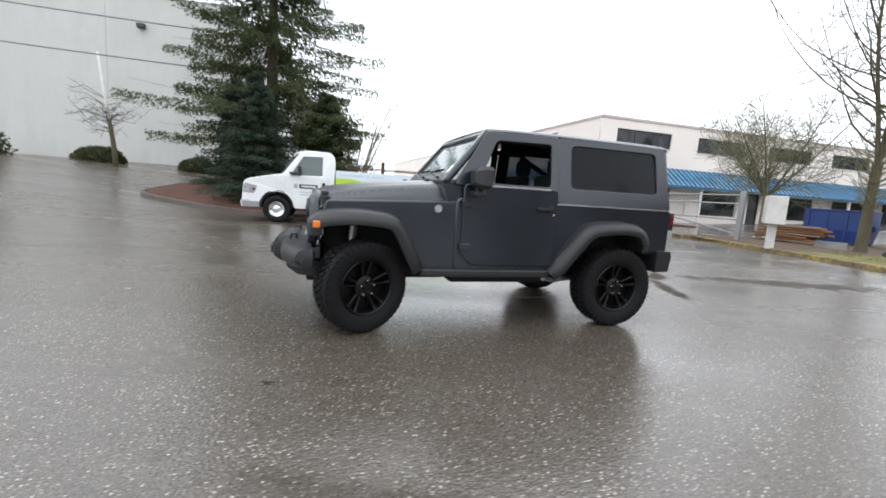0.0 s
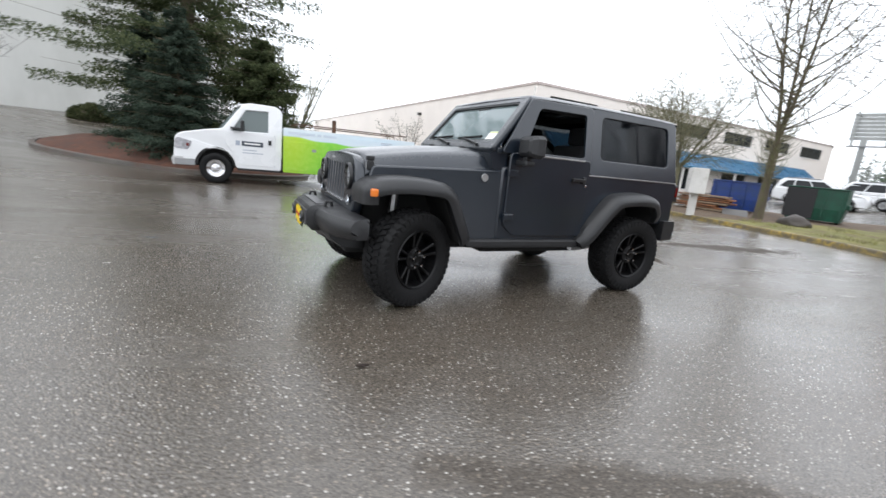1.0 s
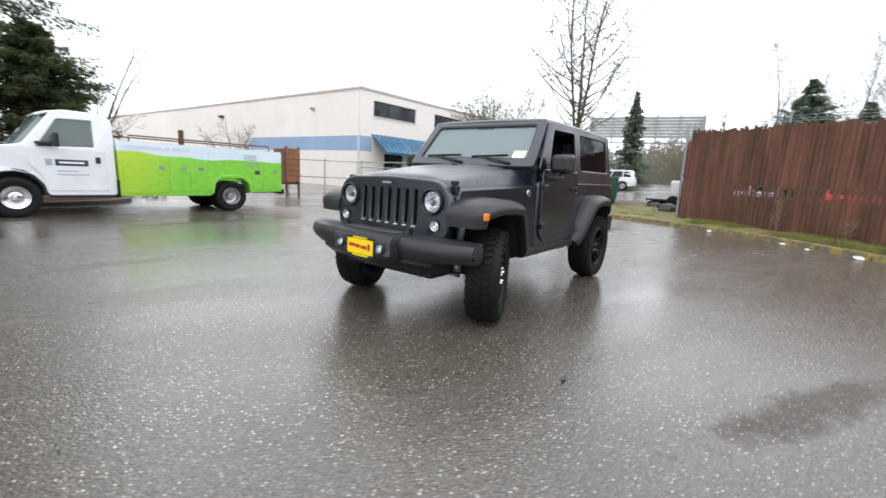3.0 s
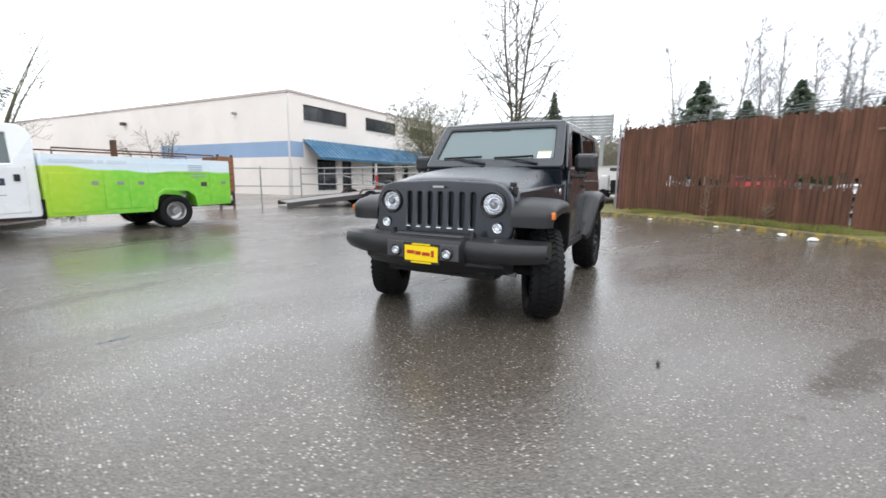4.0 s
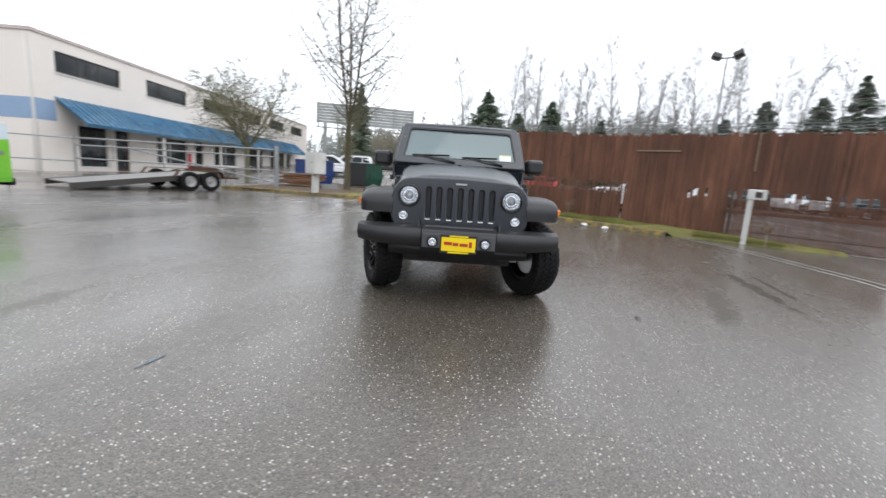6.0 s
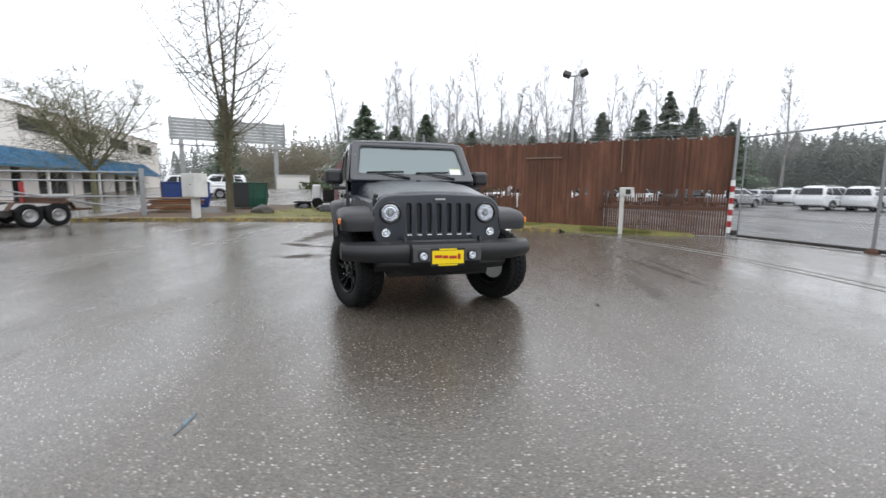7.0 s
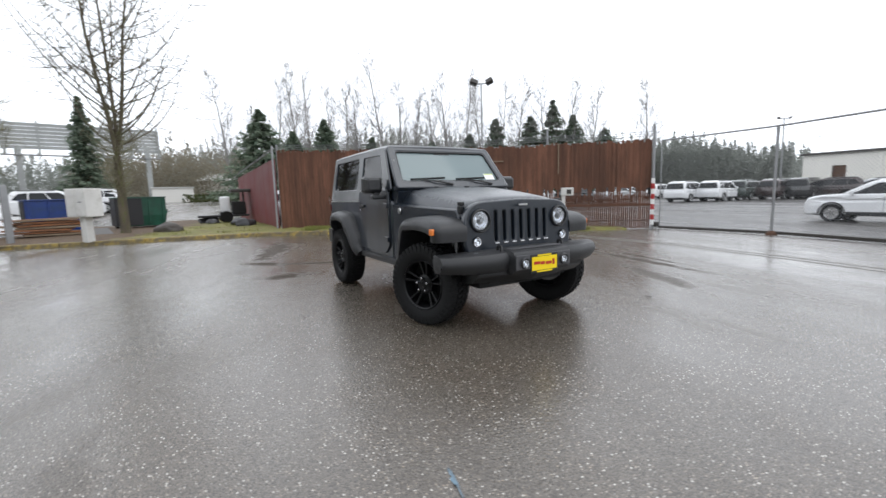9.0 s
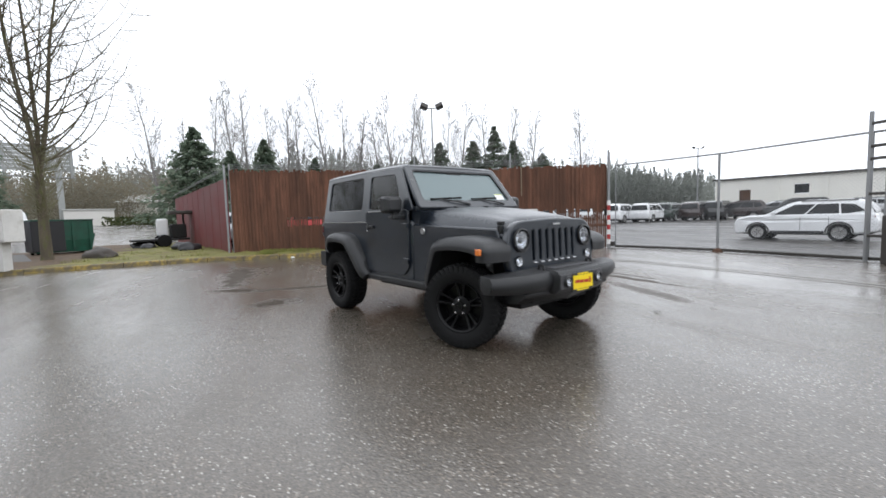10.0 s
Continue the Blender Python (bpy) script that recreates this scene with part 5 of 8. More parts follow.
    part("lamp_lens", boxes([(-0.675, min(s * 0.615, s * 0.75), 0.985, -0.666, max(s * 0.615, s * 0.75), 1.11), (-0.65, min(s * 0.764, s * 0.77), 1.0, -0.615, max(s * 0.764, s * 0.77), 1.1)], 0.004), RED_LENS, tlm, "red tail lamp lens")

# roof
bm = bmesh.new()
secs = []
for x, dz in ((-0.545, -0.03), (-0.52, -0.008), (-0.3, 0.0), (0.3, 0.004), (0.66, 0.004), (1.1, 0.0), (1.31, -0.008), (1.375, -0.018), (1.398, -0.036)):
    sec = []
    for u in (-1, -0.97, -0.9, -0.6, 0, 0.6, 0.9, 0.97, 1):
        sec.append((x, u * 0.688, 1.79 + dz - 0.012 * u * u - 0.03 * max(0, (abs(u) - 0.9) / 0.1) ** 2))
    sec += [(x, 0.66, 1.738 + dz * 0.5), (x, -0.66, 1.738 + dz * 0.5)]
    secs.append(sec)
loft(bm, secs)
roof = part("roof", bm, CAR_GREY, car, smooth=True)
roof.data.set_sharp_from_angle(angle=radians(40))
part("roof_seam", boxes([(0.665, -0.64, 1.7905, 0.675, 0.64, 1.797)]), TRIM_BLACK, roof)
part("visor_rail", boxes([(1.25, -0.62, 1.70, 1.29, 0.62, 1.735)]), TRIM_BLACK, roof)
# rear wall with window
ro = [(-0.755, 1.15), (0.755, 1.15), (0.665, 1.74), (-0.665, 1.74)]
RM = Matrix.Translation((-0.585, 0, 0)) @ UP_YZ
me = plate([ro, soft_poly([(-0.62, 1.25), (0.62, 1.25), (0.56, 1.68), (-0.56, 1.68)], 0.05)], 0.03, 0.006, RM)
bend(me, lambda c: Vector((c.x + 0.1 * (c.z - 1.15), c.y, c.z)))
rw = part("hard_top_rear", me, CAR_GREY, car)
me = plate([[(-0.63, 1.24), (0.63, 1.24), (0.57, 1.69), (-0.57, 1.69)]], 0.005, 0, Matrix.Translation((0.018, 0, 0)) @ RM)
bend(me, lambda c: Vector((c.x + 0.1 * (c.z - 1.15), c.y, c.z)))
part("rear_glass", me, GLASS_TINT, rw)
part("tailgate", boxes([(-0.622, -0.58, 0.74, -0.602, 0.58, 1.12)], 0.008), CAR_GREY, car)
bm = bmesh.new()
loft(bm, [[(-0.46, y, 0.53), (-0.46, y, 0.74), (-0.63 + 0.1 * max(0, abs(y) - 0.7), y, 0.74), (-0.65 + 0.1 * max(0, abs(y) - 0.7), y, 0.69), (-0.63 + 0.1 * max(0, abs(y) - 0.7), y, 0.54)] for y in (-0.82, -0.78, -0.5, 0, 0.5, 0.78, 0.82)])
part("rear_bumper", bm, PLASTIC, car, "black plastic rear bumper")

# windscreen
WB, WT = Vector((1.735, 0, 1.275)), Vector((1.365, 0, 1.738))
wd = (WT - WB)
WL = wd.length
WM = Matrix(((0, wd.x / WL, wd.z / WL, WB.x), (1, 0, 0, 0), (0, wd.z / WL, -wd.x / WL, WB.z), (0, 0, 0, 1)))
wo = soft_poly([(-0.735, 0), (0.735, 0), (0.675, WL), (-0.675, WL)], 0.03, 3)
wi = soft_poly([(-0.665, 0.075), (0.665, 0.075), (0.615, WL - 0.055), (-0.615, WL - 0.055)], 0.05, 4)
scr = part("windscreen_frame", plate([wo, wi], 0.055, 0.012, WM), CAR_GREY, car)
part("seal", plate([soft_poly([(-0.667, 0.073), (0.667, 0.073), (0.617, WL - 0.053), (-0.617, WL - 0.053)], 0.05, 4), soft_poly([(-0.648, 0.092), (0.648, 0.092), (0.598, WL - 0.073), (-0.598, WL - 0.073)], 0.045, 4)], 0.02, 0.003, Matrix.Translation(WM.to_3x3() @ Vector((0, 0, 0.012))) @ WM), TRIM_BLACK, scr)
part("windscreen", plate([[(-0.67, 0.07), (0.67, 0.07), (0.62, WL - 0.05), (-0.62, WL - 0.05)]], 0.005, 0, WM), GLASS_SCREEN, scr, "windscreen with the sky's reflection in a pale film colour")
part("sticker", plate([rounded(0.47, 0.115, 0.605, 0.205, 0.004, 2)], 0.001, 0, Matrix.Translation(WM.to_3x3() @ Vector((0, 0, 0.0045))) @ WM), PAPER, scr, "white paper sticker")
part("sticker_band", plate([[(0.474, 0.19), (0.601, 0.19), (0.601, 0.201), (0.474, 0.201)]], 0.001, 0, Matrix.Translation(WM.to_3x3() @ Vector((0, 0, 0.0058))) @ WM), mat("lime_print", (0.5, 0.6, 0.1), 0.5), scr)
part("inside_mirror", boxes([(1.40, -0.11, 1.625, 1.425, 0.11, 1.685)], 0.012), TRIM_BLACK, scr)
for y0, y1 in ((-0.05, -0.50), (0.50, 0.08)):
    bm = bmesh.new()
    nrm = WM.to_3x3() @ Vector((0, 0, 0.045))
    base = WM @ Vector((y0, 0.02, 0.04))
    tip = WM @ Vector((y1 + (y0 - y1) * 0.12, 0.1, 0.03))
    tube(bm, [base, base + (tip - base) * 0.5 + nrm * 0.3, tip], [0.012, 0.009, 0.006], 6)
    wp = part("wiper", bm, TRIM_BLACK, scr)
    bm = bmesh.new()
    tube(bm, [WM @ Vector((y1 - 0.05, 0.105, 0.028)), WM @ Vector((y1 + (y0 - y1) * 0.85, 0.125, 0.028))], 0.011, 5)
    part("wiper_blade", bm, RUBBER, wp)
for s in (1, -1):
    part("screen_hinge", boxes([(1.60, s * 0.72 - 0.03, 1.255, 1.70, s * 0.72 + 0.03, 1.30)], 0.01), CAR_GREY, car)

# cabin
part("dashboard", boxes([(1.36, -0.68, 1.0, 1.62, 0.68, 1.245)], 0.04), FABRIC, car)
bm = bmesh.new()
loops = [(1.30 - 0.09 * math.sin(a), 0.37 + 0.18 * math.cos(a), 1.19 + 0.165 * math.sin(a)) for a in [2 * math.pi * k / 20 for k in range(21)]]
tube(bm, loops, 0.015, 6)
part("steering_wheel", bm, FABRIC, car)
for y in (0.37, -0.37):
    seat = part("seat", boxes([(0.55, y - 0.24, 0.85, 1.08, y + 0.24, 1.14)], 0.05), FABRIC, car)
    bm = bmesh.new()
    box(bm, 0.50, y - 0.23, 1.0, 0.62, y + 0.23, 1.42, 0.05, Matrix.Translation((0, 0, 0)))
    part("seat_back", bm, FABRIC, seat)
    bm = bmesh.new()
    box(bm, 0.44, y - 0.12, 1.42, 0.54, y + 0.12, 1.60, 0.045)
    part("headrest", bm, FABRIC, seat)
bm = bmesh.new()
for s in (1, -1):
    tube(bm, [(0.40, s * 0.62, 1.13), (0.42, s * 0.60, 1.68), (1.32, s * 0.60, 1.70)], 0.032, 8)
    tube(bm, [(0.42, s * 0.60, 1.66), (-0.42, s * 0.60, 1.2)], 0.032, 8)
tube(bm, [(0.42, -0.60, 1.69), (0.42, 0.60, 1.69)], 0.032, 8)
part("roll_bar", bm, FABRIC, car)

# ---- white and green utility truck (local x ahead, origin under the rear axle) ----
ROAD_TYRE = tyre_mesh(0.372, 0.235, 0.215, 0)
STEEL_RIM = disc_mesh("rim", [(0.215, 0.10), (0.205, 0.112), (0.19, 0.10), (0.18, 0.05), (0.14, 0.03), (0.10, 0.075), (0.06, 0.085), (0.055, 0.11), (0, 0.112)], DULL_METAL, 32)
CHROME_RIM = disc_mesh("rim", [(0.215, 0.10), (0.207, 0.115), (0.19, 0.104), (0.178, 0.06), (0.14, 0.045), (0.10, 0.085), (0.065, 0.10), (0.055, 0.13), (0, 0.135)], CHROME, 32)
DUAL_RIM = disc_mesh("rim", [(0.215, 0.10), (0.205, 0.112), (0.19, 0.09), (0.175, -0.03), (0.12, -0.05), (0.085, 0.0), (0.08, 0.07), (0, 0.075)], DULL_METAL, 32)
truck = thing("utility_truck", "white cutaway truck with a green printed service body, parked", "truck", pose(-1.70, 13.82, 0, 0, 0, -163.45))


def truck_wheel(x, y, turn, rim):
    w = new("wheel")
    w.parent, w.matrix_basis = truck, pose(x, y, 0.372, 0, 0, turn)
    same("tyre", ROAD_TYRE, w, Matrix())
    same("rim", rim, w, Matrix(), "dull metal wheel")


for s in (1, -1):
    truck_wheel(3.89, s * 0.84, 0 if s > 0 else 180, CHROME_RIM)
    truck_wheel(0, s * 0.86, 0 if s > 0 else 180, DUAL_RIM)
    truck_wheel(0, s * 0.58, 0 if s > 0 else 180, STEEL_RIM)
# grey film colour stands in for sky reflected in the truck's windows
TRUCK_GLASS = glass("sky_greyed_truck_glass", (0.30, 0.34, 0.34), 0.05, 0.55, (0.19, 0.235, 0.235))
LAMP_GREY = mat("ribbed_lamp_glass", (0.36, 0.36, 0.38), 0.15, var=0.4, big=12, fine=40, coat=0.8)
cab = soft_poly([(2.36, 0.42), (2.36, 1.90), (2.48, 2.02), (3.12, 2.03), (3.27, 1.98), (3.73, 1.34), (4.05, 1.29), (4.62, 1.16), (4.74, 1.08), (4.78, 0.62), (4.76, 0.50), (4.36, 0.48), (4.32, 0.62), (4.16, 0.82), (3.89, 0.88), (3.62, 0.82), (3.46, 0.62), (3.42, 0.42)], 0.07, 3)
win = soft_poly([(2.66, 1.34), (3.56, 1.31), (3.22, 1.88), (2.66, 1.90)], 0.04, 3)
for s in (1, -1):
    sd = plate([cab, win], 0.06, 0.02, Matrix.Translation((0, s * 0.92, 0)) @ UP_XZ)
    bend(sd, lambda c: Vector((c.x, c.y - s * (0.16 * max(c.z - 1.28, 0) + 0.05 * max(c.x - 4.0, 0)), c.z)))
    pnl = part("cab_side", sd, WHITE_PAINT, truck)
    gs = plate([win], 0.006, 0, Matrix.Translation((0, s * 0.915, 0)) @ UP_XZ)
    bend(gs, lambda c: Vector((c.x, c.y - s * 0.16 * max(c.z - 1.28, 0), c.z)))
    part("side_window", gs, TRUCK_GLASS, pnl, "grey side window")
    dd = plate([soft_poly([(2.52, 0.5), (3.44, 0.5), (3.50, 0.8), (3.66, 1.0), (3.66, 1.28), (2.52, 1.29)], 0.05, 2)], 0.012, 0.004, Matrix.Translation((0, s * 0.954, 0)) @ UP_XZ)
    door = part("door", dd, WHITE_PAINT, truck)
    part("handle", boxes([(2.60, s * 0.97 - 0.012, 1.05, 2.68, s * 0.97 + 0.012, 1.17)], 0.006), TRIM_BLACK, door)
    lg = part("door_sign", boxes([(2.80, min(s * 0.9605, s * 0.964), 0.98, 3.30, max(s * 0.9605, s * 0.964), 1.10)]), INK_DARK, door, "dark printed sign with plain bars")
    part("print_bar", boxes([(2.86, min(s * 0.9645, s * 0.966), 1.025, 3.24, max(s * 0.9645, s * 0.966), 1.06)]), PAPER, lg)
    part("print_bar", boxes([(2.95, min(s * 0.9605, s * 0.963), 0.87, 3.28, max(s * 0.9605, s * 0.963), 0.89)]), INK_GREY, lg)
    part("print_bar", boxes([(2.80, min(s * 0.9605, s * 0.963), 0.80, 3.28, max(s * 0.9605, s * 0.963), 0.82)]), INK_GREY, lg)
    part("print_square", boxes([(3.34, min(s * 0.9605, s * 0.963), 0.98, 3.44, max(s * 0.9605, s * 0.963), 1.10)]), INK_GREY, lg)
    bm = bmesh.new()
    secs = []
    for k in range(11):
        an = math.pi * k / 10
        secs.append([(3.89 + r * math.cos(an), s * yy, 0.44 + r * math.sin(an)) for r, yy in ((0.40, 0.55), (0.40, 0.945), (0.46, 0.945), (0.46, 0.55))])
    loft(bm, secs)
    part("arch_liner", bm, DARKNESS, truck)
    me = plate([soft_poly([(4.40, 0.98), (4.70, 1.05), (4.755, 1.0), (4.765, 0.80), (4.50, 0.78), (4.44, 0.86)], 0.03, 3)], 0.014, 0.004, Matrix.Translation((0, s * 0.952, 0)) @ UP_XZ)
    bend(me, lambda c: Vector((c.x, c.y - s * 0.05 * max(c.x - 4.0, 0), c.z)))
    part("side_lamp", me, LAMP_GREY, truck, "clear wrap-round headlamp")
    part("side_indicator", boxes([(4.455, min(s * 0.92, s * 0.957), 0.86, 4.52, max(s * 0.92, s * 0.957), 0.93)], 0.008), RED_LENS, truck)
    part("lower_valance", boxes([(4.34, min(s * 0.84, s * 0.955), 0.40, 4.78, max(s * 0.84, s * 0.955), 0.56)], 0.015), GALV, truck)
    part("panel_gap", boxes([(2.515, min(s * 0.948, s * 0.9515), 0.48, 2.525, max(s * 0.948, s * 0.9515), 1.31)]), INK_GREY, truck)
    mi = part("mirror", boxes([(3.24, min(s * 1.0, s * 1.22), 1.33, 3.33, max(s * 1.0, s * 1.22), 1.6)], 0.035), TRIM_BLACK, truck)
    part("mirror_arm", boxes([(3.3, min(s * 0.92, s * 1.02), 1.37, 3.56, max(s * 0.92, s * 1.02), 1.42)], 0.01), TRIM_BLACK, mi)
    part("running_board", boxes([(2.36, min(s * 0.80, s * 0.95), 0.36, 3.4, max(s * 0.80, s * 0.95), 0.42)], 0.015), TRIM_BLACK, truck)
    hl = part("headlamp", boxes([(4.66, min(s * 0.62, s * 0.885), 0.82, 4.775, max(s * 0.62, s * 0.885), 1.04)], 0.03), LENS, truck, "clear headlamp")
    part("reflector", boxes([(4.655, min(s * 0.64, s * 0.87), 0.84, 4.70, max(s * 0.64, s * 0.87), 1.02)], 0.01), CHROME, hl)
    part("indicator", boxes([(4.60, min(s * 0.865, s * 0.9), 0.84, 4.70, max(s * 0.865, s * 0.9), 0.95)], 0.01), RED_LENS, hl)
# bonnet, roof, back, screen between the sides
def ribbon(pts, half, thick):
    bm = bmesh.new()
    secs = []
    for x, z in pts:
        h = half(x, z)
        secs.append([(x, -h, z), (x, -h * 0.6, z + 0.012), (x, h * 0.6, z + 0.012), (x, h, z), (x, h, z - thick), (x, -h, z - thick)])
    loft(bm, secs)
    return bm


half = lambda x, z: 0.90 - 0.16 * max(z - 1.28, 0) - 0.05 * max(x - 4.0, 0)
part("bonnet", ribbon([(3.72, 1.345), (4.05, 1.30), (4.40, 1.22), (4.62, 1.16), (4.73, 1.07)], half, 0.05), WHITE_PAINT, truck, smooth=True)
part("cab_roof", ribbon([(2.37, 1.88), (2.42, 1.97), (2.50, 2.025), (3.12, 2.04), (3.34, 2.0), (3.43, 1.965)], half, 0.05), WHITE_PAINT, truck, smooth=True)
bm = bmesh.new()
secs = []
for k in range(9):
    y = -1 + k / 4
    o = 0.17 * (1 - y ** 4)
    secs.append([(3.25 + o, y * 0.99 * half(3.3, 1.98), 1.965), (3.72 + o, y * half(3.76, 1.34), 1.335), (3.70 + o, y * half(3.76, 1.34), 1.325), (3.23 + o, y * 0.99 * half(3.3, 1.98), 1.955)])
loft(bm, secs)
part("windscreen", bm, TRUCK_GLASS, truck)
part("cab_back", boxes([(2.38, -0.88, 0.45, 2.42, 0.88, 1.28), (2.38, -0.80, 1.28, 2.42, 0.80, 1.9)]), WHITE_PAINT, truck)
part("front_panel", boxes([(4.68, -0.60, 0.62, 4.75, 0.60, 1.05)], 0.02), WHITE_PAINT, truck)
part("radiator_grille", boxes([(4.752, -0.56, 0.70, 4.772, 0.56, 0.99)], 0.008), TRIM_BLACK, truck)
bm = bmesh.new()
loft(bm, [[(4.62 - 0.12 * max(0, abs(y) - 0.75), y, 0.40), (4.62 - 0.12 * max(0, abs(y) - 0.75), y, 0.60), (4.84 - 0.2 * max(0, abs(y) - 0.75), y, 0.60), (4.87 - 0.2 * max(0, abs(y) - 0.75), y, 0.52), (4.84 - 0.2 * max(0, abs(y) - 0.75), y, 0.40)] for y in (-0.95, -0.75, 0, 0.75, 0.95)])
part("front_bumper", bm, DULL_METAL, truck, "dull chromed bumper")
part("chassis", boxes([(-1.2, -0.45, 0.42, 4.6, 0.45, 0.58), (3.3, -0.7, 0.4, 4.5, 0.7, 0.9)]), DARKNESS, truck)
part("dash_and_seats", boxes([(3.2, -0.8, 0.9, 3.7, 0.8, 1.3), (2.45, -0.75, 0.6, 2.75, 0.75, 1.5)], 0.05), FABRIC, truck)
INK_PALE = mat("pale_print", (0.58, 0.66, 0.74), 0.5, var=0.05)
# printed service body: hills of green under a pale sky
PRINT, nt, b = nodes_of("printed_hills")
v = coords(nt)
sepx = nt.nodes.new("ShaderNodeSeparateXYZ")
nt.links.new(v, sepx.inputs[0])
wav = node(nt, "ShaderNodeTexNoise", Scale=0.75, Detail=1.0)
wv = coords(nt, (1, 0, 0))
nt.links.new(wv, wav.inputs["Vector"])
edge = times(nt, times(nt, wav.outputs["Fac"], 0.42), sepx.outputs["Z"], "SUBTRACT")
hill = ramp(nt, edge, -1.075, -1.045)
green = mixed(nt, ramp(nt, sepx.outputs["X"], 1.1, 2.0), (0.20, 0.58, 0.045), (0.42, 0.60, 0.03))
green = mixed(nt, ramp(nt, sepx.outputs["Z"], 0.5, 1.3, 0.35, 0), green, (0.08, 0.42, 0.03))
green = mixed(nt, ramp(nt, noise_at(nt, v, 9, 5), 0.4, 0.75, 0, 0.25), green, (0.55, 0.72, 0.16))
skyc = mixed(nt, noise_at(nt, coords(nt, (1, 1, 3)), 1.4, 4), (0.50, 0.66, 0.78), (0.80, 0.84, 0.84))
nt.links.new(mixed(nt, hill, skyc, green), b.inputs["Base Color"])
b.inputs["Roughness"].default_value, b.inputs["Coat Weight"].default_value = 0.35, 0.4
bed_o = soft_poly([(-1.32, 0.50), (-1.32, 1.53), (2.30, 1.53), (2.30, 0.40), (0.50, 0.40), (0.50, 0.52), (0.43, 0.72), (0.25, 0.84), (-0.25, 0.84), (-0.43, 0.72), (-0.50, 0.52), (-0.50, 0.48)], 0.03, 2)
for s in (1, -1):
    sd = part("service_body_side", plate([bed_o], 0.45, 0.012, Matrix.Translation((0, s * 0.795, 0)) @ UP_XZ), PRINT, truck, "side printed with green hills and sky")
    rim_out = soft_poly([(-0.52, 0.46), (-0.47, 0.74), (-0.27, 0.885), (0.27, 0.885), (0.47, 0.74), (0.52, 0.44), (0.46, 0.44), (0.41, 0.71), (0.24, 0.835), (-0.24, 0.835), (-0.41, 0.71), (-0.46, 0.46)], 0.03, 3)
    me = plate([rim_out], 0.04, 0.008, Matrix.Translation((0, s * 1.03, 0)) @ UP_XZ)
    part("arch_lip", me, PRINT, sd)
    for x0, x1, z0, z1 in ((1.42, 2.24, 0.46, 1.20), (0.98, 1.38, 0.50, 1.20), (0.60, 0.94, 0.50, 1.20), (-1.26, -0.80, 0.56, 1.38), (-0.72, 0.55, 1.22, 1.45)):
        lk = part("locker_door", plate([rounded(x0, z0, x1, z1, 0.03, 2)], 0.012, 0.004, Matrix.Translation((0, s * 1.024, 0)) @ UP_XZ), PRINT, sd)
        if z0 < 1.0:
            part("latch", boxes([(x0 + 0.06, s * 1.034 - 0.006, 0.98, x0 + 0.17, s * 1.034 + 0.006, 1.05)], 0.004), GALV, lk)
    part("fuel_cap", boxes([(-0.72, s * 1.024 - 0.006, 0.93, -0.58, s * 1.024 + 0.006, 1.03)], 0.004), TRIM_DARK, sd)
    part("vent", boxes([(-0.7 + 0, s * 1.034 - 0.004, 1.16, -0.35, s * 1.034 + 0.004, 1.19)]), INK_GREY, sd)
    part("splash_guard", boxes([(2.31, min(s * 0.75, s * 0.98), 0.36, 2.35, max(s * 0.75, s * 0.98), 0.72)]), RUBBER, sd)
for x0, x1 in ((1.52, 2.2), (1.36, 1.46), (0.95, 1.3)):
    part("print_bar", boxes([(x0, 1.0255, 1.40, x1, 1.0275, 1.46)]), INK_PALE, truck, "pale unreadable lettering")
for k in range(4):
    part("louvre", boxes([(-0.62, 1.0305, 1.28 + k * 0.04, -0.3, 1.036, 1.295 + k * 0.04)]), INK_GREY, truck)
part("body_floor", boxes([(-1.3, -0.57, 0.60, 2.3, 0.57, 0.66), (-1.31, -0.57, 0.66, -1.27, 0.57, 1.2), (2.25, -0.57, 0.66, 2.29, 0.57, 1.5)]), GALV, truck)
part("top_edge", boxes([(-1.32, 0.58, 1.532, 2.3, 1.02, 1.545)], 0.004), WHITE_PAINT, truck)
for y in (0.6, -0.6):
    bm = bmesh.new()
    tube(bm, [(-1.2, y, 1.55), (-1.2, y, 1.68), (2.0, y, 1.68), (2.0, y, 1.55)], 0.018, 6)
    part("side_rail", bm, RUST, truck)
part("pipe_vice", boxes([(0.9, 0.5, 1.55, 1.0, 0.6, 1.9)], 0.02), RUST, truck)
part("rear_bumper", boxes([(-1.45, -0.95, 0.42, -1.33, 0.95, 0.56)], 0.02), TRIM_BLACK, truck)
part("beacon", boxes([(2.7, -0.05, 2.04, 2.8, 0.05, 2.09)], 0.015), RED_LENS, truck)

# ---- tilt-deck trailer ----
trl = thing("flat_trailer", "worn tandem-axle tilt-deck trailer with a plank deck", "trailer", pose(6.35, 16.35, 0, 0, 0, -14))
GREY_DECK = mat("wet_grey_planks", (0.30, 0.29, 0.275), 0.55, var=0.3, stretch=(1, 8, 8), other=(0.2, 0.19, 0.175), rand=0.3)
TILT = pose(0, 0, 0.5, 0, -6.0, 0)
for k in range(9):
    o = part("deck_plank", boxes([(-3.3, 0.12 + k * 0.22, 0, 0.9, 0.32 + k * 0.22, 0.045)], 0.006), GREY_DECK, trl)
    o.matrix_basis = TILT
for y in (0.02, 2.12):
    o = part("side_rail", boxes([(-3.4, y, -0.12, 1.0, y + 0.08, 0.06)], 0.008), TRIM_DARK, trl)
    o.matrix_basis = TILT
part("head_board", boxes([(0.95, 0.05, 0.5, 1.02, 2.15, 0.82)], 0.01), RUST, trl, "rusty head board")
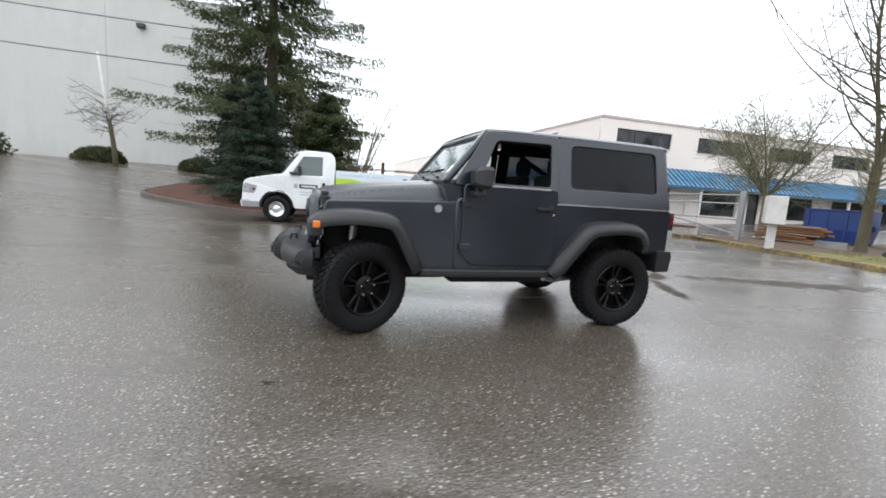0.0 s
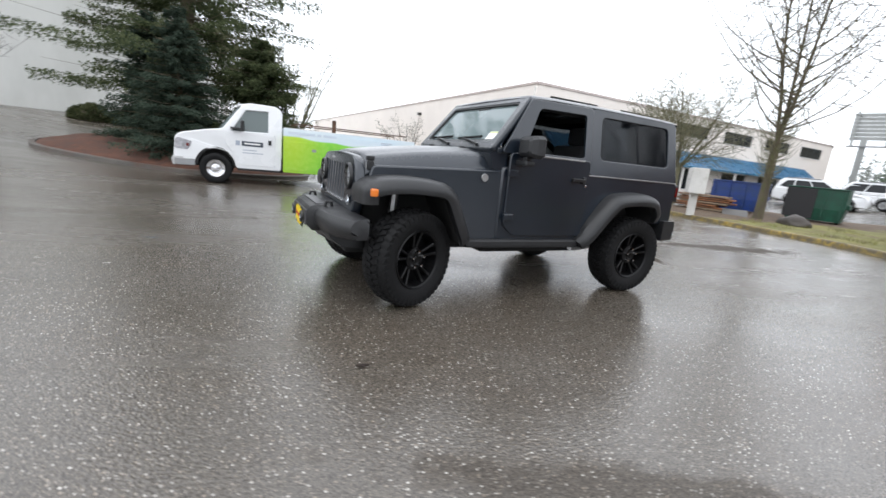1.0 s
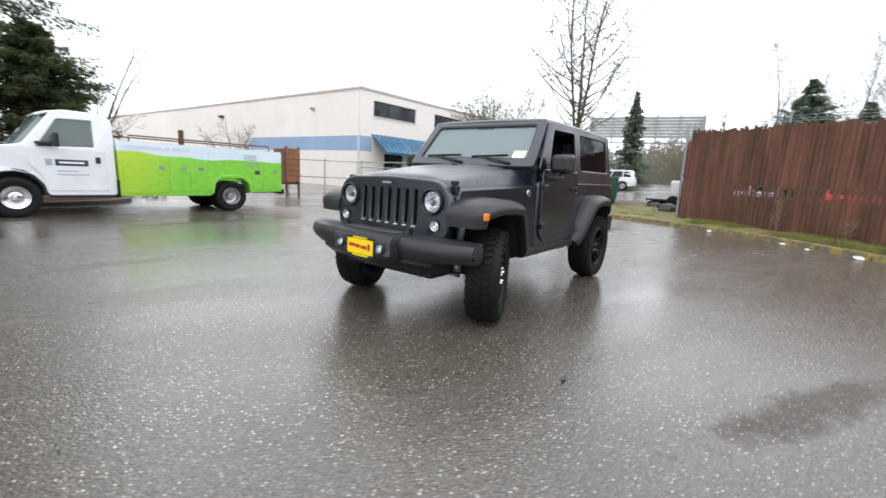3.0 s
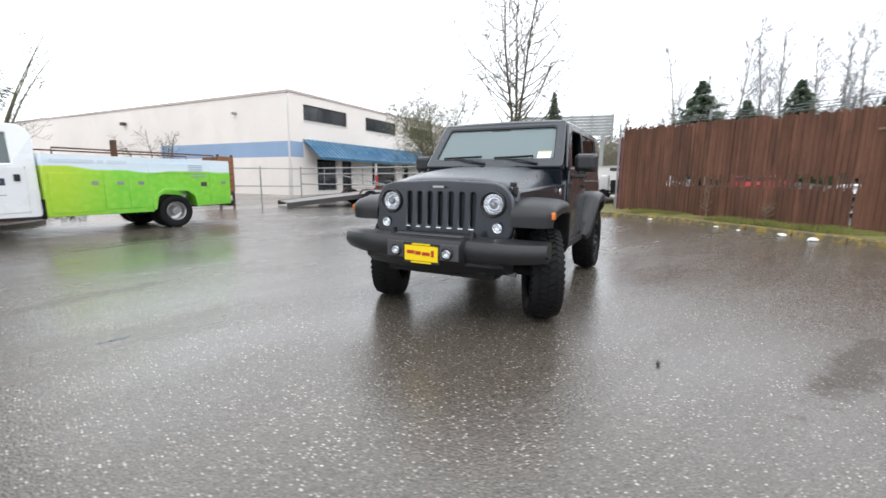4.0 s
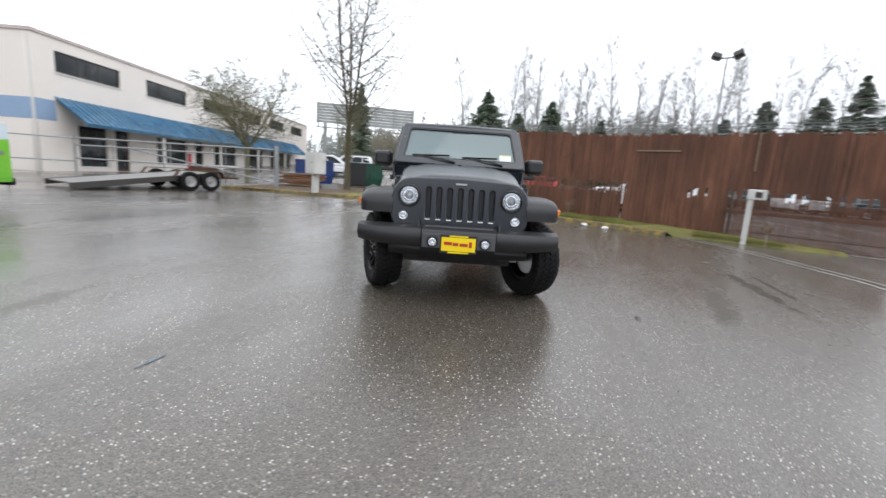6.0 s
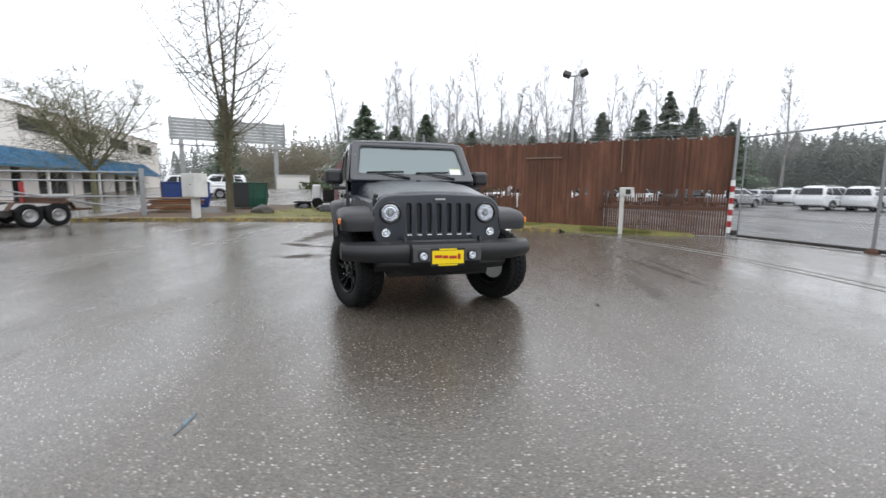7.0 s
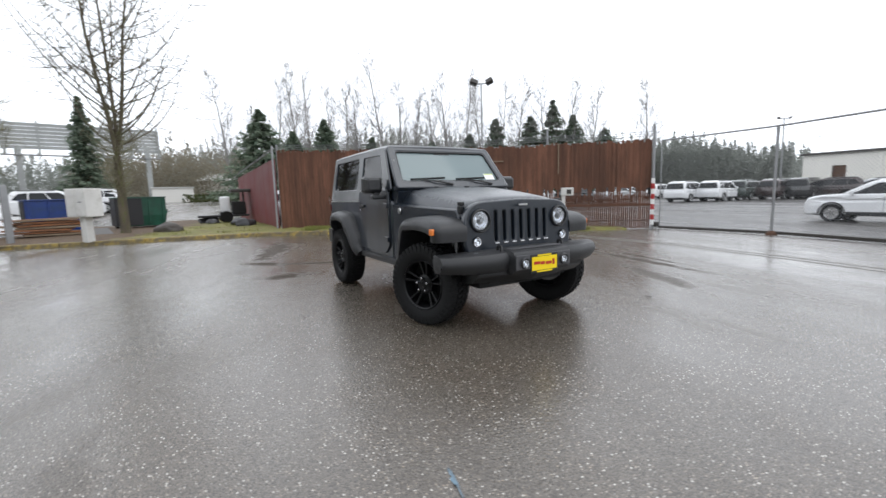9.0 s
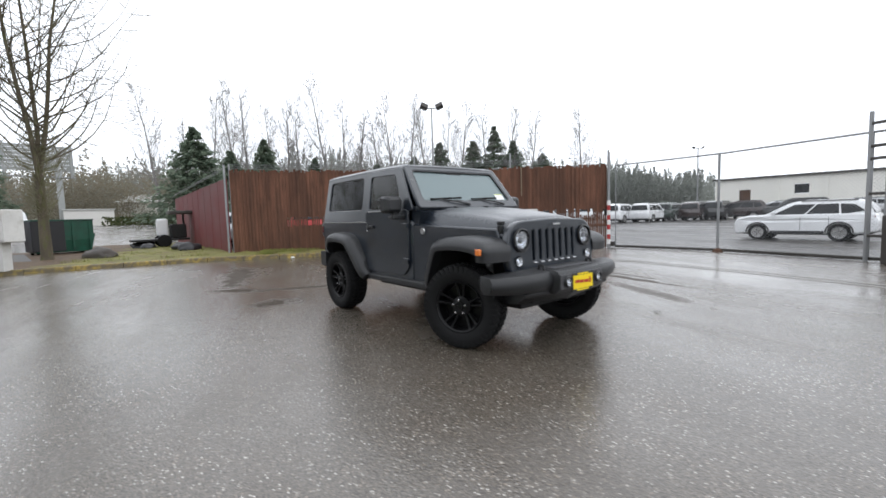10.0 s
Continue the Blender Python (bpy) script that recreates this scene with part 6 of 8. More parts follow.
part("head_post", boxes([(0.9, 1.9, 0.4, 1.0, 2.0, 1.3)], 0.01), RED_PAINT, trl)
bm = bmesh.new()
tube(bm, [(1.0, 0.3, 0.45), (2.4, 1.1, 0.42), (1.0, 1.9, 0.45)], 0.04, 6)
part("drawbar", bm, RUST, trl)
TR_TYRE = tyre_mesh(0.33, 0.2, 0.19, 0)
TR_RIM = disc_mesh("rim", [(0.19, 0.085), (0.18, 0.095), (0.16, 0.06), (0.07, 0.05), (0.06, 0.085), (0, 0.09)], DULL_METAL, 24)
for x in (-0.1, 0.62):
    for y, turn in ((-0.1, 180), (2.3, 0)):
        w = new("wheel")
        w.parent, w.matrix_basis = trl, pose(x, y, 0.33, 0, 0, turn)
        same("tyre", TR_TYRE, w, Matrix())
        same("rim", TR_RIM, w, Matrix())
for y in (-0.22, 2.2):
    bm = bmesh.new()
    loft(bm, [[(x, y, z), (x, y + 0.22, z), (x, y + 0.22, z - 0.02), (x, y, z - 0.02)] for x, z in ((-0.6, 0.5), (-0.45, 0.71), (0.97, 0.71), (1.1, 0.5))])
    part("mudguard", bm, RUST, trl)
part("axle_beam", boxes([(-0.15, 0, 0.28, -0.05, 2.2, 0.38), (0.57, 0, 0.28, 0.67, 2.2, 0.38)]), RUST, trl)

# ---- pipe gate and railing to the next lot ----
RG = [Vector((9.75, 15.55)), Vector((5.3, 20.6)), Vector((-0.5, 24.8))]
d = RG[1] - RG[0]
pg = thing("pipe_gate", "galvanised pipe swing gate with a diagonal brace", "gate", pose(RG[0].x, RG[0].y, 0.12, 0, 0, math.degrees(math.atan2(d.y, d.x))))
part("gate_post", boxes([(-0.08, -0.1, -0.1, 0.08, 0.1, 1.72)], 0.02), GALV, pg)
Lg = d.length
for nm, pts in (("top_rail", [(0.1, 0, 1.58), (Lg, 0, 1.45)]), ("middle_rail", [(0.1, 0, 1.28), (Lg, 0, 1.2)]), ("bottom_rail", [(0.1, 0, 0.72), (Lg, 0, 0.74)]), ("diagonal_brace", [(0.1, 0, 0.22), (Lg * 0.75, 0, 1.2)])):
    bm = bmesh.new()
    tube(bm, pts, 0.028, 8)
    part(nm, bm, GALV, pg)
for x in (1.9, 3.8, 5.6):
    bm = bmesh.new()
    tube(bm, [(x, 0, 0.72), (x, 0, 1.5)], 0.02, 6)
    part("upright", bm, GALV, pg)
d = RG[2] - RG[1]
rl = thing("pipe_railing", "galvanised pipe railing before the building", "railing", pose(RG[1].x, RG[1].y, 0, 0, 0, math.degrees(math.atan2(d.y, d.x))))
for z in (0.75, 1.55):
    bm = bmesh.new()
    tube(bm, [(0, 0, z), (d.length, 0, z)], 0.022, 6)
    part("rail", bm, GALV, rl)
for k in range(5):
    bm = bmesh.new()
    tube(bm, [(d.length * k / 4, 0, 0), (d.length * k / 4, 0, 1.65)], 0.03, 8)
    part("post", bm, GALV, rl)

# ---- cluster mailbox, timber, bins on the verge ----
mb = thing("cluster_mailbox", "white cluster mailbox on a white pedestal by the kerb", "mailbox", pose(9.3, 13.3, 0.15, 0, 0, 61))
part("pedestal", boxes([(-0.11, -0.11, -0.05, 0.11, 0.11, 0.70)], 0.02), WHITE_SIGN, mb)
bx = part("cabinet", boxes([(-0.40, -0.24, 0.70, 0.40, 0.24, 1.52)], 0.02), WHITE_SIGN, mb)
for r in range(4):
    for c in range(2):
        part("mail_door", boxes([(-0.37 + c * 0.375, 0.241, 0.74 + r * 0.19, -0.01 + c * 0.375, 0.252, 0.91 + r * 0.19)], 0.004), WHITE_SIGN, bx)
part("print_bar", boxes([(-0.28, 0.2525, 1.12, -0.12, 0.2545, 1.14)]), INK_DARK, bx)
tp = thing("timber_pile", "stack of wet orange-brown boards on the verge", "timber", pose(11.6, 15.7, 0.15, 0, 0, -52))
rnd = random.Random(8)
for k in range(14):
    z = 0.05 + (k // 2) * 0.085
    y = (k % 2) * 0.45 + rnd.uniform(-0.08, 0.08)
    o = part("board", boxes([(-0.85, -0.2, 0, 0.85, 0.2, 0.06)], 0.006), ORANGE_WOOD if k % 3 else WOODM, tp)
    o.matrix_basis = pose(rnd.uniform(-0.3, 0.3), y, z, rnd.uniform(-2, 2), rnd.uniform(-1.5, 1.5), rnd.uniform(-9, 9))


def dumpster(name, label, m, L, W, H, side_mat, end_mat, lid_mat):
    t = thing(name, label, "dumpster", m)
    bm = bmesh.new()
    loft(bm, [[(0.08, 0.06, 0.1), (L - 0.08, 0.06, 0.1), (L - 0.08, W - 0.06, 0.1), (0.08, W - 0.06, 0.1)], [(0, 0, 0.55), (L, 0, 0.55), (L, W, 0.55), (0, W, 0.55)], [(0, 0, H), (L, 0, H), (L, W, H), (0, W, H)]])
    part("body", bm, side_mat, t)
    for k in range(4):
        part("stiffener", boxes([(0.12 + k * (L - 0.24) / 3 - 0.03, -0.045, 0.2, 0.12 + k * (L - 0.24) / 3 + 0.03, -0.001, H - 0.04)], 0.006), side_mat, t)
    part("end_panel", boxes([(-0.02, 0.03, 0.14, -0.002, W - 0.03, H - 0.02)], 0.004), end_mat, t)
    part("lid", boxes([(-0.02, -0.05, H + 0.002, L + 0.02, W + 0.03, H + 0.05)], 0.015), lid_mat, t)
    part("fork_pocket", boxes([(L + 0.001, 0.2, 0.6, L + 0.09, W - 0.2, 0.76)], 0.006), side_mat, t)
    for x in (0.15, L - 0.15):
        for y in (0.15, W - 0.15):
            part("caster", boxes([(x - 0.05, y - 0.03, 0, x + 0.05, y + 0.03, 0.1)], 0.01), RUBBER, t)
    return t


gbin = dumpster("green_dumpster", "green steel dumpster with a black half on the verge", pose(14.72, 15.1, 0.14, 0, 0, -56), 1.78, 1.2, 1.28, GREEN_BIN, BLACK_LID, GREEN_BIN)
part("front_panel", boxes([(-0.02, -0.06, 0.16, 0.9, -0.047, 1.27)], 0.005), BLACK_LID, gbin, "black front panel")
dumpster("blue_dumpster", "blue steel dumpster with a black end near the tree", pose(13.3, 17.35, 0.14, 0, 0, -52), 1.9, 1.3, 1.25, BLUE_BIN, BLACK_LID, BLUE_BIN)
DARK_SHEET = mat("wet_grey_sheet", (0.12, 0.115, 0.11), 0.5, var=0.3)
pl_ = thing("waste_sheet", "grey sheet of waste board leaning on the blue dumpster", "waste", pose(11.9, 14.3, 0.15, 0, 0, -40))
part("sheet", boxes([(-0.4, 0, 0, 0.4, 0.04, 0.45)], 0.005), DARK_SHEET, pl_).matrix_basis = pose(0, 0, 0, -62, 0, 0)
DARK_ROCK = mat("wet_dark_rock", (0.07, 0.06, 0.052), 0.6, var=0.4, bump=0.6)
for x, y, sc, sd in ((12.3, 12.3, 0.42, 1), (17.2, 12.4, 0.45, 2), (14.6, 10.4, 0.38, 3), (13.9, 10.0, 0.4, 4), (16.4, 12.0, 0.3, 5)):
    bm = bmesh.new()
    bmesh.ops.create_icosphere(bm, subdivisions=3, radius=sc)
    for v in bm.verts:
        v.co *= 1 + 0.35 * noise.noise(v.co * (3.2 / sc) * 0.5 + Vector((sd, 0, 0)))
        v.co.z = max(v.co.z * 0.62, -0.1)
    ob = part("rubbish_bag" if sd != 1 else "boulder", bm, BLACK_LID if sd != 1 else DARK_ROCK, smooth=True)
    ob.matrix_basis = pose(x, y, 0.2)
    tagged(ob, "crumpled black rubbish bag on the grass" if sd != 1 else "grey boulder beside the tree on the verge", "rubbish bag" if sd != 1 else "rock")
# white tank on a small trailer by the red wall
gen = thing("tank_trailer", "small equipment trailer with a white tank by the red wall", "trailer", pose(17.4, 11.7, 0.16, 0, 0, -70))
bm = bmesh.new()
box(bm, -0.22, -0.2, 0.5, 0.22, 0.2, 1.25, 0.08)
part("tank", bm, WHITE_PAINT, gen)
part("frame", boxes([(-1.2, -0.4, 0.28, 1.0, 0.4, 0.38)], 0.02), TRIM_BLACK, gen)
part("pump", boxes([(0.3, -0.35, 0.38, 0.9, 0.35, 1.0)], 0.06), DARKNESS, gen)
part("hood", boxes([(0.25, -0.5, 1.45, 1.3, 0.5, 1.6)], 0.03), TRIM_DARK, gen)
part("mast", boxes([(0.8, -0.04, 1.0, 0.88, 0.04, 1.45)]), TRIM_BLACK, gen)
for y in (-0.5, 0.5):
    w = new("wheel")
    w.parent, w.matrix_basis = gen, pose(0.0, y, 0.28, 0, 0, 0)
    same("tyre", disc_mesh("tyre", [(0, -0.08), (0.25, -0.08), (0.28, -0.04), (0.28, 0.04), (0.25, 0.08), (0, 0.08)], RUBBER, 20), w, Matrix())
bk = thing("white_bucket", "white plastic bucket by the pipe gate", "bucket", pose(9.2, 17.4, 0))
bm = bmesh.new()
lathe(bm, [(0, 0), (0.13, 0), (0.16, 0.38), (0.15, 0.38), (0.12, 0.02), (0, 0.02)], 18, "Z")
part("shell", bm, WHITE_SIGN, bk)
bm = bmesh.new()
tube(bm, [(0.16 * math.cos(a), 0.02, 0.36 + 0.1 * math.sin(a)) for a in [math.pi * k / 8 for k in range(9)]], 0.005, 5)
part("handle", bm, DULL_METAL, bk)
# litter along the kerb
for x, y, sc, sd in ((9.25, 6.35, 0.09, 1), (8.45, 4.45, 0.08, 2), (7.7, 3.05, 0.12, 3), (7.25, 2.5, 0.13, 4), (8.0, 3.9, 0.06, 5)):
    bm = bmesh.new()
    bmesh.ops.create_icosphere(bm, subdivisions=2, radius=sc * 0.7)
    for v in bm.verts:
        v.co *= 1 + 0.5 * noise.noise(v.co * 14 + Vector((sd * 3, 0, 0)))
        v.co.z = max(v.co.z * 0.5, -0.02)
    ob = part("litter", bm, PAPER, smooth=False)
    ob.matrix_basis = pose(x, y, 0.03)
    tagged(ob, "crumpled scrap of white litter at the kerb", "litter", group="litter along the kerb")
lf = part("fallen_leaf", plate([soft_poly([(-0.05, 0), (0, 0.016), (0.055, 0.004), (0, -0.014)], 0.02, 3)], 0.004, 0, pose(0, 0, 0.012)), mat("wet_brown_leaf", (0.02, 0.012, 0.008), 0.4), None)
lf.matrix_basis = pose(-1.03, 2.47, 0.002, 6, 4, 20)
tagged(lf, "dark wet leaf on the asphalt", "leaf")

# faint blue survey mark on the asphalt
MARK = mat("worn_blue_paint", (0.14, 0.22, 0.28), 0.6, var=0.4, fine=60, bump=0.4, other=(0.12, 0.11, 0.1), mix=(0.4, 0.55))
flat_sheet("paint_mark", blotch(-3.47, 5.29, 0.08, 0.011, 5, 21), 0.004, MARK, "faint worn blue survey mark on the asphalt", "paint mark")

# ---- trees ----
def bare_tree(name, label, m, height, radius, seed, fork=2.0, leaders=3, spread=0.35, depth=4, twig=1.0, material=BARK, lean=0.0, limbs=True, sides=6, droop=0.0, levels=1.0, reach=1.0, slim=1.0, rise=0.0, short=1.0, curl=0.35, lead=0.72):
    """A leafless tree: a tapered trunk that forks into leaders, with limbs, branches and twigs."""
    rnd = random.Random(seed)
    trunk, crown = bmesh.new(), bmesh.new()

    def grow(p, d, length, r, lvl):
        bm = trunk if lvl == 0 else crown
        n = 6 if lvl < 2 else 4 if lvl == 2 else 3
        pts, rad = [p], [r]
        q, dd = p.copy(), d.copy()
        for k in range(n):
            dd = (dd + Vector((rnd.uniform(-1, 1), rnd.uniform(-1, 1), rnd.uniform(-0.5, 0.7) + (curl if lvl == 1 else 0.35 if lvl < 1 else 0.1) - droop * (lvl > 1))) * (0.10 + 0.06 * lvl)).normalized()
            q = q + dd * (length / n)
            pts.append(q.copy())
            rad.append(max(r * (1 - 0.86 * (k + 1) / n), 0.0035 * twig))
        tube(bm, pts, rad, sides if lvl == 0 else max(3, sides - 1 - lvl), cap=False)
        if lvl >= depth:
            return
        cnt = max(2, int({0: 24, 1: 8, 2: 5, 3: 3}.get(lvl, 3) * levels))
        for k in range(cnt):
            t = (k + rnd.uniform(0.1, 0.9)) / cnt * 0.93 + 0.04 if lvl == 0 else rnd.uniform(0.15, 0.97)
            i = min(int(t * n), n - 1)
            base = pts[i].lerp(pts[i + 1], t * n - i)
            rr = rad[i] + (rad[i + 1] - rad[i]) * (t * n - i)
            ax = (pts[i + 1] - pts[i]).normalized()
            side = Matrix.Rotation(rnd.uniform(0, 6.283), 3, ax) @ ax.orthogonal().normalized()
            nd = (ax * (rnd.uniform(0.4, 0.75) + rise) + side * rnd.uniform(0.65, 0.95)).normalized()
            ln = length * ((0.30 * (1 - t) + 0.09) if lvl == 0 else (0.4 - 0.2 * t) * short) * rnd.uniform(0.7, 1.25) * (reach if lvl == 0 else 1)
            grow(base, nd, max(ln, 0.22), max(min(rr * 0.5, slim * (0.012 * ln + 0.006)), 0.0035 * twig), lvl + 1)

    top = Vector((lean * fork, 0, fork))
    base_pts = [Vector((0, 0, -0.15)), Vector((0, 0, 0.12)), Vector((lean * fork * 0.4, 0, fork * 0.5)), top]
    tube(trunk, base_pts, [radius * 1.45, radius * 1.12, radius * 0.95, radius * 0.9], sides + 3, cap=False)
    for k in range(leaders):
        a = 2 * math.pi * k / max(leaders, 1) + rnd.uniform(0, 1)
        s = spread * rnd.uniform(0.5, 1.1) if leaders > 1 else 0.02
        d = Vector((math.cos(a) * s, math.sin(a) * s, 1)).normalized()
        grow(top - Vector((0, 0, 0.1)), d, (height - fork) * rnd.uniform(0.86, 1.04), radius * (lead if leaders > 1 else 0.9), 0)
    t = thing(name, label, "tree", m)
    part("trunk", trunk, material, t, smooth=True)
    tagged(part("crown", crown, material, t), "bare winter branches")
    return t


def conifer_parts(height, base_r, seed, whorls, arms, sprays, clump, low=0.06, droop=0.25, ragged=0.35, taper=1.0, sag=0.0, flat=0.75, hang=0.0, thin=1.0):
    """Trunk and needle clumps of an evergreen: (trunk bmesh, crown vertices and faces)."""
    rnd = random.Random(seed)
    bm = bmesh.new()
    tube(bm, [(0, 0, -0.3), (0.02, 0, height * 0.4), (0, 0, height * 0.97)], [height * 0.018 + 0.05, height * 0.012 + 0.02, 0.015], 7, cap=False)
    vv, ff = [], []
    for w in range(whorls):
        t = low + (1 - low) * (w + rnd.uniform(-0.4, 0.4)) / whorls
        t = min(max(t, low), 0.99)
        reach = base_r * (1 - t) ** taper * rnd.uniform(1 - ragged, 1.08) + 0.12
        turn = rnd.uniform(0, 6.28)
        for a in range(arms):
            if rnd.random() < 0.1:
                continue
            z = height * min(max(t + rnd.uniform(-0.6, 0.6) * (1 - low) / whorls, low), 0.99)
            ang = turn + 2 * math.pi * a / arms + rnd.uniform(-0.3, 0.3)
            ln = reach * rnd.uniform(1 - ragged, 1.1)
            c, s = math.cos(ang), math.sin(ang)
            tube(bm, [(0, 0, z), (c * ln * 0.5, s * ln * 0.5, z - droop * ln * 0.3), (c * ln * 0.92, s * ln * 0.92, z - droop * ln * 0.35 + 0.03 * ln)], [0.012 * height / 4 * (1 - t) + 0.008, 0.012, 0.004], 3, cap=False)
            n = max(3, int(sprays * (0.35 + ln / base_r)))
            for k in range(n):
                u = rnd.uniform(0.12, 1.0) ** 0.75
                side = rnd.uniform(-1, 1) * (0.12 + 0.3 * (1 - u)) * ln * flat
                px, py = c * ln * u - s * side, s * ln * u + c * side
                pz = z - droop * ln * (u * (1.25 - 0.7 * u)) - abs(side) * 0.25 + rnd.uniform(-0.09, 0.09) * clump * 3 - sag * rnd.random() * clump - hang * rnd.random() ** 1.7
                size = clump * rnd.uniform(0.55, 1.35) * (1.15 - 0.4 * u)
                aa = ang + rnd.uniform(-1.0, 1.0)
                dx, dy, dz = math.cos(aa) * size, math.sin(aa) * size, -rnd.uniform(0.05, 0.6 + sag) * size
                wx, wy = -math.sin(aa) * size * thin * rnd.uniform(0.18, 0.34), math.cos(aa) * size * thin * rnd.uniform(0.18, 0.34)
                hz = rnd.uniform(-0.25, 0.25) * size
                n0 = len(vv)
                vv += [(px - dx * 0.4, py - dy * 0.4, pz - dz * 0.4), (px + wx, py + wy, pz + hz), (px + dx * 0.6, py + dy * 0.6, pz + dz * 0.6), (px - wx, py - wy, pz - hz)]
                ff.append((n0, n0 + 1, n0 + 2, n0 + 3))
    return bm, vv, ff


def conifer(name, label, m, material, **kw):
    bm, vv, ff = conifer_parts(**kw)
    t = thing(name, label, "tree", m)
    part("trunk", bm, BARK, t)
    me = bpy.data.meshes.new("crown")
    me.from_pydata(vv, [], ff)
    part("crown", me, material, t, "drooping needle-covered branches")
    return t


conifer("spruce_tree", "large ragged dark green spruce behind the truck", pose(-9.0, 19.8, 0.5), SPRUCE, height=16.5, base_r=6.2, seed=4, whorls=30, arms=7, sprays=960, clump=0.125, low=0.16, droop=0.2, ragged=0.34, taper=0.5, sag=0.5, flat=0.55, hang=0.34, thin=0.75)
conifer("small_spruce_tree", "young blue-green spruce on the bark bed", pose(-7.6, 15.6, 0.4), SPRUCE_BLUE, height=4.6, base_r=2.2, seed=9, whorls=28, arms=9, sprays=260, clump=0.095, low=0.02, droop=0.1, ragged=0.4, taper=0.7, sag=0.3, hang=0.15, thin=0.8)
conifer("small_spruce_tree", "blue-green young spruce at the edge of the bark bed", pose(-9.1, 17.0, 0.5), SPRUCE_BLUE, height=4.6, base_r=1.9, seed=29, whorls=24, arms=9, sprays=220, clump=0.1, low=0.02, droop=0.1, ragged=0.4, taper=0.65, sag=0.3, hang=0.15, thin=0.8)
conifer("small_spruce_tree", "dark green young spruce beside the truck cab", pose(-5.6, 17.4, 0.3), SPRUCE, height=4.5, base_r=2.7, seed=19, whorls=28, arms=9, sprays=290, clump=0.11, low=0.02, droop=0.12, ragged=0.5, taper=0.55, sag=0.4, hang=0.2, thin=0.8)
bare_tree("thicket_tree", "bare olive thicket of thin branches beside the spruce", pose(-4.9, 19.0, 0.1), 5.4, 0.07, 31, fork=0.4, leaders=9, spread=0.7, depth=3, twig=1.3, material=BARK_OLIVE, levels=0.5, slim=0.6, curl=0.8)

bare_tree("bare_shrub", "bare tangled shrub behind the utility truck", pose(0.0, 21.5, 0), 3.1, 0.05, 37, fork=0.4, leaders=7, spread=0.7, depth=3, twig=1.1, material=BARK, levels=0.45, slim=0.6)
yard_tree = bare_tree("yard_tree", "tall bare tree with a mossy forked trunk on the verge", pose(12.3, 13.7, 0.16), 10.8, 0.14, 12, fork=2.7, leaders=3, spread=0.12, lead=0.52, depth=2, twig=2.4, levels=1.15, reach=1.4, slim=0.7, rise=-0.3, short=1.35, curl=1.3)
# mossy sprouts that clothe the lower trunk
rnd = random.Random(14)
bm = bmesh.new()
for k in range(300):
    z, a = rnd.uniform(1.3, 4.3), rnd.uniform(0, 6.28)
    ln = rnd.uniform(0.2, 0.75) * (1.1 - abs(z - 2.8) / 2.2)
    o = Vector((math.cos(a), math.sin(a), 0))
    p = o * 0.13 + Vector((0, 0, z))
    tube(bm, [p, p + o * ln * 0.6 + Vector((0, 0, ln * 0.25)), p + o * ln + Vector((rnd.uniform(-0.1, 0.1), rnd.uniform(-0.1, 0.1), ln * 0.9))], [0.011, 0.009, 0.005], 3, cap=False)
tagged(part("moss_growth", bm, BARK_OLIVE, yard_tree), "mossy sprouts on the trunk", kind="stuff")
bare_tree("street_tree", "smaller bare tree with fine spreading twigs before the building", pose(14.7, 21.75, 0.05), 7.0, 0.13, 23, fork=1.9, leaders=8, spread=0.9, depth=2, twig=2.1, levels=1.35, droop=0.1, reach=1.5, slim=0.5, lead=0.5, rise=-0.15, curl=0.5, short=1.5, material=BARK_OLIVE)
# leaning birch with a dark foot before the warehouse
birch = thing("birch_tree", "small leaning white-barked birch with thin reddish branches", "tree", pose(-17.9, 21.3, ground_z(-17.9, 21.3) - 0.05))
bm = bmesh.new()
tube(bm, [(-0.16, 0, 2.3), (-0.3, 0, 3.2), (-0.62, 0, 5.6)], [0.085, 0.075, 0.045], 9)
part("trunk", bm, BIRCH, birch, "white papery bark", smooth=True)
bm = bmesh.new()
tube(bm, [(0.12, 0, -0.2), (0.04, 0, 1.0), (-0.1, 0, 2.0), (-0.165, 0, 2.32)], [0.14, 0.11, 0.095, 0.088], 9)
part("trunk_foot", bm, BARK, birch, "dark cracked bark", smooth=True)
bm = bmesh.new()
rnd = random.Random(41)
for k in range(46):
    z = rnd.uniform(1.5, 3.5)
    a, ln = rnd.uniform(0, 6.28), rnd.uniform(0.7, 1.9)
    o = Vector((math.cos(a), math.sin(a), 0))
    p = Vector((0.1 - 0.13 * z, 0, z))
    q = p + o * ln * 0.55 + Vector((0, 0, rnd.uniform(-0.1, 0.5)))
    e = p + o * ln + Vector((0, 0, rnd.uniform(-0.3, 0.9)))
    tube(bm, [p, q, e], [0.016, 0.011, 0.005], 4, cap=False)
    for _ in range(5):
        b0 = q.lerp(e, rnd.random())
        tube(bm, [b0, b0 + Vector((rnd.uniform(-0.4, 0.4), rnd.uniform(-0.4, 0.4), rnd.uniform(-0.2, 0.4)))], [0.007, 0.004], 3, cap=False)
part("crown", bm, RED_TWIG, birch, "thin reddish bare branches")


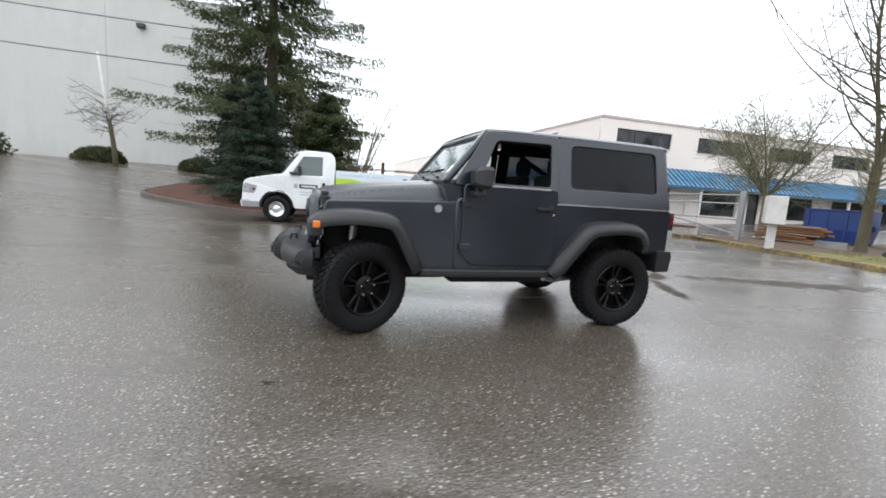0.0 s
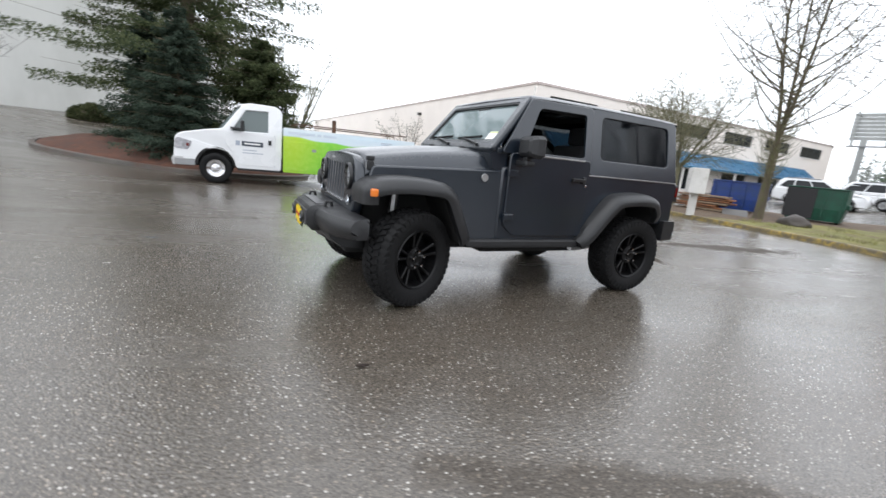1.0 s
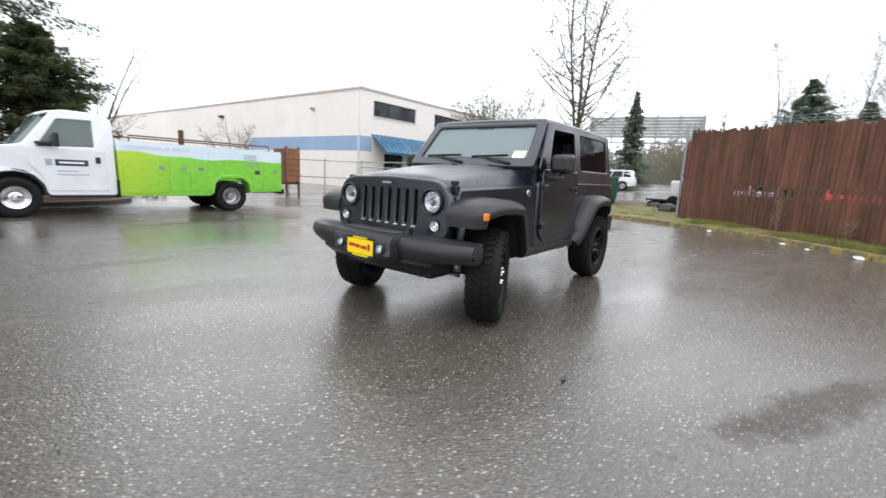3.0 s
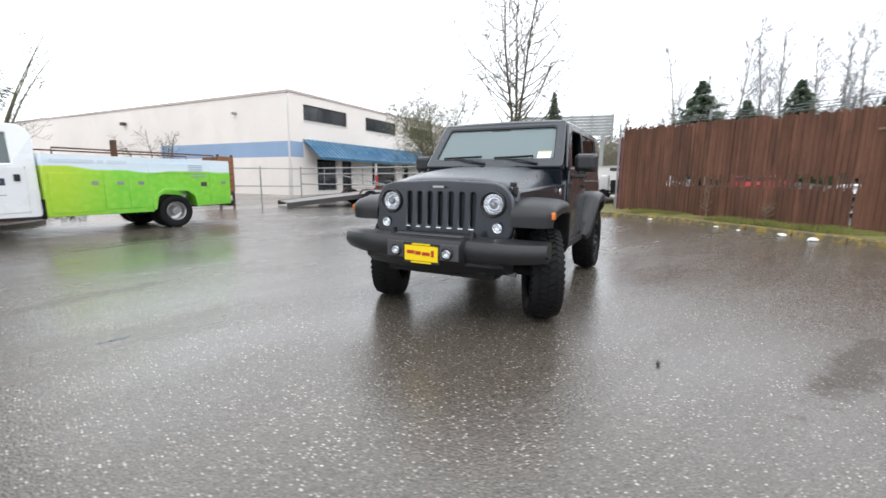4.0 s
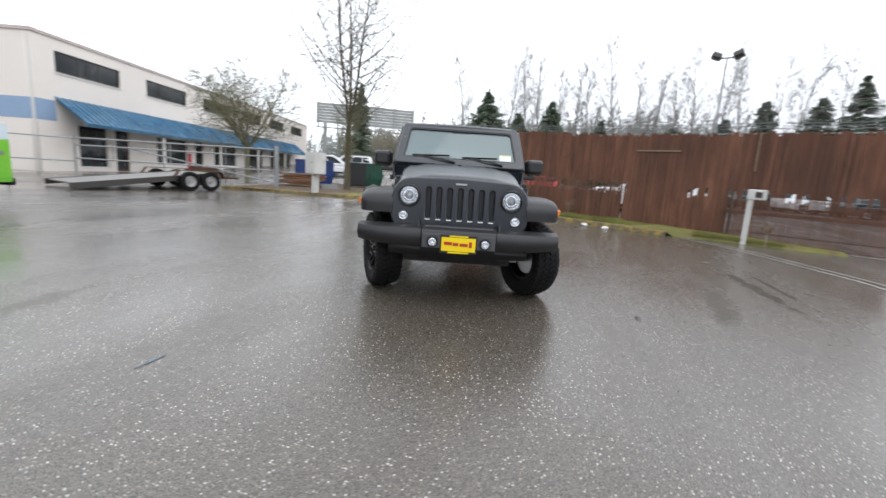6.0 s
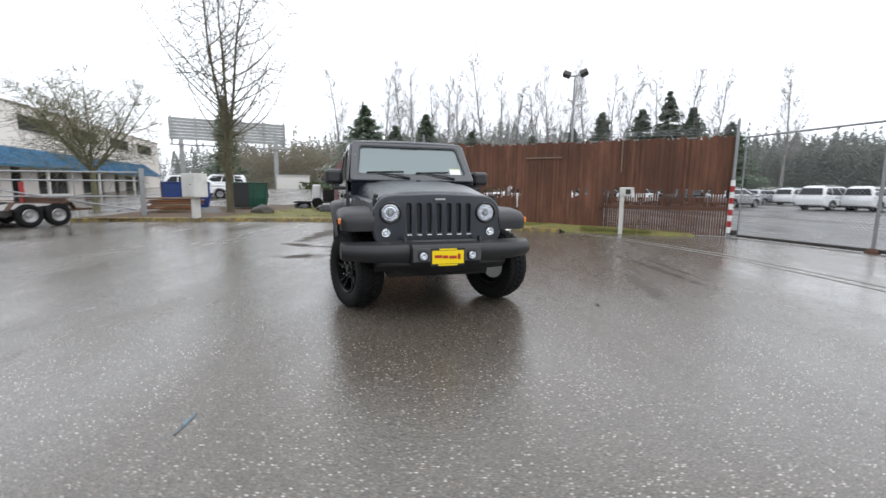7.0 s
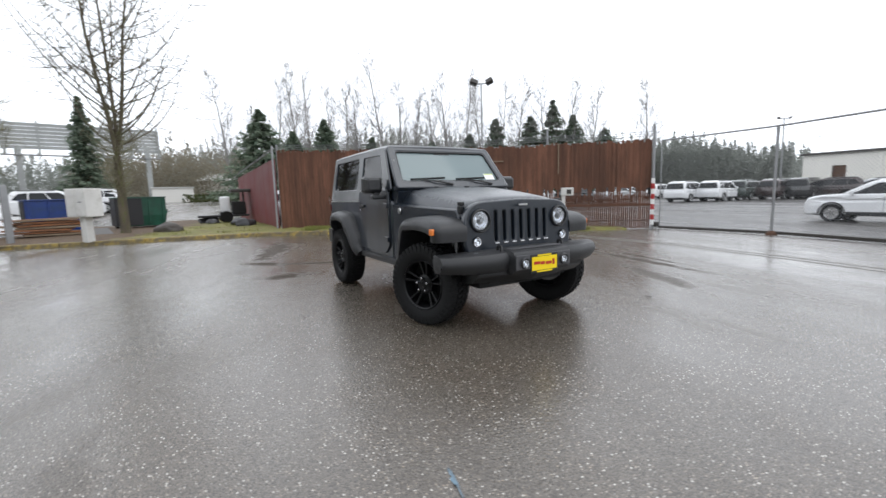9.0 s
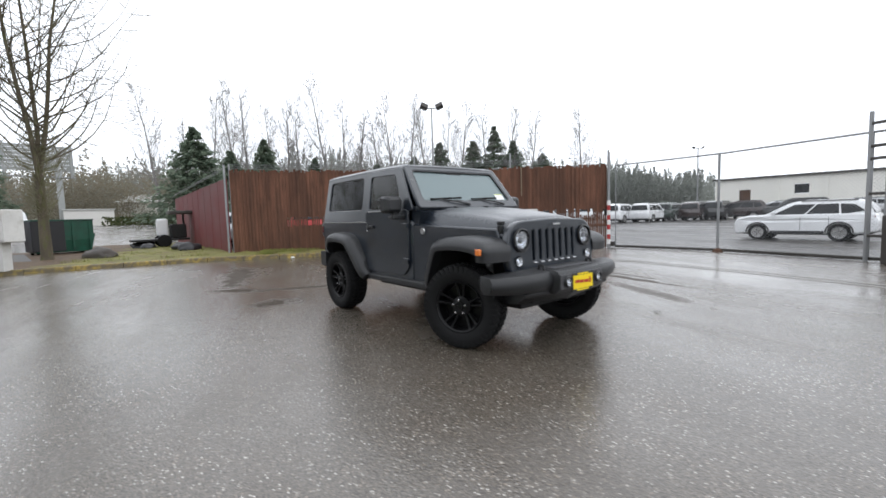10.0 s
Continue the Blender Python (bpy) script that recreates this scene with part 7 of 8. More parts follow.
def shrub(m, rx, ry, rz, seed, n=2600):
    rnd = random.Random(seed)
    vv, ff = [], []
    for k in range(n):
        d = Vector((rnd.gauss(0, 1), rnd.gauss(0, 1), rnd.gauss(0, 1))).normalized()
        f = rnd.uniform(0.72, 1.0) * (1 + 0.12 * noise.noise(d * 2.5 + Vector((seed, 0, 0))))
        p = Vector((d.x * rx * f, d.y * ry * f, abs(d.z) * rz * f))
        s = rnd.uniform(0.05, 0.11)
        a, b = Vector((rnd.uniform(-1, 1), rnd.uniform(-1, 1), rnd.uniform(-1, 1))).normalized() * s, Vector((rnd.uniform(-1, 1), rnd.uniform(-1, 1), rnd.uniform(-1, 1))).normalized() * s * 0.7
        n0 = len(vv)
        vv += [p - a, p + b, p + a, p - b]
        ff.append((n0, n0 + 1, n0 + 2, n0 + 3))
    t = thing("clipped_shrub", "rounded evergreen shrub along the warehouse wall", "shrub", m, group="shrubs by the warehouse")
    me = bpy.data.meshes.new("leaves")
    me.from_pydata(vv, [], ff)
    part("leaves", me, SHRUB, t)
    bm = bmesh.new()
    bmesh.ops.create_icosphere(bm, subdivisions=3, radius=1)
    for v in bm.verts:
        v.co = Vector((v.co.x * rx * 0.8, v.co.y * ry * 0.8, max(v.co.z, -0.1) * rz * 0.8))
    part("twig_core", bm, BARK, t)


for x, y, rx, ry, rz, sd in ((-19.6, 22.4, 1.3, 0.8, 0.8, 1), (-15.2, 23.9, 1.0, 0.8, 0.8, 2), (-13.0, 24.4, 1.7, 0.9, 1.1, 3), (-24.0, 19.5, 2.2, 1.0, 1.9, 4), (-10.2, 23.8, 1.5, 0.9, 1.2, 5), (-28, 18.5, 2, 1, 2.1, 6)):
    shrub(pose(x, y, ground_z(x, y) - 0.05, 0, 0, 11), rx, ry, rz, sd)

# slender climber and weeds at the fence
for x, y, h, sd in ((9.75, 5.05, 1.0, 3), (9.1, 3.6, 0.5, 4), (6.6, -1.0, 0.4, 6)):
    bare_tree("fence_sapling", "thin bare sapling at the foot of the fence", pose(x, y, 0.15), h, 0.012, sd, fork=0.2, leaders=2, spread=0.5, depth=1, twig=1.0, material=WOODM)

# ---- distance: firs, poplars, wooded hills ----
def far_fir(name, x, y, top, base_r, seed, material, z0=0.0):
    return conifer(name, "fir tree beyond the fence, paled for distance haze", pose(x, y, z0, 0, 0, seed * 40), material, height=top - z0, base_r=base_r, seed=seed, whorls=34, arms=8, sprays=62, clump=0.4, low=0.05, droop=0.22, ragged=0.28, taper=0.9, hang=0.3)


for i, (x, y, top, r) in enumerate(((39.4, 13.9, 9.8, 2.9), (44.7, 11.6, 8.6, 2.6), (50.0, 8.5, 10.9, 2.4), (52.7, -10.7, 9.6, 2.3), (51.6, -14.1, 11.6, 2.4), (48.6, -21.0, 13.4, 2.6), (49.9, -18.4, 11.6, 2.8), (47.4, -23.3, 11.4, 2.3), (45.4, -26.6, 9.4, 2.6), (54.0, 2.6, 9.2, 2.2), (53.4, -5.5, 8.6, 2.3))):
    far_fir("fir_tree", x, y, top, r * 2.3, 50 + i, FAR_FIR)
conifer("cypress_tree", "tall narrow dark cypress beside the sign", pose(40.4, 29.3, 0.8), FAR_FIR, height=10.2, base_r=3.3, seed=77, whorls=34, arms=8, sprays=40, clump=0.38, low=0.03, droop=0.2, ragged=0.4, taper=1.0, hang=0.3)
for i, (x, y, h) in enumerate(((54.8, 0.7, 20.2), (53.4, -7.9, 18.6), (54.9, 10.0, 19.0), (53.4, 20.2, 17.8), (50.7, -16.4, 16.5), (46.4, -25.1, 15.2), (55.0, 6.0, 16.5), (55.0, -3.5, 15.0), (52.0, -12.5, 15.2), (56.0, 8.0, 17.5), (49.0, -20.0, 16.6), (43.0, -31.0, 14.6), (55.0, 15.0, 17.0), (54.0, 12.5, 18.5), (56.0, -1.5, 17.5), (54.5, -6.0, 16.0), (53.0, -10.0, 17.5), (51.5, -14.5, 17.0), (55.5, 17.5, 14.5), (56, 4.0, 18.0), (47.5, -23.0, 16.6))):
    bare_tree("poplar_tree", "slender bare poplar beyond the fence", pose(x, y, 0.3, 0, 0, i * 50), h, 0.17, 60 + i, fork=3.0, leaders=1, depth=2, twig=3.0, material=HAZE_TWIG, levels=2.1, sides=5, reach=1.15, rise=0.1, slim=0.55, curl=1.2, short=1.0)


def ridge(name, label, line, width, seed, firs, h0, h1, material, twiggy=0.0, dense=60, leaf=1.0):
    """A wooded rise: an earth bank with a canopy of many trees, as one mass."""
    rnd = random.Random(seed)
    vv, ff = [], []
    L = length_of([p[:2] for p in line])
    for k in range(firs):
        s = rnd.uniform(0, L)
        p, d = line_at([p[:2] for p in line], s)
        off = rnd.uniform(-width, width)
        q = p + Vector((-d.y, d.x)) * off
        acc, zt = 0.0, line[-1][2]
        for a, b in zip(line, line[1:]):
            ln = math.hypot(b[0] - a[0], b[1] - a[1])
            if acc + ln >= s:
                zt = a[2] + (b[2] - a[2]) * (s - acc) / ln
                break
            acc += ln
        zb = zt * (1 - 0.5 * max(0, -off / width)) * rnd.uniform(0.2, 1.0)
        h = rnd.uniform(h0, h1)
        r = h * rnd.uniform(0.16, 0.24)
        broad = rnd.random() < twiggy
        for j in range(dense):
            t = rnd.uniform(0.0, 1.0)
            rr = r * ((1 - t) if not broad else 1.6 * math.sqrt(max(0.05, 1 - (2 * t - 1) ** 2)))
            a = rnd.uniform(0, 6.28)
            c, sn = math.cos(a) * rr, math.sin(a) * rr
            size = leaf * h * rnd.uniform(0.03, 0.06)
            px, py, pz = q.x + c, q.y + sn, zb + h * t * (0.8 if broad else 1)
            n0 = len(vv)
            for _ in range(3):
                vv.append((px + rnd.uniform(-1, 1) * size, py + rnd.uniform(-1, 1) * size, pz + rnd.uniform(-1, 1) * size))
            ff.append((n0, n0 + 1, n0 + 2))
    me = bpy.data.meshes.new(name)
    me.from_pydata(vv, [], ff)
    tagged(part(name, me, material), label, "woods", kind="stuff")


HILL = [(150, 95, 4), (136, 60, 7), (150, 20, 14), (160, -8, 19), (165, -45, 16), (128, -101, 12), (118, -112, 9), (110, -118, 2), (98, -128, 0)]
bm = bmesh.new()
rows = []
for x, y, z in HILL:
    d = Vector((x, y)).normalized()
    rows.append([(x - d.x * 45, y - d.y * 45, -0.5), (x - d.x * 20, y - d.y * 20, z * 0.6), (x, y, z), (x + d.x * 60, y + d.y * 60, z), (x + d.x * 200, y + d.y * 200, -1)])
loft(bm, rows, closed=False)
HILLSIDE = mat("winter_hillside", (0.17, 0.165, 0.12), 0.95, var=0.3, big=0.05, fine=0.6, other=(0.14, 0.145, 0.11))
tagged(part("hillside", bm, HILLSIDE, smooth=True), "wooded winter hillside in the distance", "hill", kind="structure")
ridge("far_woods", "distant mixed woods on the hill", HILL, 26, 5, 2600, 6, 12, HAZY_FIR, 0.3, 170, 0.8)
# thicket browns lightened so that distance haze lies in the colour
ridge("near_woods", "bare brownish thicket and firs across the road", [(62, 40, 1), (74, 22, 1.5), (80, 5, 2), (82, -15, 2), (78, -40, 2)], 7, 6, 900, 6, 11, needles("haze_paled_thicket", (0.21, 0.19, 0.14), (0.33, 0.295, 0.225)), 0.85, 260, 0.36)
ridge("lot_woods", "fir woods behind the car lot, paled for distance haze", [(86, -54, 4), (80, -66, 4), (75, -73, 3), (70.5, -79, 0), (66, -83, 0)], 5, 7, 420, 5, 10, HAZY_FIR, 0.1, 420, 0.55)

# unseen woods behind the camera, added for the car's paint and glass to reflect
ridge("unseen_woods", "unseen thicket and firs behind the camera, added for reflections", [(-70, 20, 0), (-60, -26, 0), (-28, -52, 0), (-6, -64, 0)], 5, 8, 420, 5, 9, needles("mixed_thicket", (0.10, 0.095, 0.07), (0.18, 0.165, 0.12)), 0.8, 70)

# ---- sign gantry seen from behind ----
S0, S1 = Vector((45.8, 39.3)), Vector((52.4, 27.7))
d = S1 - S0
sg = thing("billboard", "grey slatted back of a large roadside billboard", "billboard", pose(S0.x, S0.y, 0.8, 0, 0, math.degrees(math.atan2(d.y, d.x))))
GREYSIGN = mat("weathered_grey_board", (0.34, 0.35, 0.34), 0.8, var=0.15, big=0.4, fine=6)
for k in range(7):
    part("board", boxes([(0, -0.05, 6.2 + k * 0.38, d.length, 0.05, 6.545 + k * 0.38)]), GREYSIGN, sg)
for k in range(6):
    part("strut", boxes([(0.2 + k * (d.length - 0.5) / 5, -0.35, 5.6, 0.4 + k * (d.length - 0.5) / 5, -0.06, 9.0)]), GREYSIGN, sg)
for x in (1.0, d.length - 1.6):
    part("post", boxes([(x, -0.7, -1, x + 0.5, -0.36, 6.4)]), GREYSIGN, sg)
part("walkway", boxes([(0, -0.9, 5.5, d.length, -0.1, 5.6)]), GALV, sg)

# floodlight poles
for x, y, h, sd in ((23.4, -3.3, 8.55, 0), (30.0, -36.5, 7.75, 1)):
    fl = thing("floodlight_pole", "tall pole with two dark floodlights", "lamp", pose(x, y, 0, 0, 0, 70))
    bm = bmesh.new()
    tube(bm, [(0, 0, -0.2), (0.02, 0, h)], [0.09, 0.06] if sd else [0.09, 0.05], 8)
    part("pole", bm, GALV, fl)
    part("crossarm", boxes([(-0.6, -0.03, h - 0.05, 0.6, 0.03, h + 0.03)]), GALV, fl)
    for s in (-1, 1):
        bm = bmesh.new()
        q = 0.55 if sd else 1.0
        box(bm, -0.25 * q, -0.2 * q, -0.14 * q, 0.25 * q, 0.2 * q, 0.14 * q, 0.03, pose(s * 0.52, 0, h + 0.12 * q, 25, s * -25, 0))
        part("floodlight", bm, TRIM_DARK, fl)

# ---- parked cars ----
ALLOY = disc_mesh("rim", [(0.24, 0.085), (0.23, 0.095), (0.215, 0.08), (0.2, 0.05), (0.0, 0.05)], DULL_METAL, 24)
CAR_TYRE = tyre_mesh(0.355, 0.22, 0.235, 0)
bm = bmesh.new()
for k in range(5):
    a = 2 * math.pi * k / 5
    for o in (-0.18, 0.18):
        loft(bm, [[(math.cos(a + o * f) * r - math.sin(a) * w, hh, math.sin(a + o * f) * r + math.cos(a) * w) for w in (-ww, ww) for hh in ((0.075, 0.095) if w < 0 else (0.095, 0.075))] for r, f, ww in ((0.04, 0.3, 0.02), (0.225, 1.0, 0.014))])
SPOKES = bpy.data.meshes.new("spokes")
bm.to_mesh(SPOKES)
bm.free()
SPOKES.materials.append(CHROME)


def parked_suv(name, label, m, paint, L=4.55, H=1.64, wheelbase=2.70, boxy=False, group=""):
    t = thing(name, label, "car", m, group=group)
    r0, f0 = -(L - wheelbase) * 0.53, wheelbase + (L - wheelbase) * 0.47
    w = 0.9
    arch = lambda c: [(c + 0.42, 0.36), (c + 0.36, 0.62), (c + 0.18, 0.76), (c - 0.18, 0.76), (c - 0.36, 0.62), (c - 0.42, 0.36)]
    belt = 1.05
    top = [(r0, 0.45), (r0 - 0.02, 0.8), (r0 + 0.04, belt + 0.02), (f0 - 1.25, belt), (f0 - 0.5, 1.0 if not boxy else 1.03), (f0 - 0.1, 0.9 if not boxy else 0.99), (f0, 0.68), (f0 - 0.03, 0.34)]
    body = soft_poly(top + arch(wheelbase) + arch(0)[:], 0.06, 3)
    me = plate([body], 2 * w, 0.07, UP_XZ)
    bend(me, lambda c: Vector((c.x, c.y * (1 - 0.10 * max(0, (c.x - (f0 - 0.55)) / 0.55) - 0.04 * max(0, (c.z - 0.8) / 0.3)), c.z)))
    bd = part("body", me, paint, t, smooth=False)
    cx0, cx1 = r0 + 0.06, f0 - 1.30
    hw, tw = w - 0.05, w - 0.20
    roof0, roof1 = cx0 + (0.22 if not boxy else 0.1), cx1 - (0.72 if not boxy else 0.42)
    lean = (hw - tw) / (H - belt)
    side_y = lambda z: hw - lean * (z - belt) - 0.10 * max(0, (z - belt) / (H - belt)) ** 5
    prof = soft_poly([(cx0 - 0.02, belt - 0.12), (cx0 + 0.02, belt + 0.12), (roof0, H - 0.10), (roof0 + 0.35, H - 0.01), (roof1 - 0.45, H), (roof1 + 0.02, H - 0.09), (cx1 + 0.16, belt), (cx1 + 0.16, belt - 0.12)], 0.22, 4)
    me = plate([prof], 2 * hw, 0.05, UP_XZ)
    bend(me, lambda c: Vector((c.x, c.y / hw * side_y(c.z), c.z)))
    part("cabin", me, paint, t)
    for s in (1, -1):
        xs0, xs1 = cx0 + 0.16, cx1 - 0.05
        xt0, xt1 = roof0 + 0.26, roof1 - 0.10
        zb, zt = belt + 0.03, H - 0.13
        for k in range(3):
            a0, a1 = (0, 0.25, 0.62)[k] + 0.012, (0.25, 0.62, 1)[k] - 0.012
            up = 0.13 if k == 0 and not boxy else 0.0
            q = [(xs0 + (xs1 - xs0) * a0, zb + up), (xs0 + (xs1 - xs0) * a1, zb), (xt0 + (xt1 - xt0) * a1, zt), (xt0 + (xt1 - xt0) * a0, zt - up * 0.3)]
            me = plate([soft_poly(q, 0.05, 3)], 0.012, 0, UP_XZ)
            bend(me, lambda c: Vector((c.x, s * (side_y(c.z) + 0.006) + c.y * 0.5, c.z)))
            part("side_window", me, CAR_PANE, t)
        part("tail_lamp", boxes([(r0 - 0.03, min(s * 0.62, s * 0.87), 0.86, r0 + 0.12, max(s * 0.62, s * 0.87), 1.02)], 0.02), RED_LENS, t)
        part("headlamp", boxes([(f0 - 0.16, min(s * 0.52, s * 0.80), 0.70, f0 - 0.04, max(s * 0.52, s * 0.80), 0.80)], 0.02), CHROME, t)
        part("mirror", boxes([(cx1 - 0.22, min(s * 0.86, s * 1.03), belt + 0.02, cx1 - 0.1, max(s * 0.86, s * 1.03), belt + 0.17)], 0.03), paint, t)
        part("sill_trim", boxes([(0.45, min(s * 0.86, s * 0.905), 0.30, wheelbase - 0.45, max(s * 0.86, s * 0.905), 0.42)], 0.015), PLASTIC, t)
        part("roof_rail", boxes([(roof0 + 0.2, min(s * (tw - 0.08), s * (tw - 0.04)), H - 0.01, roof1 - 0.3, max(s * (tw - 0.08), s * (tw - 0.04)), H + 0.03)], 0.008), TRIM_BLACK, t)
        for k in (0.36, 0.66):
            xx = xs0 + (xs1 - xs0) * k
            part("door_gap", boxes([(xx, min(s * 0.895, s * 0.903), 0.42, xx + 0.012, max(s * 0.895, s * 0.903), belt - 0.06)]), TRIM_BLACK, t)
            part("door_handle", boxes([(xx + 0.04, min(s * 0.88, s * 0.915), 0.93, xx + 0.2, max(s * 0.88, s * 0.915), 0.96)], 0.006), paint, t)
        for x in (0, wheelbase):
            wl_ = new("wheel")
            wl_.parent, wl_.matrix_basis = t, pose(x, s * 0.79, 0.355, 0, 0, 0 if s > 0 else 180)
            for nm, me in (("tyre", CAR_TYRE), ("rim", ALLOY), ("spokes", SPOKES)):
                same(nm, me, wl_, Matrix())
            bm = bmesh.new()
            n_ = 14
            secs = []
            for k in range(n_ + 1):
                a = math.pi * k / n_
                secs.append([(x + rr * math.cos(a), s * yy, 0.36 + rr * math.sin(a)) for rr, yy in ((0.39, 0.87), (0.39, 0.912), (0.44, 0.906), (0.44, 0.87))])
            loft(bm, secs)
            part("arch_trim", bm, PLASTIC, t)
    ob = part("windscreen", plate([[(-hw + 0.1, 0), (hw - 0.1, 0), (tw - 0.08, 1), (-tw + 0.08, 1)]], 0.01, 0), CAR_PANE, t)
    a, b = Vector((cx1 + 0.22, 0, belt + 0.07)), Vector((roof1 + 0.09, 0, H - 0.08))
    dv = b - a
    bend(ob.data, lambda c: a + dv * c.y + Vector((c.z, c.x, c.z)))
    ob = part("rear_window", plate([[(-hw + 0.1, 0), (hw - 0.1, 0), (tw - 0.08, 1), (-tw + 0.08, 1)]], 0.01, 0), CAR_PANE, t)
    a2, b2 = Vector((cx0 - 0.075, 0, belt + 0.1)), Vector((roof0 - 0.085, 0, H - 0.14))
    dv2 = b2 - a2
    bend(ob.data, lambda c: a2 + dv2 * c.y + Vector((c.z, c.x, 0)))
    part("front_bumper", boxes([(f0 - 0.22, -0.78, 0.30, f0 - 0.0, 0.78, 0.48)], 0.04), PLASTIC, t)
    part("rear_bumper", boxes([(r0 - 0.02, -0.78, 0.34, r0 + 0.2, 0.78, 0.52)], 0.04), PLASTIC, t)
    part("underside", boxes([(r0 + 0.2, -0.7, 0.25, f0 - 0.3, 0.7, 0.6)]), DARKNESS, t)
    return t


BLACKP = mat("black_vehicle_paint", (0.012, 0.013, 0.014), 0.2, var=0.1, coat=0.8)
GREENP = mat("dark_green_vehicle_paint", (0.02, 0.035, 0.028), 0.25, var=0.1, coat=0.8)
REDP = mat("dark_red_vehicle_paint", (0.03, 0.016, 0.015), 0.25, var=0.1, coat=0.8)
SILVERP = mat("silver_vehicle_paint", (0.42, 0.43, 0.44), 0.3, metal=0.6, var=0.06, coat=0.6)
sf, sr = Vector((5.83, -9.9)), Vector((3.73, -10.55))
hd = sf - sr
suv = parked_suv("parked_suv", "white sport-utility car parked behind the gate", pose(sr.x, sr.y, 0, 0, 0, math.degrees(math.atan2(hd.y, hd.x))), WHITE_PAINT, wheelbase=2.70)
suv.scale = (0.80, 0.80, 0.80)
kinds = {"white": parked_suv("parked_suv", "white sport-utility car in the row of stock cars", pose(26.3, -21.7, 0, 0, 0, -68), WHITE_PAINT, H=1.75, group="stock cars in the lot"),
         "boxy": parked_suv("parked_suv", "white boxy sport-utility car in the row of stock cars", pose(25.2, -23.9, 0, 0, 0, -68), WHITE_PAINT, L=4.4, H=1.72, boxy=True, group="stock cars in the lot"),
         "dark": parked_suv("parked_suv", "dark green sport-utility car in the row of stock cars", pose(25.9, -27.4, 0, 0, 0, -70), GREENP, H=1.72, group="stock cars in the lot"),
         "red": parked_suv("parked_suv", "dark red sport-utility car in the row of stock cars", pose(24.7, -29.4, 0, 0, 0, -70), REDP, H=1.72, group="stock cars in the lot"),
         "black": parked_suv("parked_suv", "black sport-utility car in the row of stock cars", pose(23.6, -31.0, 0, 0, 0, -70), BLACKP, H=1.75, boxy=True, group="stock cars in the lot"),
         "silver": parked_suv("parked_suv", "silver sport-utility car among the stock cars", pose(20.5, -36.5, 0, 0, 0, 30), SILVERP, H=1.6, group="stock cars in the lot")}
rnd = random.Random(21)
row = ["white", "silver", "white", "black", "dark", "white", "red", "silver", "black", "white", "dark", "silver", "black", "white", "white", "red", "black", "silver"]
for k, c in enumerate(row):
    copy_thing(kinds[c], pose(41 - k * 1.25, -24 - k * 2.35, 0.0, 0, 0, -68 + rnd.uniform(-3, 3)))
for k, c in enumerate(("silver", "black", "white", "dark", "red", "white")):
    copy_thing(kinds[c], pose(30.2 + k * 1.6, -17.4 + k * 3.0, 0, 0, 0, -68 + rnd.uniform(-3, 3)))
for x, y, c, a in ((22.6, -34.6, "red", 30), (18.0, -35.2, "black", 28), (14.5, -36.0, "silver", 30)):
    copy_thing(kinds[c], pose(x, y, 0, 0, 0, a))
# across the verge, on the next lot
for x, y, c, a in ((25.8, 25.0, "white", -60), (31.0, 23.5, "boxy", 118)):
    copy_thing(kinds[c], pose(x, y, ground_z(x, y), 0, 0, a))
# red car glimpsed through the broken slats
parked_suv("parked_car", "bright red car behind the slatted fence", pose(18.5, 5.5, ground_z(18.5, 5.5), 0, 0, 4), RED_PAINT, H=1.5)
for x, y, c, a in ((15.2, -0.6, "boxy", 66), (17.5, 9.2, "silver", 4)):
    copy_thing(kinds[c], pose(x, y, 0, 0, 0, a))

# ---- far buildings ----
bb = thing("beige_workshop", "long low beige block workshop behind the car lot", "building", pose(28.05, -37.15, 0, 0, 0, 199))
WL_ = 24
me = plate([[(0, -0.2), (WL_, -0.2), (WL_, 3.95), (0, 3.95)], [(1.9, 0.3), (2.9, 0.3), (2.9, 2.9), (1.9, 2.9)], [(6.4, 2.3), (7.5, 2.3), (7.5, 3.2), (6.4, 3.2)]], 0.3, 0, Matrix.Translation((0, 0.15, 0)) @ UP_XZ)
part("front_wall", me, BEIGE, bb)
part("side_wall", boxes([(-0.3, -0.002, -0.2, -0.001, 12, 3.95), (WL_ + 0.001, 0, -0.2, WL_ + 0.3, 12, 3.95)]), BEIGE, bb)
part("roof", boxes([(-0.5, -0.25, 3.952, WL_ + 0.5, 12.2, 4.15)], 0.03), TRIM_DARK, bb)
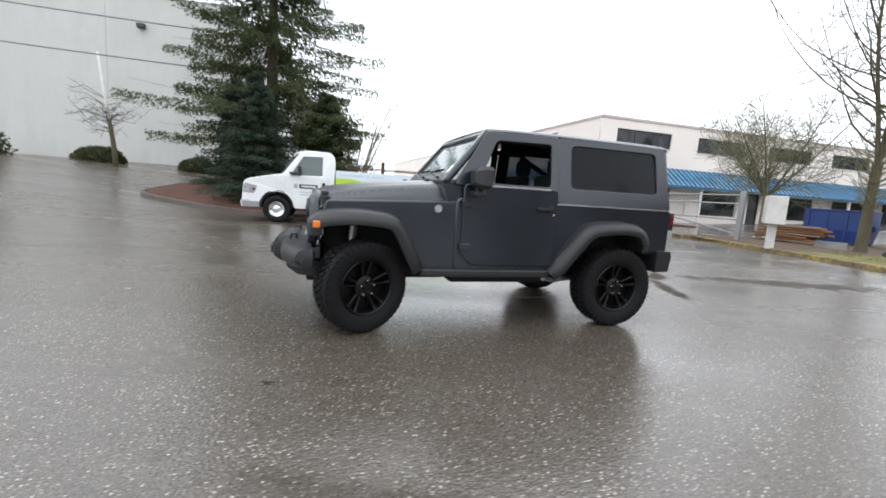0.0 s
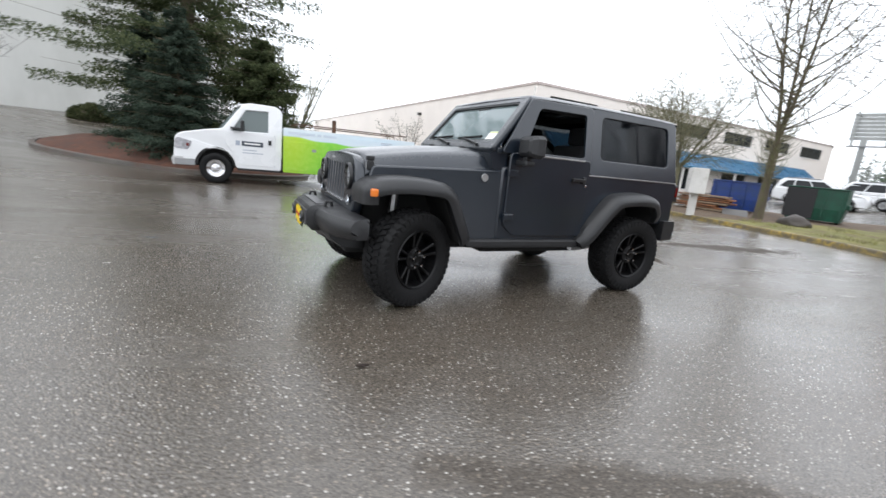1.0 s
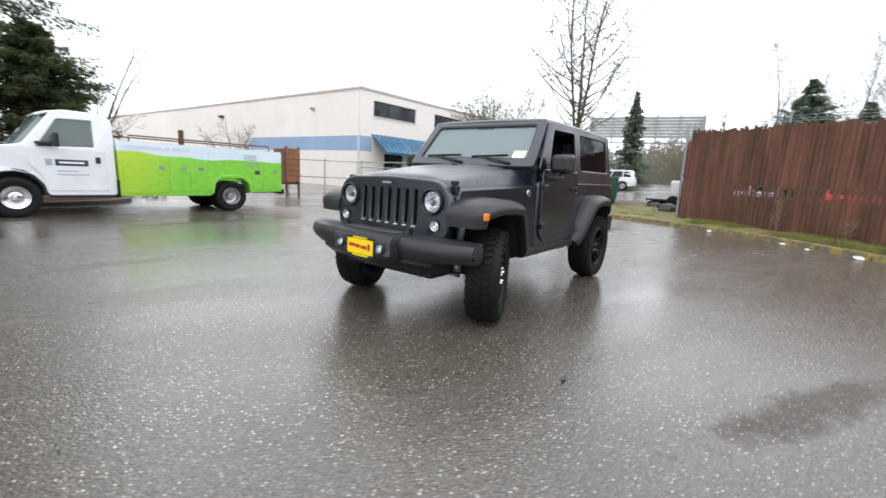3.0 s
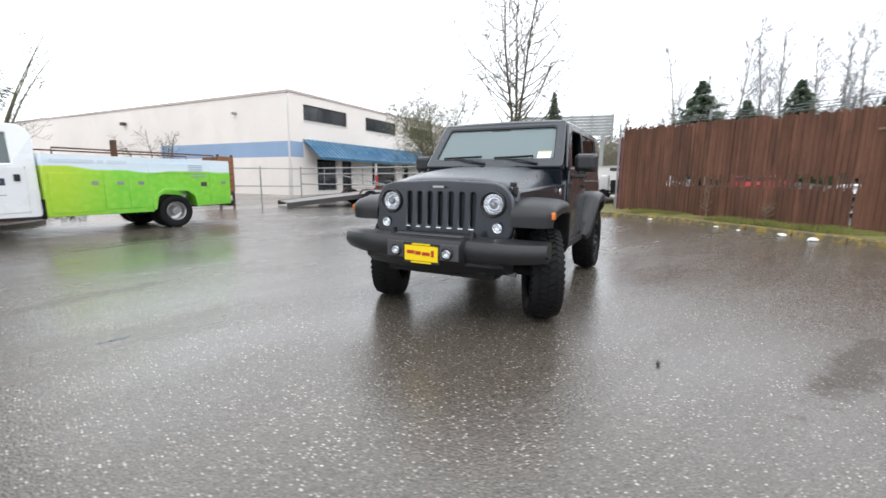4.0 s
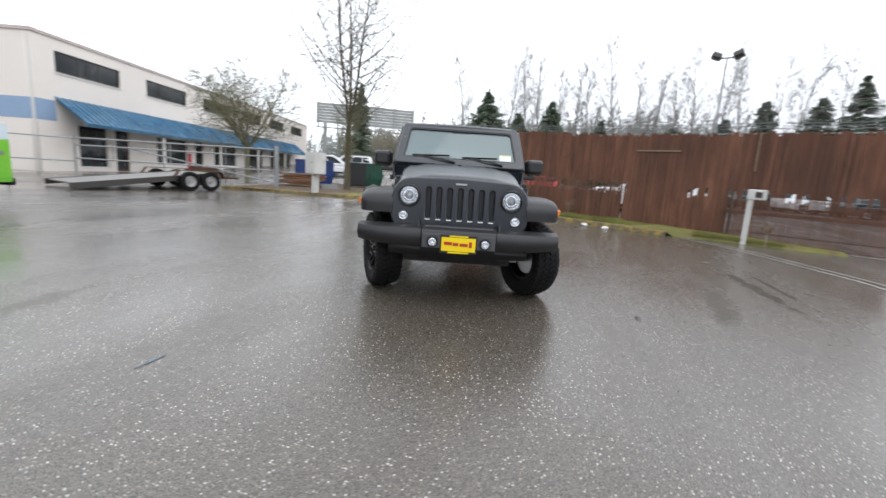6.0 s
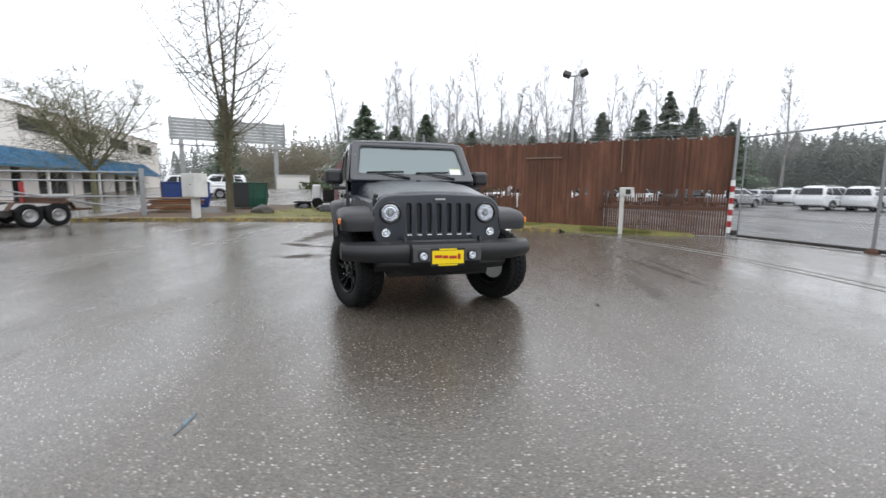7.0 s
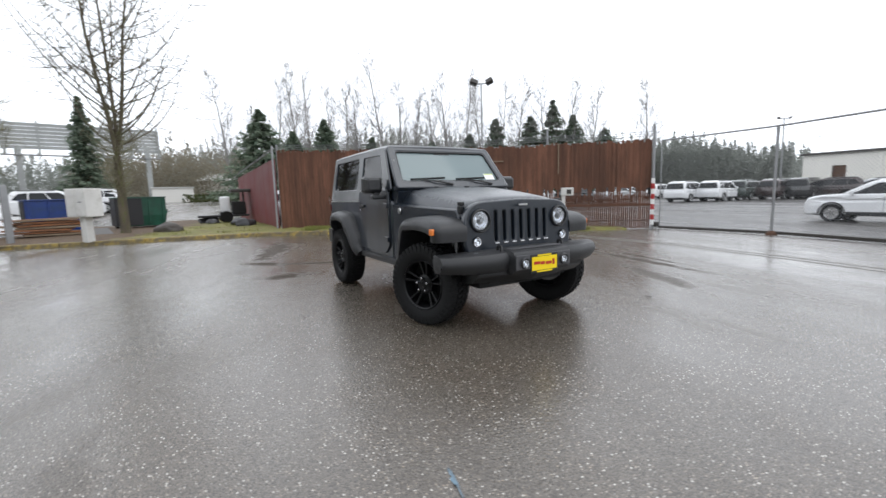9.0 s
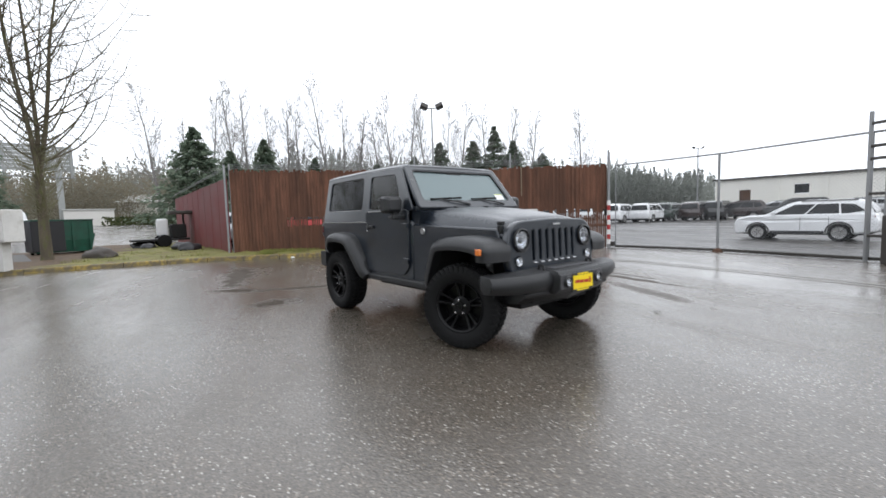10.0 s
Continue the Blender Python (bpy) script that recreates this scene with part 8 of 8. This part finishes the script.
part("door", boxes([(1.92, 0.1, 0.3, 2.88, 0.16, 2.88)]), RUST, bb)
part("window", boxes([(6.42, 0.1, 2.32, 7.48, 0.15, 3.18)]), PANE, bb)
for x in (5.0, 8.6, 15.5):
    part("pilaster", boxes([(x, -0.12, 0, x + 0.25, -0.002, 3.7)]), BEIGE, bb)
for i, (x, y, w_, d_, h, rot, mm) in enumerate(((52, 24.5, 4, 3, 1.9, 111, WHITE_WALL), (74, 12, 16, 8, 3.5, 80, BEIGE), (75, -48, 30, 10, 2.2, 115, WHITE_WALL), (88, -30, 26, 10, 4.5, 100, BEIGE), (62, -72, 18, 10, 2.4, 130, GREY_WALL))):
    hb = thing("distant_shed", "low pale building across the road", "building", pose(x, y, ground_z(x, y) - 0.3, 0, 0, rot))
    part("wall", boxes([(0, 0, 0, w_, d_, h)], 0.02), mm, hb)
    bm = bmesh.new()
    if h < 3:
        box(bm, -0.1, -0.1, h + 0.003, w_ + 0.1, d_ + 0.1, h + 0.12)
    else:
        loft(bm, [[(xx, -0.4, h + 0.003), (xx, d_ / 2, h + d_ * 0.16), (xx, d_ + 0.4, h + 0.003)] for xx in (-0.4, w_ + 0.4)])
    part("roof", bm, GREY_WALL, hb)
    for k in range(int(w_ / 3)):
        part("window", boxes([(1 + k * 3, -0.03, h * 0.45, 2.2 + k * 3, -0.002, h * 0.75)]), PANE, hb)
hg = thing("roadside_hedge", "dark clipped hedge across the road", "hedge", pose(46, 14, 1.0))
rnd = random.Random(2)
vv, ff = [], []
for k in range(2500):
    p = Vector((rnd.uniform(-9, 9) * 0.3, rnd.uniform(-9, 9), rnd.uniform(-0.4, 0.9)))
    n0 = len(vv)
    a = rnd.uniform(0, 6.28)
    vv += [p + Vector((0.2 * math.cos(a), 0.2 * math.sin(a), 0)), p + Vector((0, 0, 0.22)), p - Vector((0.2 * math.cos(a), 0.2 * math.sin(a), 0))]
    ff.append((n0, n0 + 1, n0 + 2))
me = bpy.data.meshes.new("leaves")
me.from_pydata(vv, [], ff)
part("leaves", me, SHRUB, hg)
